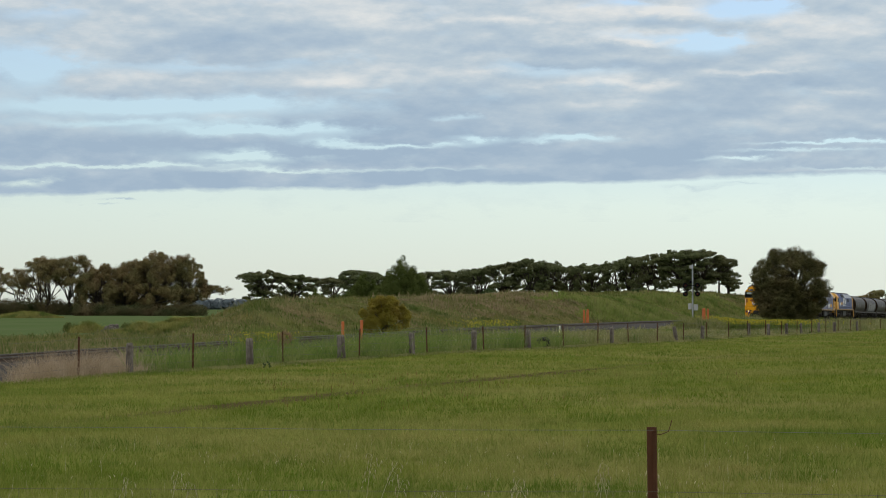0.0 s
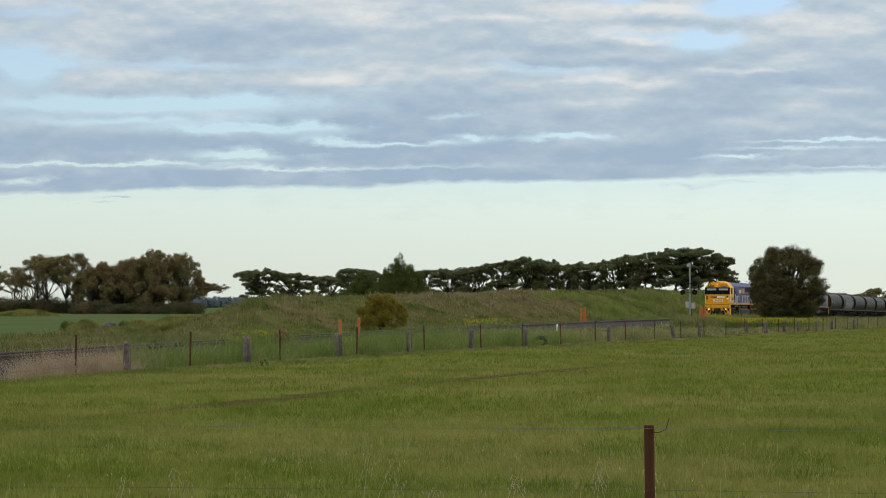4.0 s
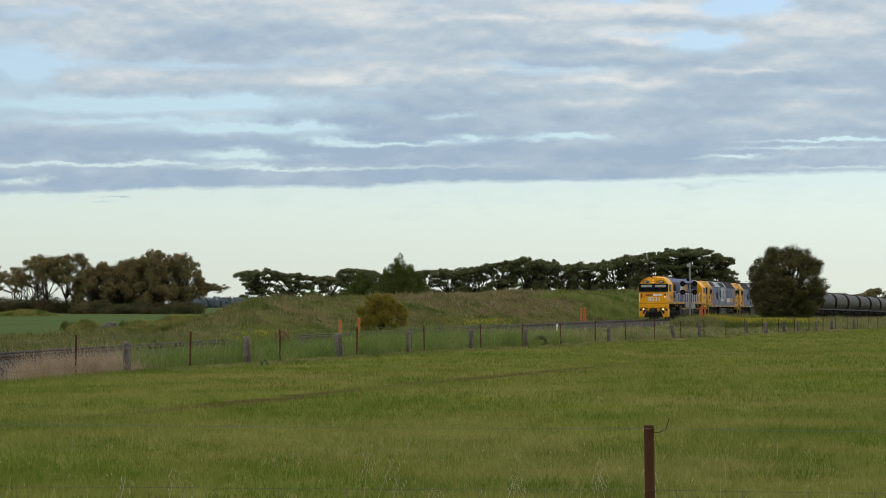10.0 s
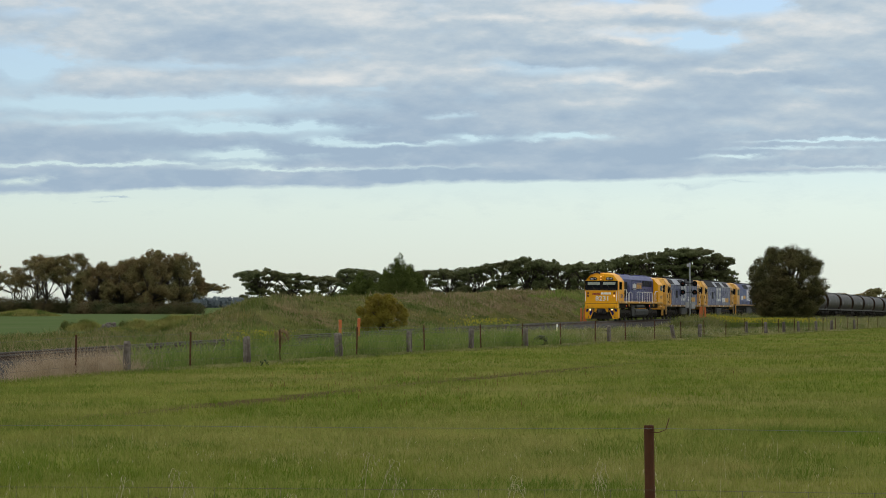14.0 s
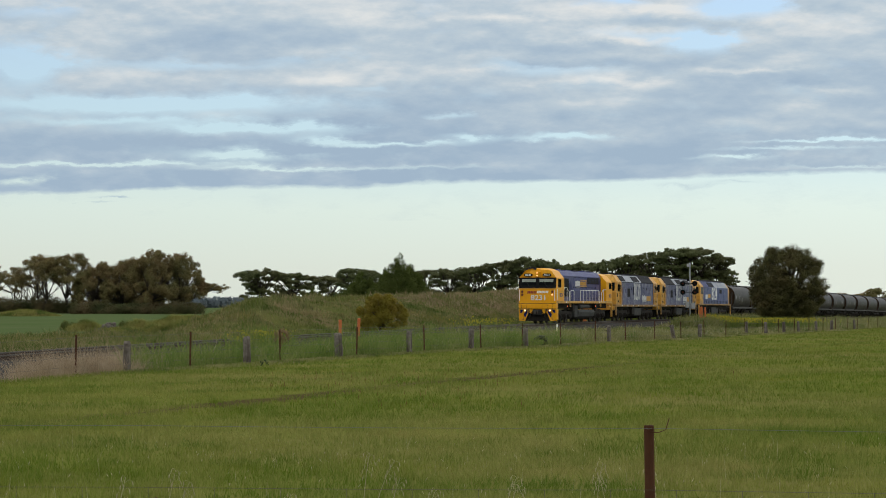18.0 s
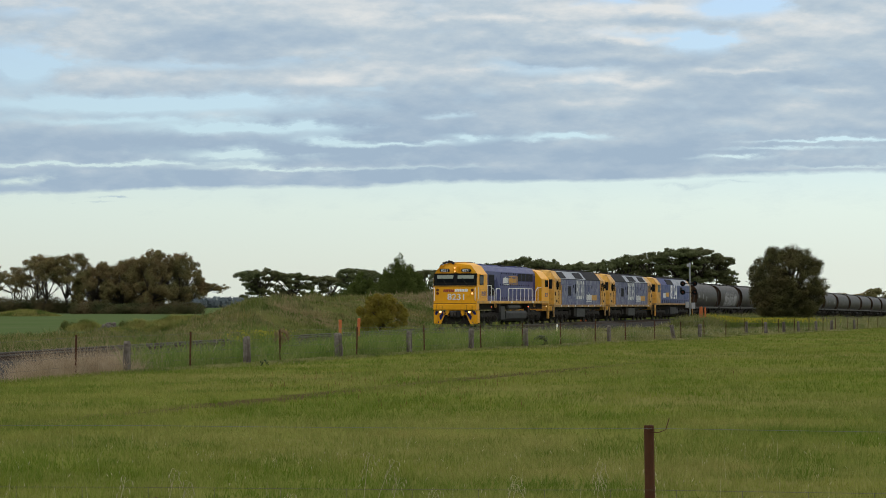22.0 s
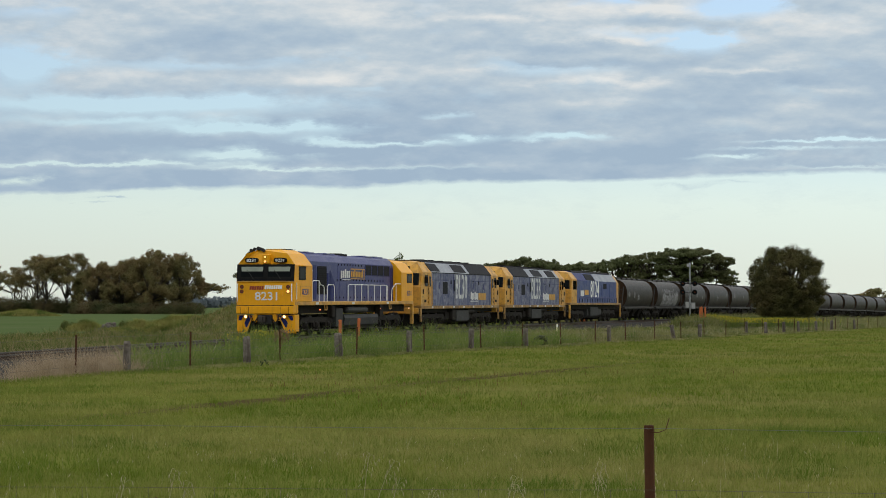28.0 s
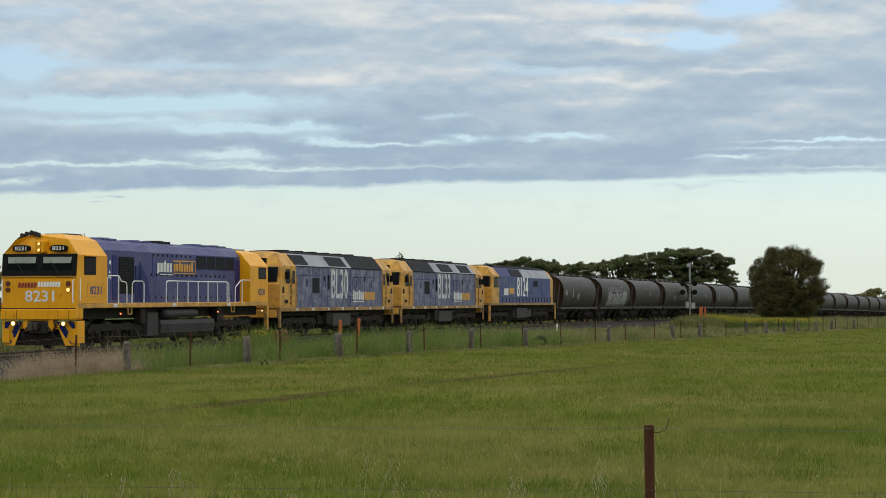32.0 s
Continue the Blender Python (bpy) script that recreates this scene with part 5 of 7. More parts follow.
def single_cab_locomotive():
    L = 9.93
    t = empty("locomotive", label="blue single-cab diesel locomotive with yellow cab and tall white number", category="locomotive", group="train")
    X = lambda s: L - s
    flat_box("deck", "sill", t, -9.85, 9.8, -1.45, 1.45, 1.40, 1.56, "", 0.02)
    flat_box("frame", "under", t, -9.7, 9.6, -1.0, 1.0, 1.05, 1.395)
    side = ((1.45, 1.565), (1.45, 2.55), (1.45, 3.4), (1.0, 3.92), (0.5, 4.06))
    slope = front_slope(9.3, 9.15, 8.75, 2.55, 3.4, 3.92, 8.3)
    shell("cab", "yellow_worn", t, [(X(2.55), side), (slope, side)], "weathered yellow cab")
    flat_box("short_nose", "yellow_worn", t, 9.0, 9.75, -0.95, 0.95, 1.565, 2.5, "", 0.05)
    bm = bmesh.new()
    plate(bm, [(slope(z) + 0.004, y, z) for y, z in ((-1.3, 2.65), (1.3, 2.65), (1.26, 3.34), (-1.26, 3.34))], 0.025, (1, 0, 0.2))
    ws = part("windscreen_surround", bm, "signal_black", t)
    for a, b in ((-1.2, -0.1), (0.1, 1.2)):
        bm = bmesh.new()
        plate(bm, [(slope(z) + 0.034, y, z) for y, z in ((a, 2.7), (b, 2.7), (b, 3.28), (a, 3.28))], 0.01, (1, 0, 0.2))
        part("windscreen", bm, "glass", ws)
    for s in (-1, 1):
        y = lambda a, b: sorted((s * a, s * b))
        w = flat_box("cab_window_frame", "signal_black", t, X(2.4), X(1.2), *y(1.44, 1.464), 2.6, 3.3, "", 0.008)
        for a, b in ((1.26, 1.75), (1.83, 2.34)):
            flat_box("cab_window", "glass", w, X(b), X(a), *y(1.465, 1.47), 2.65, 3.25)
        flat_box("corner_step", "yellow_worn", t, 9.66, 9.85, *y(1.34, 1.46), 0.35, 1.39, "", 0.02)
        flat_box("corner_step", "yellow_worn", t, -9.85, -9.70, *y(1.34, 1.46), 0.35, 1.39, "", 0.02)
    hs = ((1.36, 1.565), (1.36, 3.32), (0.95, 3.93), (0.4, 4.08))
    shell("hood", "blue_deep", t, [(X(18.3), hs), (X(2.56), hs)], "blue engine hood")
    bm = bmesh.new()
    loft(bm, [ring(X(18.31), hs), ring(X(19.2), ((1.36, 1.565), (1.36, 3.26), (0.95, 3.84), (0.4, 4.0))), ring(X(19.6), ((1.24, 1.565), (1.24, 2.95), (0.86, 3.45), (0.4, 3.55)))])
    part("rear_end", bm, "yellow_worn", t, "yellow rounded rear end")
    for s in (-1, 1):
        a, b = Vector((0, s * 1.36, 3.32)), Vector((0, s * 0.95, 3.93))
        nrm = Vector((0, s * 0.817, 0.577))
        for nm, mt, s0, s1, lo, hi, up in (("roof_slope_panel", "blue_dark", 2.65, 6.2, 0.02, 0.98, 0.012), ("roof_grille", "mesh_dark", 6.5, 9.6, 0.1, 0.9, 0.03),
                                           ("roof_slope_panel", "roof_grey", 9.9, 18.2, 0.02, 0.98, 0.012)):
            p, q = a.lerp(b, lo), a.lerp(b, hi)
            bm = bmesh.new()
            plate(bm, [Vector(v) + nrm * 0.002 for v in ((X(s0), p.y, p.z), (X(s1), p.y, p.z), (X(s1), q.y, q.z), (X(s0), q.y, q.z))], up, nrm)
            part(nm, bm, mt, t)
        y = lambda a, b: sorted((s * a, s * b))
        sk = flat_box("skirt", "blue_deep", t, X(18.2), X(2.7), *y(1.37, 1.425), 1.563, 1.92, "blue skirt with dark upright stripes", 0.005)
        for k in range(15):
            flat_box("stripe", "mesh_dark", sk, X(3.75 + 0.96 * k), X(3.55 + 0.96 * k), *y(1.42, 1.432), 1.60, 1.90, "dark slot")
        flat_box("side_window", "mesh_dark", t, X(14.2), X(12.8), *y(1.35, 1.375), 2.72, 3.16, "", 0.01)
        for s0 in (5.5, 8.0, 12.2, 15.4):
            flat_box("hood_door", "blue_deep", t, X(s0 + 1.9), X(s0), *y(1.35, 1.372), 2.02, 3.1, "", 0.008)
        flat_box("battery_box", "tank", t, X(11.0), X(8.0), *y(0.7, 1.34), 0.5, 1.2, "", 0.03)
        handrail(t, [(X(3.4), s * 1.44, 1.56), (X(3.4), s * 1.44, 2.0), (X(18.0), s * 1.44, 2.0), (X(18.0), s * 1.44, 1.56)],
                 [], "low blue grey handrail", "blue")
    flat_box("side_emblem", "off_white", t, X(5.4), X(4.2), 1.375, 1.385, 2.1, 2.55, "white emblem block")
    flat_box("side_emblem", "orange_logo", t, X(7.1), X(5.7), 1.375, 1.385, 2.2, 2.6, "orange emblem block")
    side_writing("large_number", "8124", "white", t, X(9.5), 1.384, 2.66, 3.3, 1.40, "tall white running number")
    shell("roof_top", "roof_dark", t, [(X(17.5), ((0.9, 3.97), (0.7, 4.13), (0.3, 4.15))), (X(3.3), ((0.9, 3.97), (0.7, 4.13), (0.3, 4.15)))])
    bm = bmesh.new()
    loft(bm, [ring(X(13.0), ((1.15, 1.04), (1.18, 0.6), (0.85, 0.34))), ring(X(7.6), ((1.15, 1.04), (1.18, 0.6), (0.85, 0.34)))])
    part("fuel_tank", bm, "tank", t)
    coupler(t, 9.75, 1)
    coupler(t, -9.75, -1)
    add_bogies(t, (6.1, -6.1), (1.82, 0, -1.82), LOCO_BOGIE, LOCO_WHEEL, 0.51)
    return t


def grain_wagon():
    t = empty("grain_wagon", label="dark grey weathered grain hopper wagon with rounded sides", category="wagon", group="grain wagons")
    # barrel-sided shell, open at both ends like a visor
    half = [(1.02, 1.20), (1.24, 1.48), (1.39, 1.85), (1.45, 2.25), (1.44, 2.65), (1.33, 3.04), (1.12, 3.34), (0.80, 3.56), (0.42, 3.66), (0.0, 3.68)]
    full = [(y, z) for y, z in half] + [(-y, z) for y, z in reversed(half[:-1])]
    bm = bmesh.new()
    cz = 2.3
    loft(bm, [[(x, y, z) for y, z in full] for x in (-5.8, -3.3, 0, 3.3, 5.8)], closed=False, caps=False)
    inner = [[(x, y * 0.975, cz + (z - cz) * 0.975) for y, z in full] for x in (-5.8, 5.8)]
    loft(bm, inner, closed=False, caps=False)
    for x in (-5.8, 5.8):
        a = [bm.verts.new((x, y, z)) for y, z in full]
        b = [bm.verts.new((x, y * 0.975, cz + (z - cz) * 0.975)) for y, z in full]
        for i in range(len(full) - 1):
            bm.faces.new((a[i], a[i + 1], b[i + 1], b[i]))
    body = part("hopper_body", bm, "wagon", t, "rounded dark grey hopper side", smooth=True)
    for d in (1, -1):
        bm = bmesh.new()
        ins = lambda y, z: (y * 0.97, cz + (z - cz) * 0.97)
        pts = []
        for y, z in full:
            yy, zz = ins(y, z)
            pts.append((d * (5.72 - 1.5 * (3.68 - zz) / 2.48), yy, zz))
        plate(bm, pts, 0.04, (-d, 0, 0))
        part("end_slope_sheet", bm, "wagon_rust" if d > 0 else "wagon_in", t, "rust-stained sloping end sheet")
        for s in (-1, 1):
            bm = bmesh.new()
            rod(bm, (d * 6.62, s * 1.1, 1.1), (d * 5.9, s * 1.15, 3.0), 0.04, seg=6)
            for k in range(5):
                rod(bm, (d * (6.50 - 0.12 * k), s * 1.1, 1.35 + 0.35 * k), (d * (6.50 - 0.12 * k), s * 0.78, 1.35 + 0.35 * k), 0.02, seg=5)
            rod(bm, (d * 6.62, s * 0.78, 1.1), (d * 5.9, s * 0.78, 3.1), 0.03, seg=6)
            part("end_ladder", bm, "wagon", t)
        flat_box("end_platform", "wagon", t, *sorted((d * 5.2, d * 6.75)), -1.3, 1.3, 1.05, 1.16, "", 0.02)
        flat_box("buffer_beam", "under", t, *sorted((d * 6.55, d * 6.85)), -1.25, 1.25, 0.85, 1.18, "", 0.02)
        coupler(t, d * 6.8, d)
    for s in (-1, 1):
        y = lambda a, b: sorted((s * a, s * b))
        sl = flat_box("side_sill", "wagon", t, -6.7, 6.7, *y(1.25, 1.42), 1.06, 1.24, "grey side sill", 0.02)
        for k in range(6):
            side_mark = flat_box("sill_bracket", "wagon_in", t, -5.2 + 2.0 * k, -5.05 + 2.0 * k, *y(1.30, 1.40), 0.92, 1.07)
    # roof walk and hatches
    rw = flat_box("roof_walk", "wagon_in", t, -5.75, 5.75, -0.32, 0.32, 3.70, 3.76)
    for k in range(5):
        bm = bmesh.new()
        box(bm, -5.3 + 2.28 * k, -3.9 + 2.28 * k, -0.42, 0.42, 3.66, 3.82, 0.04)
        part("roof_hatch", bm, "wagon", t)
    # discharge hoppers
    for x in (-2.6, 0, 2.6):
        bm = bmesh.new()
        loft(bm, [[(x + sx * a, sy * b, z) for sx, sy in ((1, 1), (-1, 1), (-1, -1), (1, -1))] for a, b, z in ((1.25, 1.2, 1.2), (0.45, 0.75, 0.55), (0.45, 0.75, 0.42))])
        part("discharge_chute", bm, "under", t)
    flat_box("centre_sill", "under", t, -6.7, 6.7, -0.2, 0.2, 0.75, 1.06)
    bm = bmesh.new()
    for s0 in (-4.0, 3.6):
        rod(bm, (s0, 0.9, 0.95), (s0 + 0.9, 0.9, 0.95), 0.18, seg=10)
    part("brake_cylinder", bm, "under", t)
    add_bogies(t, (4.9, -4.9), (0.88, -0.88), WAGON_BOGIE, WAGON_WHEEL, 0.45)
    return t


WAGON_SIDE = ((1.20, 1.02), (1.48, 1.24), (1.85, 1.39), (2.25, 1.45), (2.65, 1.44), (3.04, 1.33))


def wagon_patch(bm, x0, x1, z0, z1, lean=0.0):
    """A thin painted patch that follows the curve of a wagon's side."""
    zs, ys = [p[0] for p in WAGON_SIDE], [p[1] for p in WAGON_SIDE]
    levels = sorted({z0, z1} | {z for z in zs if z0 < z < z1})
    rows = []
    for z in levels:
        y, k = float(np.interp(z, zs, ys)), lean * (z - z0)
        rows.append([bm.verts.new((x0 + k, y + 0.004, z)), bm.verts.new((x1 + k, y + 0.004, z)), bm.verts.new((x1 + k, y + 0.012, z)), bm.verts.new((x0 + k, y + 0.012, z))])
    for a, b in zip(rows, rows[1:]):
        for i in range(4):
            bm.faces.new((a[i], a[(i + 1) % 4], b[(i + 1) % 4], b[i]))
    bm.faces.new(rows[0][::-1])
    bm.faces.new(rows[-1])


def wagon_marks(w, seed):
    """Faded stencils and a smudged pale panel on a wagon side."""
    rng = random.Random(seed)
    for k in range(rng.randint(2, 4)):
        x, z = rng.uniform(-5.0, 4.6), rng.uniform(1.75, 2.35)
        bm = bmesh.new()
        for i in range(rng.randint(2, 4)):
            wagon_patch(bm, x + i * 0.2, x + i * 0.2 + rng.uniform(0.10, 0.16), z + rng.uniform(0, 0.1), z + rng.uniform(0.3, 0.6), rng.uniform(-0.1, 0.1))
        part("stencil_mark", bm, "stencil", w, "faded white stencil mark")


def painted_scrawl(w):
    """A broad pale sprayed panel with a jagged upper edge along one wagon side."""
    rng = random.Random(5)
    bm = bmesh.new()
    x = 3.4
    while x > -4.4:
        dx = rng.uniform(0.28, 0.5)
        wagon_patch(bm, x - dx * 0.96, x, 1.32, rng.uniform(2.25, 2.55))
        wagon_patch(bm, x - dx * 0.7, x - dx * 0.25, 2.50, rng.uniform(2.62, 2.98), rng.uniform(-0.3, 0.3))
        x -= dx
    part("sprayed_scrawl", bm, "stencil", w, "pale grey sprayed panel with a jagged edge")


lead = lead_locomotive()
second = twin_cab_locomotive("BL30", ((2.2, 4.3, 1), (7.6, 10.4, 1), (11.2, 16.7, 0)), "faded blue twin-cab diesel locomotive with yellow cabs and tall white number", "blue_faded")
third = twin_cab_locomotive("BL33", ((2.4, 7.0, 0), (8.6, 11.4, 1), (13.2, 15.8, 1)), "grimy blue twin-cab diesel locomotive with yellow cabs and worn number", "blue_faded")
fourth = single_cab_locomotive()
first_wagon = grain_wagon()
WAGONS = [first_wagon] + [copy_thing(first_wagon, Matrix()) for _ in range(19)]
for k, w in enumerate(WAGONS):
    if k == 1:
        painted_scrawl(w)
        tagged(w, "dark grey grain hopper wagon with a pale sprayed scrawl")
    elif k < 9:
        wagon_marks(w, k)
# vehicle, its middle's distance behind the nose, half the distance between its bogies, wheel radius
TRAIN = [(lead, 10.5, 6.25, 0.51), (second, 31.99, 5.8, 0.51), (third, 52.5, 5.8, 0.51), (fourth, 73.4, 6.1, 0.51)]
TRAIN += [(w, 91.8 + 14.248 * k, 4.9, 0.45) for k, w in enumerate(WAGONS)]


def nose_at(t):
    """How far back along the line the front of the train is at t seconds."""
    return 191.07 - 6.42552 * t + 0.0372038 * t * t - 0.000721842 * t ** 3


def vehicle_pose(back, half):
    a, b = on_track(back - half), on_track(back + half)
    d = a - b
    m = (a + b) / 2
    return pose(*m, 0, -math.degrees(math.atan2(d[2], math.hypot(d[0], d[1]))), math.degrees(math.atan2(d[1], d[0])))


# ---------------------------------------------------------------- trees
def leaf_cards(clumps, density, size, rng, long=1.6, inner=0.5):
    """Small leaf sprays, scattered through the outer part of ellipsoidal clumps (x, y, z, rx, ry, rz)."""
    out, face = [], []
    for cx, cy, cz, rx, ry, rz in clumps:
        n = max(12, int(density * 4.2 * (rx * ry + ry * rz + rx * rz)))
        d = rng.normal(size=(n, 3))
        d /= np.linalg.norm(d, axis=1)[:, None]
        r = inner + (1.03 - inner) * rng.random(n) ** 0.6
        lump = 1 + 0.16 * np.sin(d[:, 0] * 7 + cx * 3) * np.sin(d[:, 1] * 6 + cy) * np.sin(d[:, 2] * 8 + cz)
        out.append(np.array((cx, cy, cz)) + d * (r * lump)[:, None] * np.array((rx, ry, rz)))
        face.append(d / np.array((rx, ry, rz)))
    p = np.concatenate(out)
    n = len(p)
    # sprays face outwards from their clump, with some scatter
    f = np.concatenate(face)
    f = f / np.linalg.norm(f, axis=1)[:, None] * 0.8 + np.array((0, -0.15, 0.35)) + rng.normal(size=(n, 3)) * 0.22
    a = np.cross(f, rng.normal(size=(n, 3)))
    a /= np.maximum(np.linalg.norm(a, axis=1), 1e-6)[:, None]
    b = np.cross(f, a)
    b /= np.maximum(np.linalg.norm(b, axis=1), 1e-6)[:, None]
    s = size * (0.55 + 0.9 * rng.random(n))[:, None]
    v = np.stack([p - a * s * long * 0.5, p + b * s * 0.5, p + a * s * long * 0.5, p - b * s * 0.5], 1).reshape(-1, 3)
    return v, np.arange(4 * n).reshape(-1, 4)


def puffs(clumps, rng, each, ratio):
    """Breaks every clump into small rounded tufts over its surface, with a leaner core."""
    out = []
    for cx, cy, cz, rx, ry, rz in clumps:
        out.append((cx, cy, cz, rx * 0.74, ry * 0.74, rz * 0.74))
        d = rng.normal(size=(each, 3))
        d /= np.linalg.norm(d, axis=1)[:, None]
        d[:, 2] = np.where(d[:, 2] < -0.3, -d[:, 2], d[:, 2])
        for q in d:
            k = ratio * rng.uniform(0.7, 1.25)
            out.append((cx + q[0] * rx * (1 - k * 0.7), cy + q[1] * ry * (1 - k * 0.7), cz + q[2] * rz * (1 - k * 0.7), rx * k, ry * k, max(rz * k, 0.6 * rx * k)))
    return out


def make_tree(name, x, y, clumps, trunk_r, fork, material, bark, density, size, seed, label, category="tree", group="", limbs=True, inner=0.5, stems=1, lean=0.0, tufts=0, tuft_size=0.4):
    rng = np.random.default_rng(seed)
    t = empty(name, pose(x, y, gz(x, y) - 0.03), label, category, group)
    bm = bmesh.new()
    top = max(c[2] for c in clumps)
    for k in range(stems):
        a = 2 * math.pi * (k + rng.random()) / stems
        off = 0.0 if stems == 1 else trunk_r * 2.2
        base = Vector((off * math.cos(a), off * math.sin(a), 0))
        mid = base + Vector((lean + 0.25 * off * math.cos(a), 0.2 * off * math.sin(a), fork * 0.55))
        up = base + Vector((lean * 1.7 + off * 1.2 * math.cos(a), off * 1.2 * math.sin(a), fork))
        tube(bm, [base - Vector((0, 0, 0.1)), base + Vector((0, 0, 0.25)), mid, up], [trunk_r * 1.35, trunk_r, trunk_r * 0.85, trunk_r * 0.6], 8)
        if limbs:
            for i, c in enumerate(clumps):
                if i % stems != k:
                    continue
                e = Vector(c[:3])
                m1 = up.lerp(e, 0.45) + Vector((0, 0, 0.10 * (e - up).length)) + Vector(rng.normal(size=3) * 0.06 * (e - up).length)
                tube(bm, [up - Vector((0, 0, 0.1)), m1, e], [trunk_r * 0.5, trunk_r * 0.3, trunk_r * 0.1], 5)
                for _ in range(2):
                    e2 = e + Vector(rng.normal(size=3) * np.array(c[3:]) * 0.38)
                    tube(bm, [m1, m1.lerp(e2, 0.55) + Vector((0, 0, 0.05)), e2], [trunk_r * 0.22, trunk_r * 0.15, trunk_r * 0.05], 4)
    part("trunk", bm, bark, t, smooth=True)
    v, f = leaf_cards(puffs(clumps, rng, tufts, tuft_size) if tufts else clumps, density, size, rng, inner=inner)
    part("crown", fast_mesh("crown", v, f, material), None, t)
    return t


def umbrella_clumps(h, w, seed, flat=0.10, low=4):
    rng = random.Random(seed)
    out = []
    n = 18
    for k in range(n):
        r = math.sqrt((k + 0.5) / n) * w * 0.44
        a = k * 2.399 + rng.uniform(-0.4, 0.4)
        z = h * (0.96 - 0.16 * (r / (w * 0.5)) ** 2) + rng.uniform(-0.05, 0.02) * h
        q = w * rng.uniform(0.10, 0.17)
        out.append((r * math.cos(a), r * math.sin(a), z, q, q, h * flat * rng.uniform(0.6, 1.0)))
    for k in range(low):
        a = rng.uniform(0, 6.28)
        r = w * rng.uniform(0.18, 0.40)
        q = w * rng.uniform(0.10, 0.16)
        out.append((r * math.cos(a), r * math.sin(a), h * rng.uniform(0.26, 0.80), q, q, h * flat * rng.uniform(0.5, 0.9)))
    return out


def gum_clumps(h, w, seed, base=0.45, n=15):
    rng = random.Random(seed)
    out = []
    for k in range(n):
        a = k * 2.399 + rng.uniform(-0.5, 0.5)
        f = (k + 0.5) / n
        r = w * 0.40 * math.sqrt(1 - (1 - f) ** 2) if f < 1 else w * 0.4
        z = h * (base + (0.94 - base) * (1 - f * rng.uniform(0.75, 1.1)))
        q = w * (rng.uniform(0.08, 0.15) if base < 0.2 else rng.uniform(0.11, 0.19))
        out.append((r * math.cos(a), r * math.sin(a), max(z, h * 0.09), q, q, q * rng.uniform(0.55, 0.8) * (1.5 if base < 0.2 else 1.0)))
    return out


def cone_clumps(h, w, seed):
    """Upswept sprays in tiers round a full, slightly bellied cone."""
    rng = random.Random(seed)
    out = []
    for k in range(15):
        f = k / 14
        ring = w * 0.5 * (1 - f) ** 0.72
        q = w * (0.035 + 0.075 * (1 - f))
        for i in range(max(1, int(15 * (1 - f) + 0.5))):
            a = i * 2.4 + k * 1.7 + rng.uniform(-0.4, 0.4)
            r = max(0.0, ring - q * 0.8) * rng.uniform(0.82, 1.06)
            out.append((r * math.cos(a), r * math.sin(a), h * (0.06 + 0.90 * f) + rng.uniform(-0.02, 0.02) * h, q, q, q * 1.25))
        if f < 0.8:
            out.append((0, 0, h * (0.06 + 0.9 * f), ring * 0.62, ring * 0.62, h * 0.07))
    return out


def dome_clumps(h, w, seed, n=34, squash=1.0, low=0.1):
    rng = random.Random(seed)
    out = []
    for k in range(n):
        z = -0.92 + 1.9 * (k + 0.5) / n
        a = k * 2.399 + rng.uniform(-0.3, 0.3)
        q = math.sqrt(max(0.0, 1 - z * z)) if z > 0 else (1 - 0.35 * z * z)
        r = w * 0.5 * q * rng.uniform(0.66, 0.80)
        c = w * rng.uniform(0.10, 0.16) * (1.0 if n < 50 else 0.9)
        out.append((r * math.cos(a), r * math.sin(a), h * (0.5 + low / 2) + z * h * 0.40, c, c, c * 0.9))
    for k in range(6):
        out.append((rng.uniform(-0.2, 0.2) * w, rng.uniform(-0.2, 0.2) * w, h * rng.uniform(0.3, 0.7), w * 0.2, w * 0.2, w * 0.2))
    return out


def gapped(clumps, h, seed):
    """Leaves out most of the clumps in a band below the upper crown, towards one side, so that the crown opens there."""
    rng = random.Random(seed)
    def open_place(c):
        across = 0.57 * h < c[2] < 0.69 * h and -1.6 < c[0] < 3.2
        beside = 0.30 * h < c[2] < 0.62 * h and 1.4 < c[0] < 2.6
        return (across or beside) and rng.random() < 0.8
    return [c for c in clumps if not open_place(c)]


def spot(slant, d):
    """The place at distance d ahead, slant times d to the side."""
    return slant * d, d


M["leaf_dead"] = leaf_material("dead_brown_weed", (0.20, 0.125, 0.075), (0.26, 0.165, 0.10), (0.30, 0.20, 0.12), 0.3, 0.8, 2.0)
M["leaf_tussock"] = leaf_material("yellow_green_weeds", (0.12, 0.13, 0.030), (0.17, 0.165, 0.045), (0.23, 0.20, 0.08), 0.4, 0.7, 0.8)


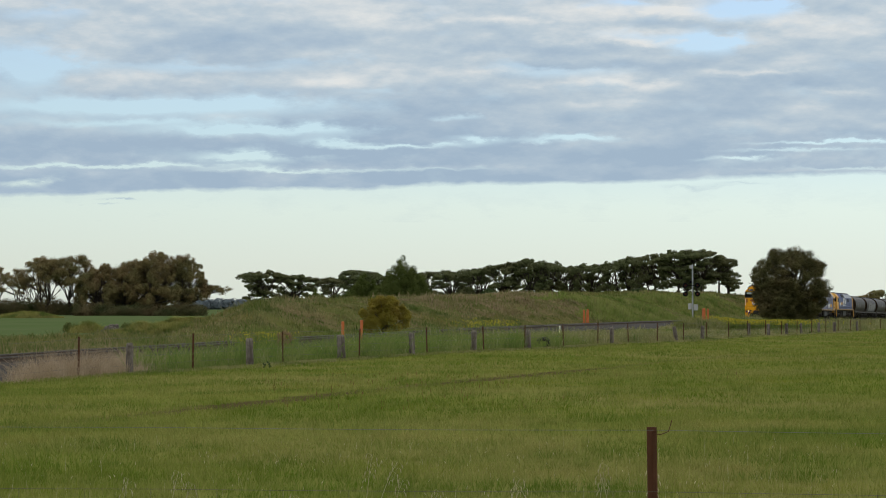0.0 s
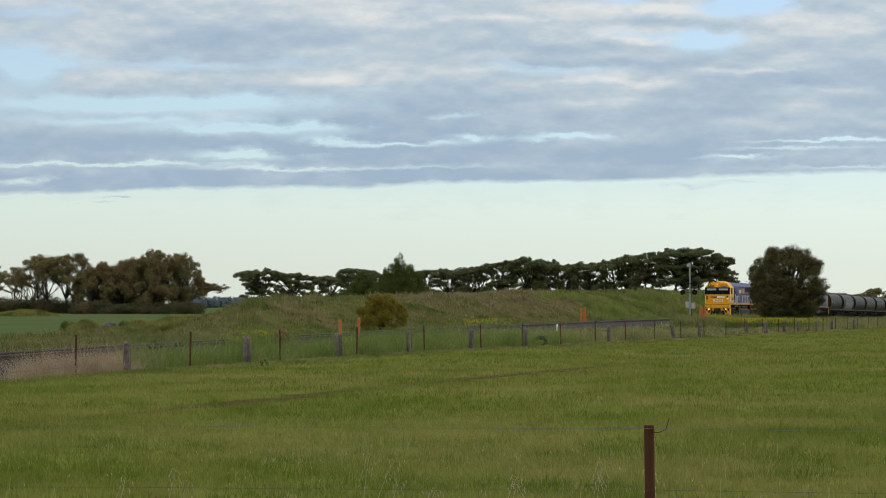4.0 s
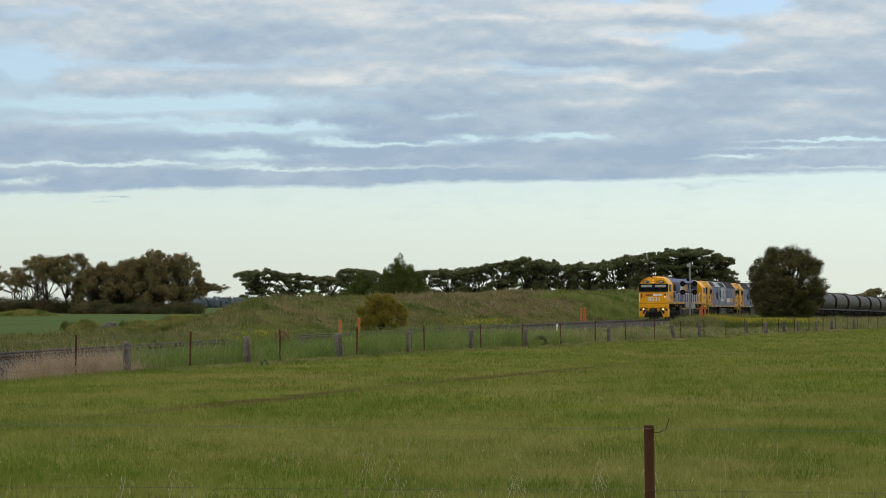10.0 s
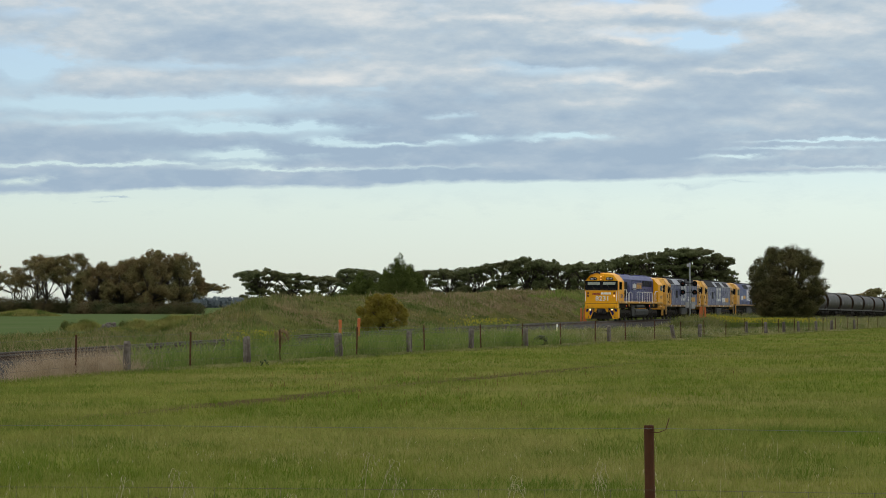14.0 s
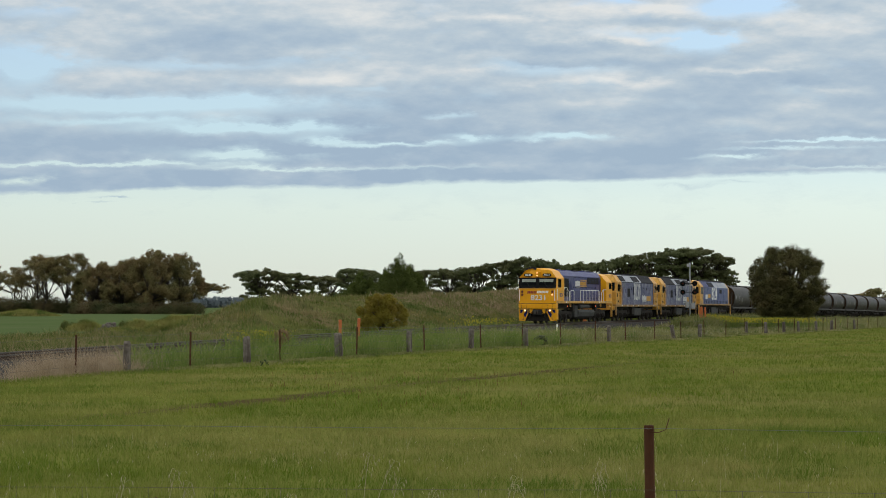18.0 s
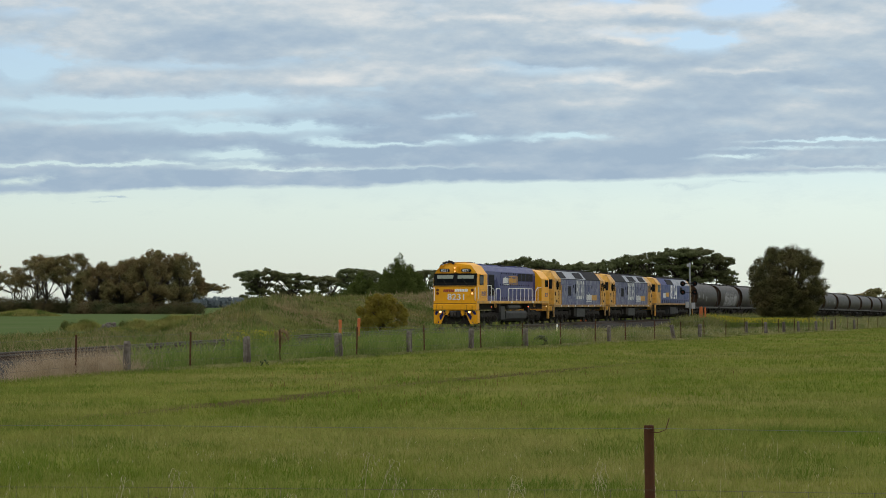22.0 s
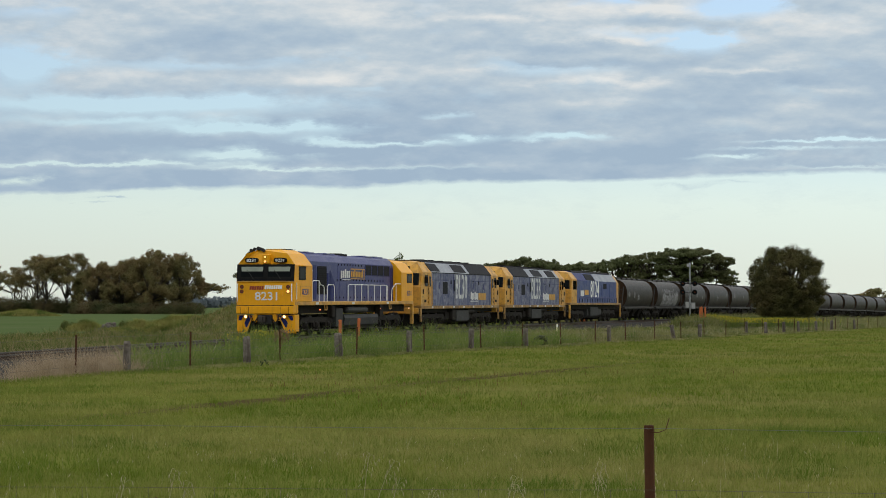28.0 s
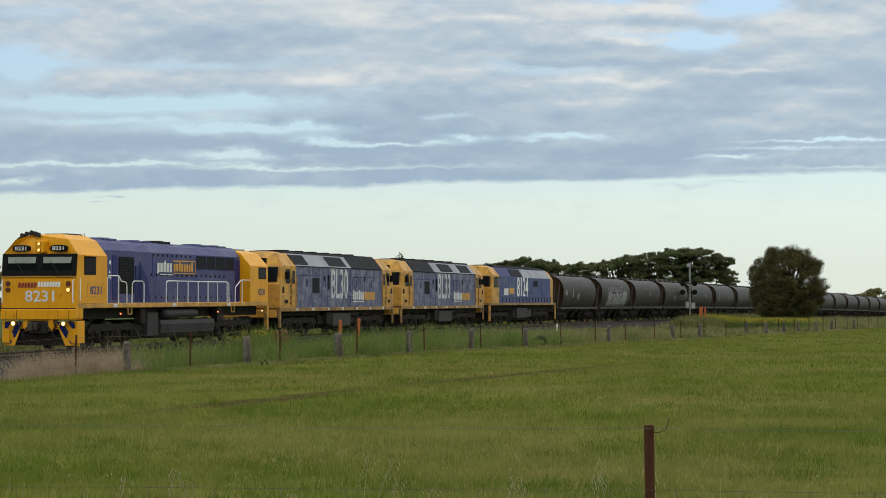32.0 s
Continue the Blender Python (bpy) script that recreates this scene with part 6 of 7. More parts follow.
def build_trees():
    # the lone dense tree by the line
    x, y = spot(0.1696, 205)
    lobe = [(cx - 1.0, cy * 0.7 - 2.1, cz + 0.15, a, b, c) for cx, cy, cz, a, b, c in dome_clumps(4.9, 5.4, 13, 40)]
    make_tree("tree", x, y, gapped(dome_clumps(8.1, 8.6, 3, 74), 8.1, 5) + lobe, 0.28, 2.2, "leaf_dark", "bark", 52, 0.085, 3, "dense dark green round tree standing in the verge by the line", inner=0.3, tufts=7, tuft_size=0.42)
    # olive bush behind the line
    x, y = spot(-0.0299, 121)
    make_tree("bush", x, y, dome_clumps(2.8, 3.2, 8, 30, low=0.0), 0.06, 0.6, "leaf_olive", "bark", 230, 0.045, 8, "rounded olive green bush at the foot of the bank", "bush", inner=0.6, tufts=7, tuft_size=0.42)
    for k, (u, d, wd, h) in enumerate(((-0.1850, 144, 1.5, 0.75), (-0.1395, 141, 0.9, 0.5), (-0.1575, 143, 1.2, 0.75))):
        x, y = spot(u, d)
        make_tree("weed", x, y, dome_clumps(h, wd, 170 + k, 18, low=0.0), 0.03, 0.2, "leaf_weed", "bark", 200, 0.05, 170 + k, "dark green leafy weed among grassy heaps", "weed", limbs=False)
    x, y = spot(-0.0795, 82)
    make_tree("weed", x, y, dome_clumps(1.3, 0.85, 177, 20, low=0.0), 0.02, 0.2, "leaf_dead", "bark", 900, 0.028, 177, "brown dead tumbleweed beside the line", "weed", limbs=False)
    # the row of pines along the horizon: slant, top over the eye per metre, width per metre, distance
    pines = ((-0.0893, 0.0146, 0.0230, 350), (-0.0740, 0.0126, 0.0220, 360), (-0.0545, 0.0112, 0.0200, 360), (-0.0440, 0.0148, 0.0190, 350),
             (-0.0360, 0.0138, 0.0180, 365), (-0.0085, 0.0142, 0.0180, 355), (0.0030, 0.0144, 0.0200, 350), (0.0165, 0.0160, 0.0210, 345),
             (0.0285, 0.0186, 0.0200, 340), (0.0405, 0.0203, 0.0210, 340), (0.0505, 0.0188, 0.0190, 340), (0.0605, 0.0168, 0.0170, 345),
             (0.0715, 0.0182, 0.0190, 335), (0.0820, 0.0190, 0.0190, 330), (0.0915, 0.0212, 0.0170, 330), (0.1020, 0.0222, 0.0200, 325),
             (0.1145, 0.0243, 0.0230, 320), (0.1255, 0.0250, 0.0240, 320), (0.1350, 0.0215, 0.0190, 325), (0.1400, 0.0140, 0.0130, 330),
             (0.0120, 0.0125, 0.0150, 372), (0.0450, 0.0150, 0.0170, 372), (0.0660, 0.0135, 0.0160, 372), (0.0970, 0.0170, 0.0180, 365), (0.1190, 0.0190, 0.0190, 360))
    for k, (u, top, wd, d) in enumerate(pines):
        x, y = spot(u, d)
        h = 1.88 + top * d - gz(x, y)
        rich = k in (0, 1, 16, 17, 18)
        make_tree("pine_tree", x, y, umbrella_clumps(h, wd * d * 1.06, 40 + k, 0.090, 34 if rich else 22), 0.17, h * 0.42, "leaf_pine", "bark",
                  30, 0.15, 40 + k, "dark green flat-topped pine in a windbreak row" if not rich else "tall broad dark green pine with layered branches",
                  group="row of pines", stems=1 + k % 2, lean=0.25 * math.sin(k * 2.1), inner=0.3, tufts=4, tuft_size=0.45)
    for k, (u, top, wd, d) in enumerate(((-0.0210, 0.0228, 0.0245, 250), (-0.0400, 0.0137, 0.0195, 262), (-0.0640, 0.0062, 0.0120, 262))):
        x, y = spot(u, d)
        h = 1.88 + top * d - gz(x, y)
        make_tree("conifer", x, y, cone_clumps(h, wd * d * 1.75, 90 + k), 0.16, h * 0.5, "leaf_cone", "bark", 56, 0.11, 90 + k, "bushy green cone-shaped conifer behind the bank", limbs=False, inner=0.4)
    for k, (u, top, wd, d) in enumerate(((-0.0500, 0.0030, 0.0120, 300), (0.0215, 0.0055, 0.0140, 262), (0.0560, 0.0035, 0.0130, 290), (0.0960, 0.0045, 0.0130, 300))):
        x, y = spot(u, d)
        h = max(1.5, 1.88 + top * d - gz(x, y))
        make_tree("shrub", x, y, dome_clumps(h, wd * d, 120 + k, 20), 0.08, 0.8, "leaf_hedge", "bark", 30, 0.17, 120 + k, "dark green shrub under the pines", "bush", limbs=False)
    # gums at the far side of the crop
    gums = ((-0.2230, 0.0165, 0.020, 345, 0.55, "g"), (-0.2115, 0.0135, 0.018, 340, 0.5, "g"), (-0.1990, 0.0212, 0.026, 335, 0.50, "g"), (-0.1845, 0.0220, 0.025, 335, 0.48, "g"),
            (-0.1690, 0.0172, 0.022, 330, 0.15, "d"), (-0.1560, 0.0185, 0.026, 330, 0.12, "d"), (-0.1420, 0.0232, 0.030, 328, 0.14, "d"), (-0.1290, 0.0212, 0.024, 330, 0.15, "d"),
            (-0.1745, 0.0150, 0.018, 334, 0.15, "d"), (-0.2040, 0.0120, 0.016, 352, 0.55, "g"), (-0.1490, 0.0165, 0.026, 340, 0.12, "d"))
    for k, (u, top, wd, d, base, kind) in enumerate(gums):
        x, y = spot(u, d)
        h = 1.88 + top * d - gz(x, y)
        dense = kind == "d"
        make_tree("gum_tree", x, y, gum_clumps(h, wd * d * 1.12, 60 + k, base, 46 if dense else 24 if k in (2, 3) else 13), 0.17, h * (0.2 if dense else 0.26), "leaf_gum",
                  "bark", 30 if dense else 26, 0.12, 60 + k,
                  "dense brown green gum tree with foliage to the ground" if dense else "open gum tree with bare forking stems and dull green crown",
                  group="gum trees beyond the crop", stems=3 if not dense else 2, lean=0.3 * math.sin(k), inner=0.2, tufts=6 if dense else 5, tuft_size=0.42)
    # one gum leaning out from the end of the row on a long bare limb
    x, y = spot(-0.1295, 331)
    rng = random.Random(31)
    reach = [(2.6 + 0.42 * k + rng.uniform(-0.2, 0.2), rng.uniform(-0.5, 0.5), 4.9 - 0.10 * k + rng.uniform(-0.5, 0.35), rng.uniform(0.8, 1.15), 0.9, rng.uniform(0.55, 0.8)) for k in range(11)]
    reach += [(rng.uniform(-0.8, 1.6), rng.uniform(-0.6, 0.6), rng.uniform(5.4, 7.4), 0.9, 0.9, 0.6) for _ in range(6)]
    make_tree("gum_tree", x, y, reach, 0.17, 2.3, "leaf_gum", "bark", 26, 0.12, 88, "gum tree with a long bare limb leaning out to one side", group="gum trees beyond the crop", stems=2, lean=0.5, inner=0.2, tufts=5, tuft_size=0.42)
    hedge = []
    rng = random.Random(4)
    for k in range(30):
        u = -0.232 + 0.052 * k / 29
        d = 338 + rng.uniform(-4, 4)
        x, y = spot(u, d)
        hedge.append((x + 70, y - 338, rng.uniform(0.9, 1.8), rng.uniform(1.4, 2.2), 1.4, rng.uniform(1.0, 1.7)))
    make_tree("hedge", -70, 338, hedge, 0.05, 0.4, "leaf_brush", "bark", 40, 0.12, 5, "dark low hedge under the gum trees", "hedge", limbs=False)
    scrub = []
    for k in range(56):
        x, y = spot(-0.182 + 0.062 * k / 55, 324 + rng.uniform(-3, 3))
        scrub.append((x + 49, y - 324, rng.uniform(0.3, 1.0), rng.uniform(1.0, 1.7), 1.2, rng.uniform(0.7, 1.5)))
    make_tree("undergrowth", -49, 324, scrub, 0.05, 0.4, "leaf_brush", "bark", 40, 0.12, 6, "brown green scrub at the feet of the gum trees", "bush", limbs=False)
    # trees past the train, far along the line
    for k, (u, top, wd, d) in enumerate(((0.214, 0.0052, 0.014, 480), (0.2060, 0.0022, 0.011, 490), (0.1975, 0.0026, 0.010, 500), (0.225, 0.0040, 0.014, 480), (0.236, 0.0050, 0.016, 470))):
        x, y = spot(u, d)
        h = 1.88 + top * d - gz(x, y)
        make_tree("gum_tree", x, y, gum_clumps(h, wd * d, 150 + k, 0.4, 13), 0.16, h * 0.3, "leaf_gum", "bark_pale", 10, 0.35, 150 + k, "small open gum tree far along the line", group="far gum trees", stems=2)
    # woods on the skyline, their distance haze painted into the leaf colour
    rng = random.Random(9)
    cl = []
    for k in range(260):
        u = -0.128 + 0.39 * k / 259
        d = 2250 + rng.uniform(-60, 60)
        r = rng.uniform(7, 13)
        cl.append((u * d, d - 2250, rng.uniform(2, 6), r * 1.6, r, rng.uniform(5, 9)))
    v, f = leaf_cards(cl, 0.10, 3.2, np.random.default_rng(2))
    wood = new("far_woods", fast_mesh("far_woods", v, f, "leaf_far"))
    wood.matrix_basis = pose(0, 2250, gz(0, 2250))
    tagged(wood, "far woods on the skyline with haze painted in blue grey", "woods", kind="stuff")


build_trees()


# ---------------------------------------------------------------- grass and weeds
def blades(name, x, y, h, w, lean, material, label, rng, z=None):
    """Grass blades, one bent kite each, as one object."""
    z = ground_z(x, y) if z is None else z
    n = len(x)
    a = rng.random(n) * 2 * np.pi
    side = np.stack([np.cos(a), np.sin(a), np.zeros(n)], 1) * (w / 2)[:, None]
    b = rng.random(n) * 2 * np.pi
    bend = np.stack([np.cos(b), np.sin(b), np.zeros(n)], 1) * (lean * h * rng.random(n))[:, None]
    p = np.stack([x, y, z - 0.02], 1)
    up = np.array((0, 0, 1.0)) * h[:, None]
    v = np.stack([p, p + 0.5 * up + 0.3 * bend + side, p + up + bend, p + 0.5 * up + 0.3 * bend - side], 1).reshape(-1, 3)
    me = bpy.data.meshes.new(name)
    me.vertices.add(len(v))
    me.vertices.foreach_set("co", v.astype(np.float32).ravel())
    me.loops.add(4 * n)
    me.loops.foreach_set("vertex_index", np.arange(4 * n, dtype=np.int32))
    me.polygons.add(n)
    me.polygons.foreach_set("loop_start", np.arange(0, 4 * n, 4, dtype=np.int32))
    me.polygons.foreach_set("loop_total", np.full(n, 4, dtype=np.int32))
    me.update(calc_edges=True)
    me.materials.append(M[material])
    return tagged(new(name, me), label, "grass", kind="stuff")


M["grass"] = leaf_material("pasture_grass", (0.082, 0.148, 0.009), (0.184, 0.208, 0.030), (0.310, 0.298, 0.098), 0.45, 0.6, 0.28,
                           patches=((0.10, (0.32, 0.275, 0.105), 0.66), (0.42, (0.064, 0.122, 0.009), 0.85), (0.22, (0.085, 0.135, 0.013), 0.5), (1.1, (0.29, 0.28, 0.088), 0.4)), single=0.36)
M["grass_rank"] = leaf_material("rank_verge_grass", (0.100, 0.182, 0.030), (0.168, 0.226, 0.048), (0.300, 0.290, 0.105), 0.5, 0.6, 0.5,
                                patches=((0.7, (0.25, 0.24, 0.11), 0.5), (0.9, (0.050, 0.100, 0.022), 0.6)))
M["grass_mixed"] = leaf_material("seeding_verge_grass", (0.128, 0.166, 0.036), (0.216, 0.214, 0.062), (0.350, 0.310, 0.150), 0.5, 0.7, 0.4,
                                 patches=((0.30, (0.34, 0.28, 0.16), 0.7), (0.45, (0.060, 0.105, 0.022), 0.9), (1.6, (0.36, 0.31, 0.18), 0.4)))
M["grass_dry"] = leaf_material("dead_straw_grass", (0.23, 0.170, 0.105), (0.34, 0.255, 0.165), (0.48, 0.38, 0.26), 0.35, 0.8, 0.5,
                               patches=((1.2, (0.19, 0.15, 0.085), 0.6), (2.0, (0.52, 0.43, 0.33), 0.5)))
M["grass_bank"] = leaf_material("bank_grass", (0.118, 0.148, 0.029), (0.186, 0.172, 0.050), (0.250, 0.196, 0.102), 0.45, 0.7, 0.10,
                                patches=((0.16, (0.31, 0.24, 0.145), 0.8), (0.22, (0.060, 0.115, 0.016), 0.9), (0.9, (0.31, 0.25, 0.135), 0.5), (0.6, (0.045, 0.080, 0.016), 0.75)))
M["grass_rusty"] = leaf_material("reddish_seeding_grass", (0.19, 0.160, 0.075), (0.24, 0.185, 0.100), (0.32, 0.24, 0.150), 0.45, 0.7, 0.3,
                                 patches=((0.25, (0.12, 0.160, 0.035), 0.9), (0.6, (0.37, 0.28, 0.19), 0.7), (0.9, (0.09, 0.09, 0.03), 0.6)))
M["grass_lush"] = leaf_material("lush_bank_grass", (0.140, 0.200, 0.040), (0.200, 0.235, 0.060), (0.290, 0.290, 0.105), 0.5, 0.7, 0.12,
                                patches=((0.25, (0.085, 0.140, 0.026), 0.85), (0.8, (0.28, 0.25, 0.11), 0.5)))
M["grass_heap"] = leaf_material("heap_grass", (0.190, 0.205, 0.045), (0.270, 0.250, 0.075), (0.350, 0.300, 0.135), 0.45, 0.7, 0.6,
                                patches=((0.5, (0.085, 0.130, 0.030), 0.9),))
M["seed_head"] = leaf_material("pale_seed_heads", (0.36, 0.33, 0.20), (0.44, 0.40, 0.25), (0.55, 0.50, 0.34), 0.4, 0.7, 1.0)
M["dock"] = leaf_material("rusty_dock_stalks", (0.10, 0.045, 0.022), (0.14, 0.06, 0.03), (0.17, 0.085, 0.04), 0.2, 0.8, 1.0)
M["petal"] = leaf_material("yellow_petals", (0.36, 0.31, 0.03), (0.44, 0.38, 0.04), (0.52, 0.46, 0.07), 0.3, 0.7, 1.0)


def fence_side(x, y):
    """Below nought beyond the far fence, above it in the paddock."""
    return (x + 10.6) - 0.362 * (y - 58.7)


def patchy(x, y, scale, seed):
    return np.array([noise.noise((a * scale, b * scale, seed)) for a, b in zip(x, y)])


def scatter(n, y0, y1, rng, spread=0.245):
    """Even over the wedge of ground ahead between the distances y0 and y1."""
    y = np.sqrt(y0 ** 2 + (y1 ** 2 - y0 ** 2) * rng.random(n))
    return (rng.random(n) * 2 - 1) * spread * y, y


def earth_heap(x, y, rx, ry, h, rng, label):
    """A low heap of spoil, and the grass that has grown over it."""
    z0 = gz(x, y) - 0.05
    bm = bmesh.new()
    rings = []
    for k in range(9):
        f = k / 8
        ring = []
        for i in range(28):
            a = 2 * math.pi * i / 28
            g = 1 + 0.22 * noise.noise((math.cos(a) * 1.4 + x, math.sin(a) * 1.4, f * 1.5))
            r = (1 - f) * g
            ring.append((x + rx * r * math.cos(a), y + ry * r * math.sin(a), z0 + h * (1 - min(1.0, r) ** 2) * (1 + 0.18 * noise.noise((i * 0.5, f * 3, y))) - 0.05))
        rings.append(ring)
    loft(bm, rings)
    tagged(part("earth_heap", bm, "bank", None, label, smooth=True), category="heap")
    n = int(2600 * min(rx * ry, 4.0))
    a, r = rng.random(n) * 2 * np.pi, np.sqrt(rng.random(n)) * 1.05
    gx, gy = x + rx * r * np.cos(a), y + ry * r * np.sin(a)
    z = z0 + h * (1 - np.minimum(1, r) ** 2) - 0.1
    hh = (0.13 + 0.32 * rng.random(n)) * np.clip(1 + 0.7 * patchy(gx, gy, 1.1, 23.0), 0.3, 2)
    blades("heap_grass", gx, gy, hh, np.full(n, 0.03), 1.4, "grass_heap", "yellow green grass overgrowing a heap of spoil", rng, z)


def tufted(x, y, rng, share, radius, each):
    """Draws a share of the blades together into tufts; gives the new places and each blade's height factor."""
    n = len(x)
    k = max(1, n // each)
    size = 0.5 + 1.1 * rng.random(k)
    inside = rng.random(n) < share
    a = rng.random(n) * 2 * np.pi
    # both in order of distance, so that the density keeps its fall-off
    order = np.argsort(y)
    pick = order[np.sort(rng.integers(0, n, k))]
    own = np.empty(n, dtype=np.int64)
    own[order] = np.minimum((np.arange(n) * k) // n, k - 1)
    cx, cy = x[pick][own], y[pick][own]
    rad = radius * size[own] * np.sqrt(-2 * np.log(1 - 0.95 * rng.random(n)))
    nx, ny = np.where(inside, cx + rad * np.cos(a), x), np.where(inside, cy + rad * np.sin(a), y)
    f = np.where(inside, (0.55 + 0.75 * size[own]) * np.exp(-0.5 * (rad / (radius * size[own] * 2.0)) ** 2) + 0.15, 0.75)
    return nx, ny, f


def build_grass():
    rng = np.random.default_rng(21)
    # paddock: blades crowd towards the camera, and every doubling of distance holds as many
    n = 470000
    y = 14 * (225 / 14) ** rng.random(n)
    x = (rng.random(n) * 2 - 1) * 0.245 * y
    rut = np.abs((y - 35) * 0.363 - (x + 5.6) + 0.2 * np.sin(y * 0.4)) < (0.25 + 0.75 * rng.random(n)) * np.clip(np.exp(-((y - 41) / 4.5) ** 2) + np.exp(-((y - 57) / 7) ** 2) + 0.2, 0, 1)
    keep = (fence_side(x, y) > -0.15) & ~(rut & (rng.random(n) < 0.80))
    x, y = x[keep], y[keep]
    lush = patchy(x, y, 0.30, 2.0) * 0.5 + 0.5
    x, y, tuft = tufted(x, y, rng, 0.45, 0.0035 * y, 26)
    h = (0.03 + 0.075 * rng.random(len(x)) ** 1.6) * (0.35 + 1.2 * lush) * (0.3 + 1.1 * tuft)
    w = np.clip(0.00029 * y, 0.0046, 0.08) * (0.7 + 0.6 * rng.random(len(x)))
    blades("pasture_grass", x, y, h, w, 0.9, "grass", "short patchy green pasture grass", rng)
    # paler worn grass along the paddock side of the fence
    y = 42 + 150 * rng.random(60000) ** 1.4
    x = -10.6 + 0.362 * (y - 58.7) + 0.05 + np.abs(rng.normal(size=len(y))) * (0.45 + 0.25 * np.sin(y * 0.21))
    keep = (np.abs(x / y) < 0.24) & (rng.random(len(y)) < 0.75 + 0.5 * patchy(x, y, 0.25, 31.0))
    x, y = x[keep], y[keep]
    blades("fence_strip_grass", x, y, 0.05 + 0.10 * rng.random(len(x)), 0.00036 * y, 0.9, "grass_mixed", "pale worn grass along the foot of the fence", rng)
    # verge between the fence and the ballast
    s = np.concatenate((-16 + 96 * rng.random(110000), 60 + 250 * rng.random(90000)))
    lat = 3.3 + 17 * rng.random(len(s))
    p = on_track(s, lat)
    keep = (fence_side(p[0], p[1]) < 0.02 + 0.2 * np.sin(p[1])) & (p[0] > (-0.154 + 0.004 * np.sin(s * 3)) * p[1])
    x, y, s = p[0][keep], p[1][keep], s[keep]
    x, y, tuft = tufted(x, y, rng, 0.6, 0.26, 45)
    tall = np.clip(0.68 + 0.28 * patchy(x, y, 0.18, 4.0) + 0.30 * patchy(x, y, 0.9, 14.0), 0.12, 0.95) * np.where(lat[keep] < 4.6, 0.65, 1.0)
    h = tall * (0.35 + 0.8 * rng.random(len(x))) * (0.25 + 0.72 * tuft) * (1 - 0.52 * smoothstep(42, 78, s)) * (1 + 0.9 * smoothstep(130, 165, s))
    w = np.where(s < 80, 0.022, 0.042)
    near = s < 42
    blades("rank_grass", x[near], y[near], h[near] * 1.12, w[near], 1.3, "grass_rank", "tall lush green verge grass along the fence", rng)
    blades("verge_grass", x[~near], y[~near], h[~near], w[~near], 1.3, "grass_mixed", "seeding green and straw verge grass", rng)
    # pale seed stalks standing over the verge
    q = rng.random(len(x)) < 0.03
    blades("verge_seed_stalks", x[q], y[q], 0.2 + h[q], 0.00009 * y[q], 0.8, "seed_head", "thin pale seed stalks over the verge grass", rng)
    # taller weeds and grass that hide the ballast where the line bends away
    s = 120 + 75 * rng.random(26000)
    p = on_track(s, 3.0 + 3.2 * rng.random(len(s)))
    keep = (p[0] > 0.078 * p[1]) & (rng.random(len(s)) < 0.6 + 0.9 * patchy(p[0], p[1], 0.5, 37.0))
    x, y = p[0][keep], p[1][keep]
    x, y, tuft = tufted(x, y, rng, 0.6, 0.3, 40)
    h = (0.45 + 0.55 * smoothstep(0.105, 0.122, x / y)) * (0.4 + 0.6 * rng.random(len(x))) * (0.5 + 0.6 * tuft)
    blades("tall_weed_grass", x, y, h, np.full(len(x), 0.045), 1.0, "grass_mixed", "tall weedy grass at the edge of the ballast", rng)
    # dead straw by the line
    s = -34 + 40 * rng.random(80000)
    lat = 2.9 + 7.5 * rng.random(len(s))
    p = on_track(s, lat)
    keep = (fence_side(p[0], p[1]) < 0.25) & (p[0] > (-0.211 + 0.004 * rng.normal(size=len(s))) * p[1]) & (p[0] < (-0.152 + 0.006 * rng.normal(size=len(s))) * p[1])
    x, y = p[0][keep], p[1][keep]
    x, y, tuft = tufted(x, y, rng, 0.6, 0.22, 40)
    h = (0.3 + 0.75 * tuft) * np.clip(0.54 + 0.25 * patchy(x, y, 0.3, 6.0) + 0.25 * patchy(x, y, 1.2, 16.0), 0.1, 0.95) * (0.35 + 0.85 * rng.random(len(x)))
    blades("dead_grass", x, y, h, np.full(len(x), 0.010), 1.2, "grass_dry", "dead straw-coloured grass beside the ballast", rng)
    # beyond the line and over the spoil bank
    s = 0 + 330 * rng.random(170000)
    lat = -(3.6 + 19 * rng.random(len(s)) ** 1.1)
    p = on_track(s, lat)
    x, y = p[0], p[1]
    keep = (np.abs(x / y) < 0.25)
    x, y = x[keep], y[keep]
    x, y, tuft = tufted(x, y, rng, 0.6, 0.45, 50)
    h = (0.2 + 0.95 * tuft) * np.clip(0.22 + 0.25 * patchy(x, y, 0.13, 8.0) + 0.30 * patchy(x, y, 0.45, 9.0), 0.06, 0.62) * (0.4 + 0.8 * rng.random(len(x)))
    sb, lb = track_coords(x, y)
    lush = (sb > 138 + 8 * np.sin(lb)) & (lb > -13.5) & (sb < 230)
    rusty = (sb > 92) & (sb < 150) & (lb < -8.5) & ~lush & (rng.random(len(x)) < 0.75)
    rest = ~lush & ~rusty
    for pick, mat, lift, label in ((rest, "grass_bank", 1.0, "rough green and straw grass on the spoil bank"), (lush, "grass_lush", 1.5, "lush green grass on the spoil bank"),
                                   (rusty, "grass_rusty", 1.1, "reddish brown seeding grass along the bank top")):
        blades("bank_grass", x[pick], y[pick], h[pick] * lift, 0.00042 * y[pick], 0.9, mat, label, rng)
    # rough edge of the crop
    x, y = scatter(40000, 84, 128, rng)
    _, lat = track_coords(x, y)
    keep = (lat < -4) & (x / y < -0.09)
    x, y = x[keep], y[keep]
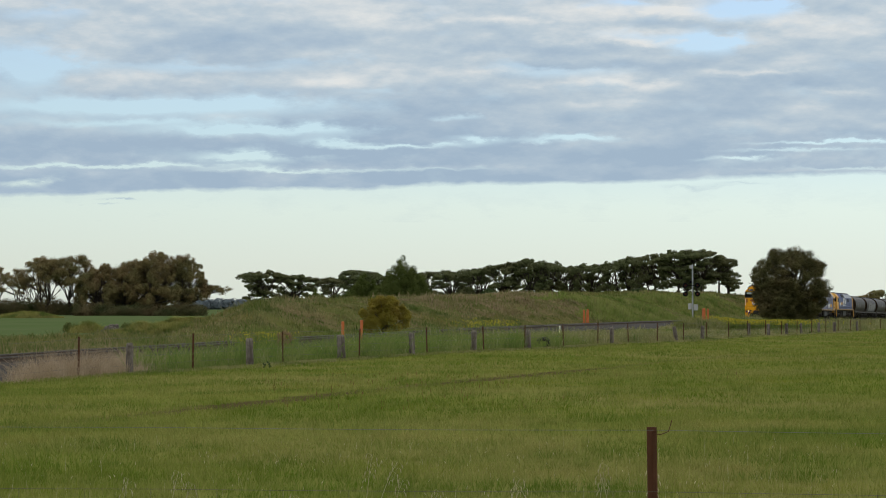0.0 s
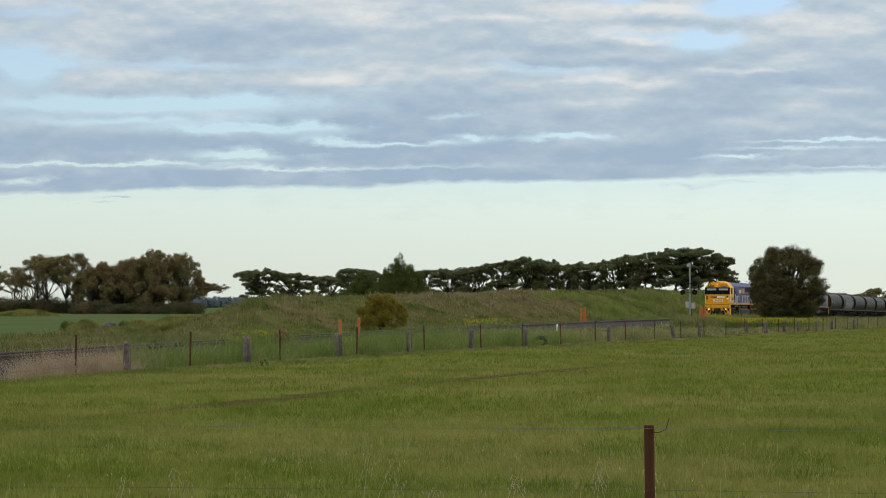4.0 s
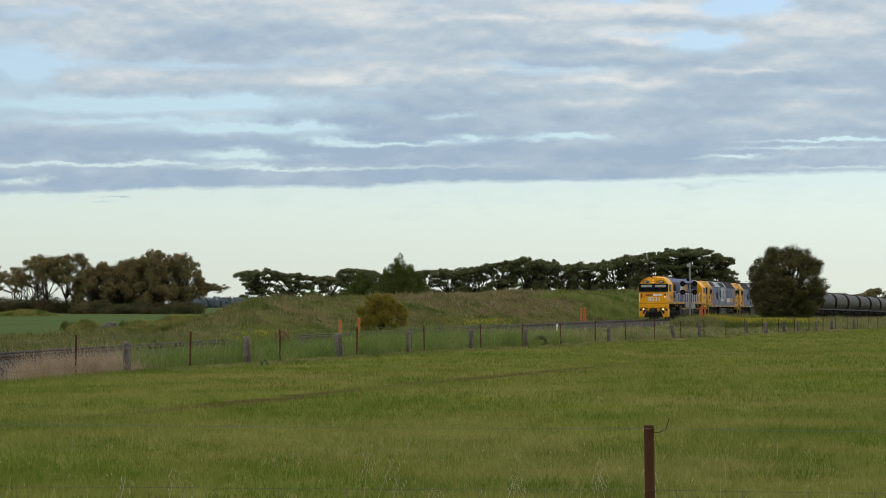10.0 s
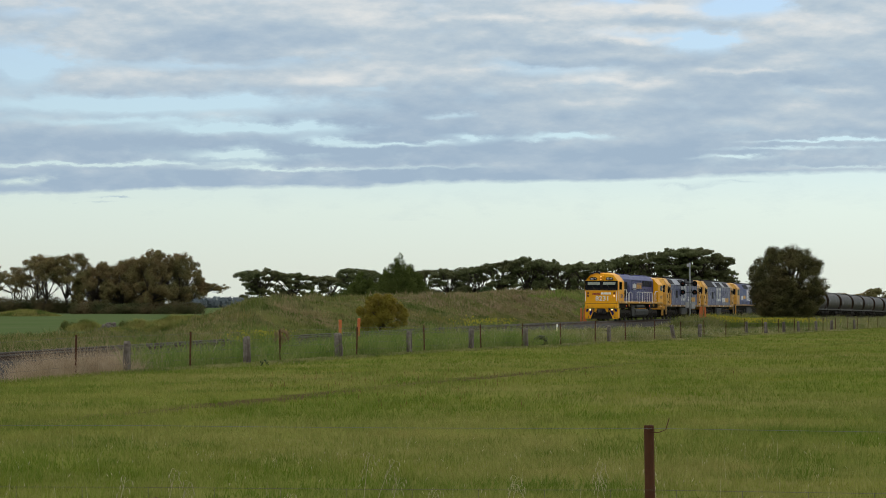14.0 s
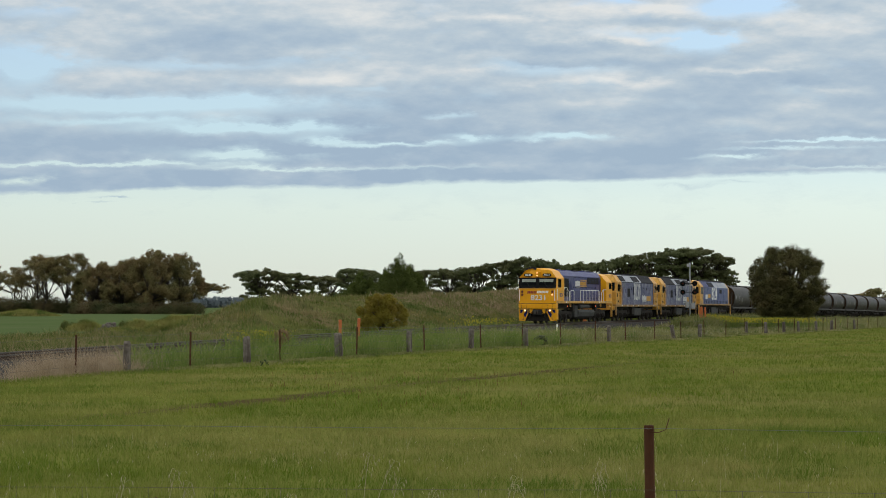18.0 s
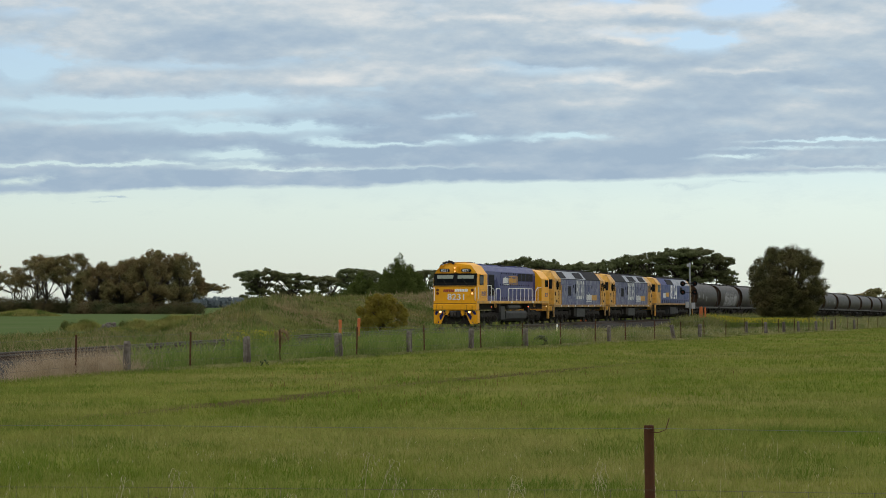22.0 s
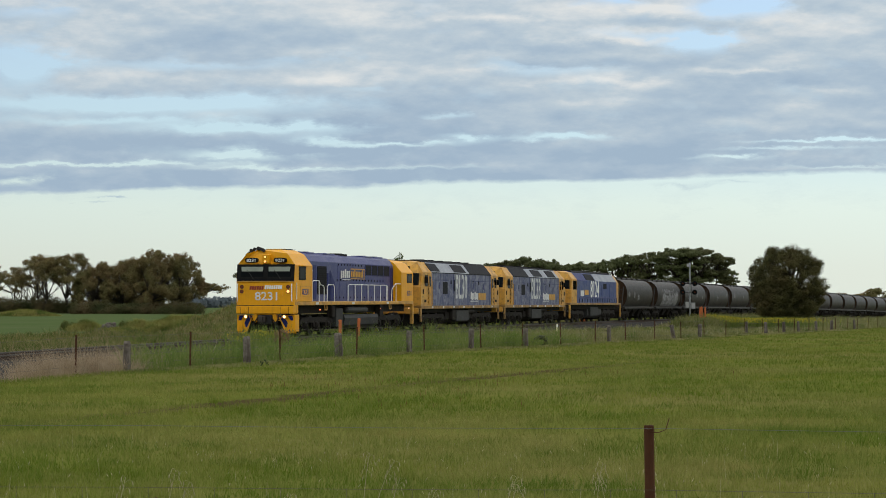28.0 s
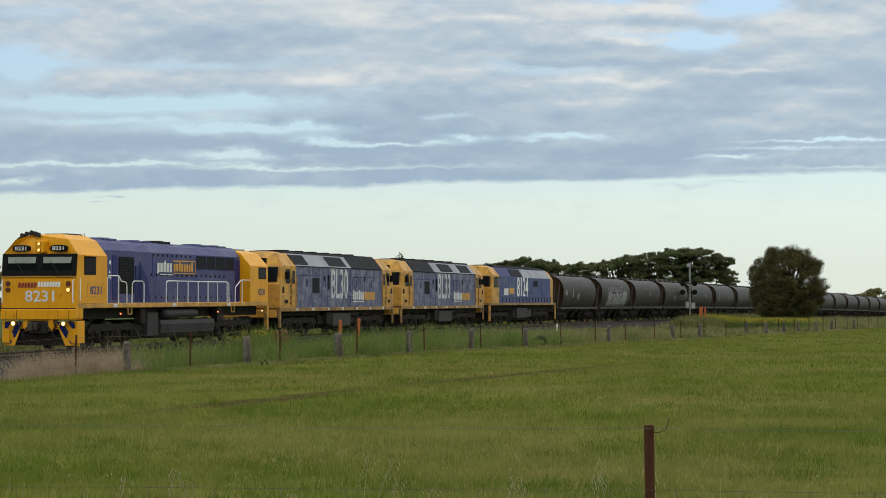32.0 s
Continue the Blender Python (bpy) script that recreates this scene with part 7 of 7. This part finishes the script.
    blades("field_edge_grass", x, y, (0.16 + 0.16 * patchy(x, y, 0.5, 19.0)) * (0.4 + rng.random(len(x))), np.full(len(x), 0.035), 0.9, "grass_mixed", "rough grass at the edge of the crop", rng)
    # weedy heaps between the line and the crop
    for u, d, rx, ry, hh in ((-0.1765, 143, 1.30, 1.5, 0.64), (-0.1490, 142, 1.35, 1.5, 0.62), (-0.1590, 136, 1.4, 1.3, 0.22), (-0.1270, 137, 2.4, 2.0, 0.55),
                             (-0.1330, 130, 1.8, 1.6, 0.40), (-0.2060, 268, 4.4, 3.0, 0.75)):
        earth_heap(u * d, d, rx, ry, hh, rng, "low heap of spoil overgrown with yellow green grass")
    # stalks and seed heads close to the camera
    x, y = scatter(260, 12.5, 26, rng)
    h = 0.10 + 0.22 * rng.random(len(x)) ** 2
    blades("seeding_stalks", x, y, h, np.full(len(x), 0.0035), 0.5, "seed_head", "thin pale seeding grass stalks", rng)
    x, y = scatter(280, 12.5, 24, rng)
    z = ground_z(x, y) + 0.16 + 0.16 * rng.random(len(x))
    blades("oat_heads", x, y, np.full(len(x), 0.035), np.full(len(x), 0.008), 1.2, "seed_head", "pale drooping oat heads", rng, z)
    # a few tall dry stalks near the fence
    for u, d, hh, bend in ((-0.1600, 14.0, 0.62, 0.05), (-0.2020, 13.5, 0.36, 0.07), (-0.1440, 13.8, 0.40, -0.06), (0.0370, 13.0, 0.34, 0.04), (0.1050, 15.0, 0.55, -0.05), (-0.0520, 13.6, 0.42, 0.03),
                           (-0.1340, 17.0, 0.42, 0.04), (-0.1280, 16.5, 0.36, 0.05), (-0.0380, 17.0, 0.54, 0.03), (-0.0290, 17.2, 0.46, 0.09), (-0.0240, 16.6, 0.36, 0.05),
                           (0.0330, 16.8, 0.34, 0.06), (0.0400, 16.4, 0.30, -0.05), (0.0770, 17.0, 0.44, 0.03), (0.0790, 16.7, 0.36, -0.04), (-0.0780, 16.0, 0.30, 0.05), (-0.0060, 16.2, 0.30, 0.04)):
        x0, z0 = u * d, gz(u * d, d)
        bm = bmesh.new()
        tube(bm, [(x0 - bend, d, z0 - 0.03), (x0 - bend * 0.4, d, z0 + hh * 0.4), (x0 + bend * 0.3, d, z0 + hh * 0.75), (x0 + bend, d, z0 + hh)], [0.003, 0.0028, 0.0022, 0.0015], 5)
        for k in range(9):
            f = 0.62 + 0.045 * k
            side = (1 if k % 2 else -1) * (0.035 + 0.012 * math.sin(k * 2.3 + u * 90))
            e = Vector((x0 + bend * (f - 0.05), d, z0 + hh * f))
            tip = e + Vector((side, 0.01, 0.012))
            tube(bm, [e, e + Vector((side * 0.6, 0.006, 0.02)), tip], [0.0008, 0.0008, 0.0008], 4)
            tube(bm, [tip, tip + Vector((side * 0.12, 0.002, -0.018)), tip + Vector((side * 0.2, 0.003, -0.042))], [0.001, 0.0052, 0.0008], 5)
        tagged(part("dry_stalk", bm, "seed_head", None, "tall pale dry oat stalk with drooping seed heads"), category="grass")
    # dock stalks out in the paddock
    x, y = scatter(520, 36, 58, rng, 0.12)
    keep = patchy(x, y, 0.12, 11.0) > 0.0
    x, y = x[keep] + 1.5, y[keep]
    blades("dock_stalks", x, y, 0.10 + 0.10 * rng.random(len(x)), np.full(len(x), 0.012), 0.3, "dock", "thin rusty brown dock stalks", rng)
    # yellow weeds
    spots = ((0.146, 200, 2.8, 2600), (0.158, 200, 2.6, 1200), (0.168, 199, 3.4, 900), (-0.092, 82.5, 0.9, 260), (-0.086, 83.5, 0.8, 180), (0.022, 150, 2.2, 160), (0.030, 156, 2.2, 130))
    xs, ys, hs = [], [], []
    for u, d, r, n in spots:
        q = rng.normal(size=(n, 2)) * r * (0.6, 0.5)
        xs.append(u * d + q[:, 0])
        ys.append(d + q[:, 1])
        hs.append((0.85 if d > 180 else 0.9 if d < 100 else 0.6) + 0.6 * rng.random(n))
    x, y, h = np.concatenate(xs), np.concatenate(ys), np.concatenate(hs)
    _, lat = track_coords(x, y)
    keep = np.abs(lat) > 2.6
    x, y, h = x[keep], y[keep], h[keep]
    z0 = ground_z(x, y)
    blades("flower_stems", x, y, h, np.full(len(x), 0.03), 0.3, "grass_rank", "green stems of yellow weeds", rng, z0)
    z = z0 + h * 0.75
    blades("yellow_flowers", x, y, np.where(y > 100, 0.16, 0.08), np.where(y > 100, 0.08, 0.04), 0.8, "petal", "yellow flowering weeds by the line", rng, z)


build_grass()


# ---------------------------------------------------------------- fences and lineside things
def star_picket(height):
    """A three-flanged steel post with a pointed foot in the ground."""
    bm = bmesh.new()
    for k in range(3):
        a = 2 * math.pi * k / 3 + 0.5
        c, s = math.cos(a), math.sin(a)
        t = 0.004
        lo, hi = [], []
        for u, v in ((0.002, -t), (0.030, -t), (0.030, t), (0.002, t)):
            lo.append(bm.verts.new((u * c - v * s, u * s + v * c, -0.25)))
            hi.append(bm.verts.new((u * c - v * s, u * s + v * c, height)))
        bm.faces.new(lo[::-1])
        bm.faces.new(hi)
        for i in range(4):
            bm.faces.new((lo[i], lo[(i + 1) % 4], hi[(i + 1) % 4], hi[i]))
    return mesh_of(bm, "star_picket", "post_rust")


def old_post(seed, height=0.95):
    """A split round timber post, weathered and tapered."""
    rng = random.Random(seed)
    bm = bmesh.new()
    rings = []
    n = 9
    ph = [rng.uniform(0.82, 1.12) for _ in range(n)]
    for z, k in ((-0.2, 1.05), (0.1, 1.0), (height * 0.5, 0.95), (height * 0.93, 0.92), (height, 0.74)):
        rings.append([(0.150 * k * ph[i] * math.cos(2 * math.pi * i / n), 0.120 * k * ph[i] * math.sin(2 * math.pi * i / n), z + (0.03 * math.sin(i * 2.2) if z == height else 0)) for i in range(n)])
    loft(bm, rings)
    return mesh_of(bm, "timber_post", "post_wood")


def far_fence_point(slant):
    y = 31.85 / (0.362 - slant)
    return slant * y, y


def wire_run(bm, pts, r, seg=5):
    """One unbroken wire through pts."""
    rings = []
    for i, p in enumerate(pts):
        d = (Vector(pts[min(i + 1, len(pts) - 1)]) - Vector(pts[max(i - 1, 0)])).normalized()
        u = d.cross(Vector((0, 0, 1))).normalized()
        v = d.cross(u)
        rings.append([Vector(p) + r * (math.cos(2 * math.pi * k / seg) * u + math.sin(2 * math.pi * k / seg) * v) for k in range(seg)])
    loft(bm, rings)


def build_far_fence():
    fence = empty("far_fence", label="old wire fence of rusty pickets and grey timber posts", category="fence")
    slants = [(p - 784) / 3581 for p in (135, 337, 496, 631, 751, 851, 924, 992, 1053, 1107, 1158, 1205, 1246, 1284, 1318, 1350, 1378, 1405, 1431, 1456, 1478, 1500, 1517, 1536, 1553)]
    pm = star_picket(1.2)
    rng = random.Random(6)
    line = []
    for u in [-0.30, -0.245] + slants + [0.222, 0.228, 0.234]:
        x, y = far_fence_point(u)
        z = gz(x, y)
        line.append((x, y, z))
        ob = part("star_picket", pm, None, fence, "thin rusty star picket", pose(x, y, z, rng.uniform(-2, 2), rng.uniform(-1.5, 1.5), rng.uniform(0, 120)))
        ob.scale = (1.15, 1.15, rng.uniform(0.94, 1.03))
    woods = [old_post(k) for k in range(4)]
    for k, p in enumerate((225, 438, 600, 725, 833, 930, 1078, 1192, 1238, 1320, 1355, 1387, 1413, 1444, 1471, 1512)):
        x, y = far_fence_point((p - 784) / 3581)
        y -= 0.3
        x = (p - 784) / 3581 * y
        part("timber_post", woods[k % 4], None, fence, "silver grey split timber post", pose(x, y, gz(x, y), rng.uniform(-3, 3), (9.0 if p == 1192 else rng.uniform(-3, 3)), rng.uniform(0, 360)))
    for hgt in (1.14, 0.86, 0.58, 0.3):
        bm = bmesh.new()
        run = []
        for a, b in zip(line, line[1:]):
            run += [(a[0], a[1], a[2] + hgt), ((a[0] + b[0]) / 2, (a[1] + b[1]) / 2, (a[2] + b[2]) / 2 + hgt - 0.025)]
        wire_run(bm, run + [(line[-1][0], line[-1][1], line[-1][2] + hgt)], 0.0035, 4)
        part("wire", bm, "wire_rust", fence)


def build_near_fence():
    fence = empty("near_fence", label="low wire netting fence on rusty star pickets by the camera", category="fence")
    y = 9.0
    pts = ((-6.0, 1.34), (-1.29, 1.317), (0.92, 1.305), (3.4, 1.275), (7.0, 1.24))
    for x, top in ((-6.0, 1.28), (-1.29, 0.995), (0.931, 1.318), (3.4, 1.27), (7.0, 1.26)):
        z = gz(x, y)
        part("star_picket", star_picket(top - z), None, fence, "thick rusty star picket", pose(x, y, z, 0, -0.9 if x > 0 else 0.5, 38)).scale = (0.84, 0.84, 1.0)
    for off, mat in ((0.0, "wire"), (-0.272, "wire_rust"), (-0.45, "wire_rust"), (-0.60, "wire_rust"), (-0.74, "wire_rust"), (-0.86, "wire_rust")):
        bm = bmesh.new()
        run, n = [], 8
        for (xa, za), (xb, zb) in zip(pts, pts[1:]):
            run += [(xa + (xb - xa) * i / n, y - 0.03, za + (zb - za) * i / n + off - 0.004 * math.sin(math.pi * i / n)) for i in range(n)]
        wire_run(bm, run + [(pts[-1][0], y - 0.03, pts[-1][1] + off)], 0.0011)
        part("wire", bm, mat, fence)
    xs, zs = [p[0] for p in pts], [p[1] for p in pts]
    for k in range(36):
        x = -5.1 + 0.292 * k
        zt = float(np.interp(x, xs, zs)) - 0.272
        bm = bmesh.new()
        rod(bm, (x, y - 0.028, zt), (x + 0.004, y - 0.028, zt - 0.6), 0.0013, seg=4, caps=False)
        part("stay_wire", bm, "wire_rust", fence)
    bm = bmesh.new()
    tube(bm, [(0.92, y - 0.03, 1.29), (0.95, y - 0.05, 1.287), (0.985, y - 0.04, 1.30), (1.0, y - 0.04, 1.35)], 0.0022, 5)
    tube(bm, [(0.93, y - 0.03, 1.305), (0.90, y - 0.05, 1.30), (0.90, y - 0.05, 1.275)], 0.0022, 5)
    part("wire_tie", bm, "post_rust", fence, "twisted rusty tie wire")


def build_signal():
    x, y = spot(0.1220, 203)
    z = gz(x, y)
    t = empty("crossing_signal", pose(x, y, z), "tall grey signal mast with black round lamp boards", "signal")
    bm = bmesh.new()
    rod(bm, (0, 0, -0.1), (0, 0, 0.5), 0.17, seg=10)
    rod(bm, (0, 0, 0.5), (0, 0, 5.4 - z), 0.085, 0.075, seg=10)
    part("mast", bm, "galv", t, "pale galvanised mast")
    bm = bmesh.new()
    rod(bm, (0, 0, 5.4 - z), (0, 0, 5.46 - z), 0.11, 0.03, seg=10)
    part("mast_cap", bm, "galv", t)
    for zz in (3.36 - z, 2.50 - z):
        bm = bmesh.new()
        rod(bm, (-0.72, -0.1, zz), (0.46, -0.1, zz), 0.03, seg=6)
        arm = part("cross_arm", bm, "signal_black", t)
        for dx in (-0.74, 0.46):
            bm = bmesh.new()
            rod(bm, (dx, -0.14, zz), (dx, -0.20, zz), 0.26, seg=20)
            b = part("lamp_board", bm, "signal_black", t, "round black lamp backing board")
            bm = bmesh.new()
            rod(bm, (dx, -0.20, zz), (dx, -0.42, zz + 0.02), 0.13, 0.12, seg=14, caps=False)
            part("lamp_hood", bm, "signal_black", b)
            bm = bmesh.new()
            rod(bm, (dx, -0.20, zz), (dx, -0.215, zz), 0.10, seg=14)
            part("lens", bm, "lamp_off", b)
    bm = bmesh.new()
    box(bm, 0.12, 0.52, -0.18, 0.12, 0.75 - z + 0.1, 1.35 - z + 0.1, 0.02)
    part("relay_box", bm, "silver_box", t, "pale grey relay box")
    bm = bmesh.new()
    box(bm, -0.44, -0.12, -0.12, 0.12, 0.95 - z, 1.55 - z, 0.02)
    part("junction_box", bm, "silver_box", t, "pale grey junction box")
    bm = bmesh.new()
    rod(bm, (0.14, 0, 0.5), (0.14, 0, 4.2 - z), 0.02, seg=5)
    part("conduit", bm, "signal_black", t)
    bm = bmesh.new()
    rod(bm, (-0.10, -0.05, 3.72 - z), (-0.30, -0.05, 3.72 - z), 0.11, 0.13, seg=12)
    part("warning_bell", bm, "signal_black", t, "dark warning bell")
    bm = bmesh.new()
    box(bm, -0.30, -0.06, -0.10, 0.10, 5.05 - z, 5.36 - z, 0.02)
    part("top_bracket", bm, "silver_box", t, "pale bracket box")
    for k in range(6):
        bm = bmesh.new()
        rod(bm, (-0.18, 0.12, 1.6 + 0.35 * k), (0.18, 0.12, 1.6 + 0.35 * k), 0.014, seg=5)
        part("rung", bm, "galv", t)


def orange_post(slant, d, top, width, tilt=0.0):
    x, y = spot(slant, d)
    z = gz(x, y)
    t = empty("marker_post", pose(x, y, z, 0, tilt, 12), "faded orange painted timber marker post beside the line", "post", "orange marker posts")
    bm = bmesh.new()
    h = top - z
    box(bm, -width / 2, width / 2, -width / 2, width / 2, -0.2, h - 0.05, 0.012)
    part("shaft", bm, "orange_post", t)
    bm = bmesh.new()
    loft(bm, [[(sx * q, sy * q, zz) for sx, sy in ((1, 1), (-1, 1), (-1, -1), (1, -1))] for q, zz in ((width / 2 + 0.004, h - 0.05), (width / 2 + 0.004, h - 0.02), (width / 4, h))])
    part("chamfered_top", bm, "orange_post", t)


def build_small_things():
    for args in ((-0.0508, 95, 0.88, 0.13), (-0.0420, 97, 0.93, 0.13, 2.0), (0.0683, 190, 0.98, 0.16), (0.0694, 191, 0.86, 0.13, 4.0), (0.0705, 190, 1.04, 0.15, -2.0),
                 (0.1268, 198, 1.06, 0.15, 2.0), (0.1281, 199, 1.08, 0.15, -2.0), (0.1295, 198, 1.04, 0.15)):
        orange_post(*args)
    x, y = spot(0.0561, 128)
    z = gz(x, y)
    t = empty("kilometre_post", pose(x, y, z, 0, 2), "short pale yellow lineside marker post", "post")
    bm = bmesh.new()
    box(bm, -0.05, 0.05, -0.02, 0.02, -0.2, 0.26 - z, 0.01)
    part("post", bm, "marker", t)
    bm = bmesh.new()
    box(bm, -0.05, 0.05, -0.03, -0.022, 0.06 - z, 0.22 - z, 0.004)
    part("face_plate", bm, "white", t, "blank white face plate")
    # leaning ring shape, a stand-in for an unidentified dark object by the fence
    x, y = spot(0.0480, 104)
    bm = bmesh.new()
    n, m = 20, 8
    loft(bm, [[((0.30 + 0.12 * math.cos(2 * math.pi * j / m)) * math.cos(2 * math.pi * i / n), 0.10 * math.sin(2 * math.pi * j / m),
                (0.30 + 0.12 * math.cos(2 * math.pi * j / m)) * math.sin(2 * math.pi * i / n)) for j in range(m)] for i in range(n + 1)], caps=False)
    t = new("dumped_tyre", mesh_of(bm, "dumped_tyre", "black", True))
    t.matrix_basis = pose(x, y, gz(x, y) + 0.2, 35, 20, 25)
    tagged(t, "black ring standing in for a small dark object in the verge grass", "tyre")
    # leafy weeds standing out of the pasture
    for k, (u, d, s) in enumerate(((-0.0880, 66, 0.30), (0.1795, 150, 0.45))):
        x, y = spot(u, d)
        t = empty("weed", pose(x, y, gz(x, y)), "dark leafy weed clump in the pasture", "weed", "weeds")
        v, f = leaf_cards([(0, 0, s * 0.5, s * 0.5, s * 0.5, s * 0.55)], 900 / d, 0.07, np.random.default_rng(k), 2.2, 0.1)
        part("foliage", fast_mesh("foliage", v, f, "leaf_hedge"), None, t)
    # broken sleepers beside the line
    for s, lat in ((66, -3.6), (70, -3.9), (84, 4.1)):
        p = on_track(s, lat)
        bm = bmesh.new()
        box(bm, -1.2, 1.2, -0.12, 0.12, 0, 0.16, 0.02)
        t = new("old_sleeper", mesh_of(bm, "old_sleeper", "sleeper"))
        t.matrix_basis = pose(p[0], p[1], gz(p[0], p[1]) + 0.0, 0, 0, 70 + s)
        tagged(t, "grey discarded timber sleeper lying by the ballast", "sleeper")


build_far_fence()
build_near_fence()
build_signal()
build_small_things()


def rubble_place(rng):
    """A place for one stone in a low heap that is highest in the middle."""
    a, r = rng.uniform(0, 6.283), math.sqrt(rng.random())
    return pose(1.0 * r * math.cos(a), 0.6 * r * math.sin(a), rng.uniform(0.3, 1.0) * 0.62 * (1 - r * r) + 0.05, rng.uniform(0, 90), rng.uniform(0, 90), 0)


def build_rubble():
    """A low heap of grey rubble among the weeds past the line."""
    heap = empty("rubble_heap", pose(-23.1, 141.0, gz(-23.1, 141.0) - 0.05), "low heap of grey rubble among the weeds", "rubble")
    rng = random.Random(12)
    for k in range(70):
        bm = bmesh.new()
        bmesh.ops.create_icosphere(bm, subdivisions=1, radius=rng.uniform(0.07, 0.17))
        for v in bm.verts:
            v.co *= rng.uniform(0.75, 1.2)
        part("stone", bm, "rubble", heap, at=rubble_place(rng))


build_rubble()


# ---------------------------------------------------------------- what moves
def motions():
    for v, back, half, r in TRAIN:
        walk(v, [(float(t), vehicle_pose(nose_at(t) + back, half)) for t in range(33)])
    for v, back, half, r in TRAIN[:9]:
        for w in v.children_recursive:
            if not w.name.startswith("wheelset"):
                continue
            x = w.matrix_basis.translation.x
            walk(w, [(k / 10, pose(x, 0, r, 0, math.degrees((nose_at(0) - nose_at(k / 10)) / r), 0)) for k in range(321)])
    # the cloud deck drifts slowly
    walk(cloud_deck, [(0.0, pose(0, 0, EYE[2], 0, 0, -0.09)), (32.0, pose(0, 0, EYE[2], 0, 0, 0.11))])


motions()
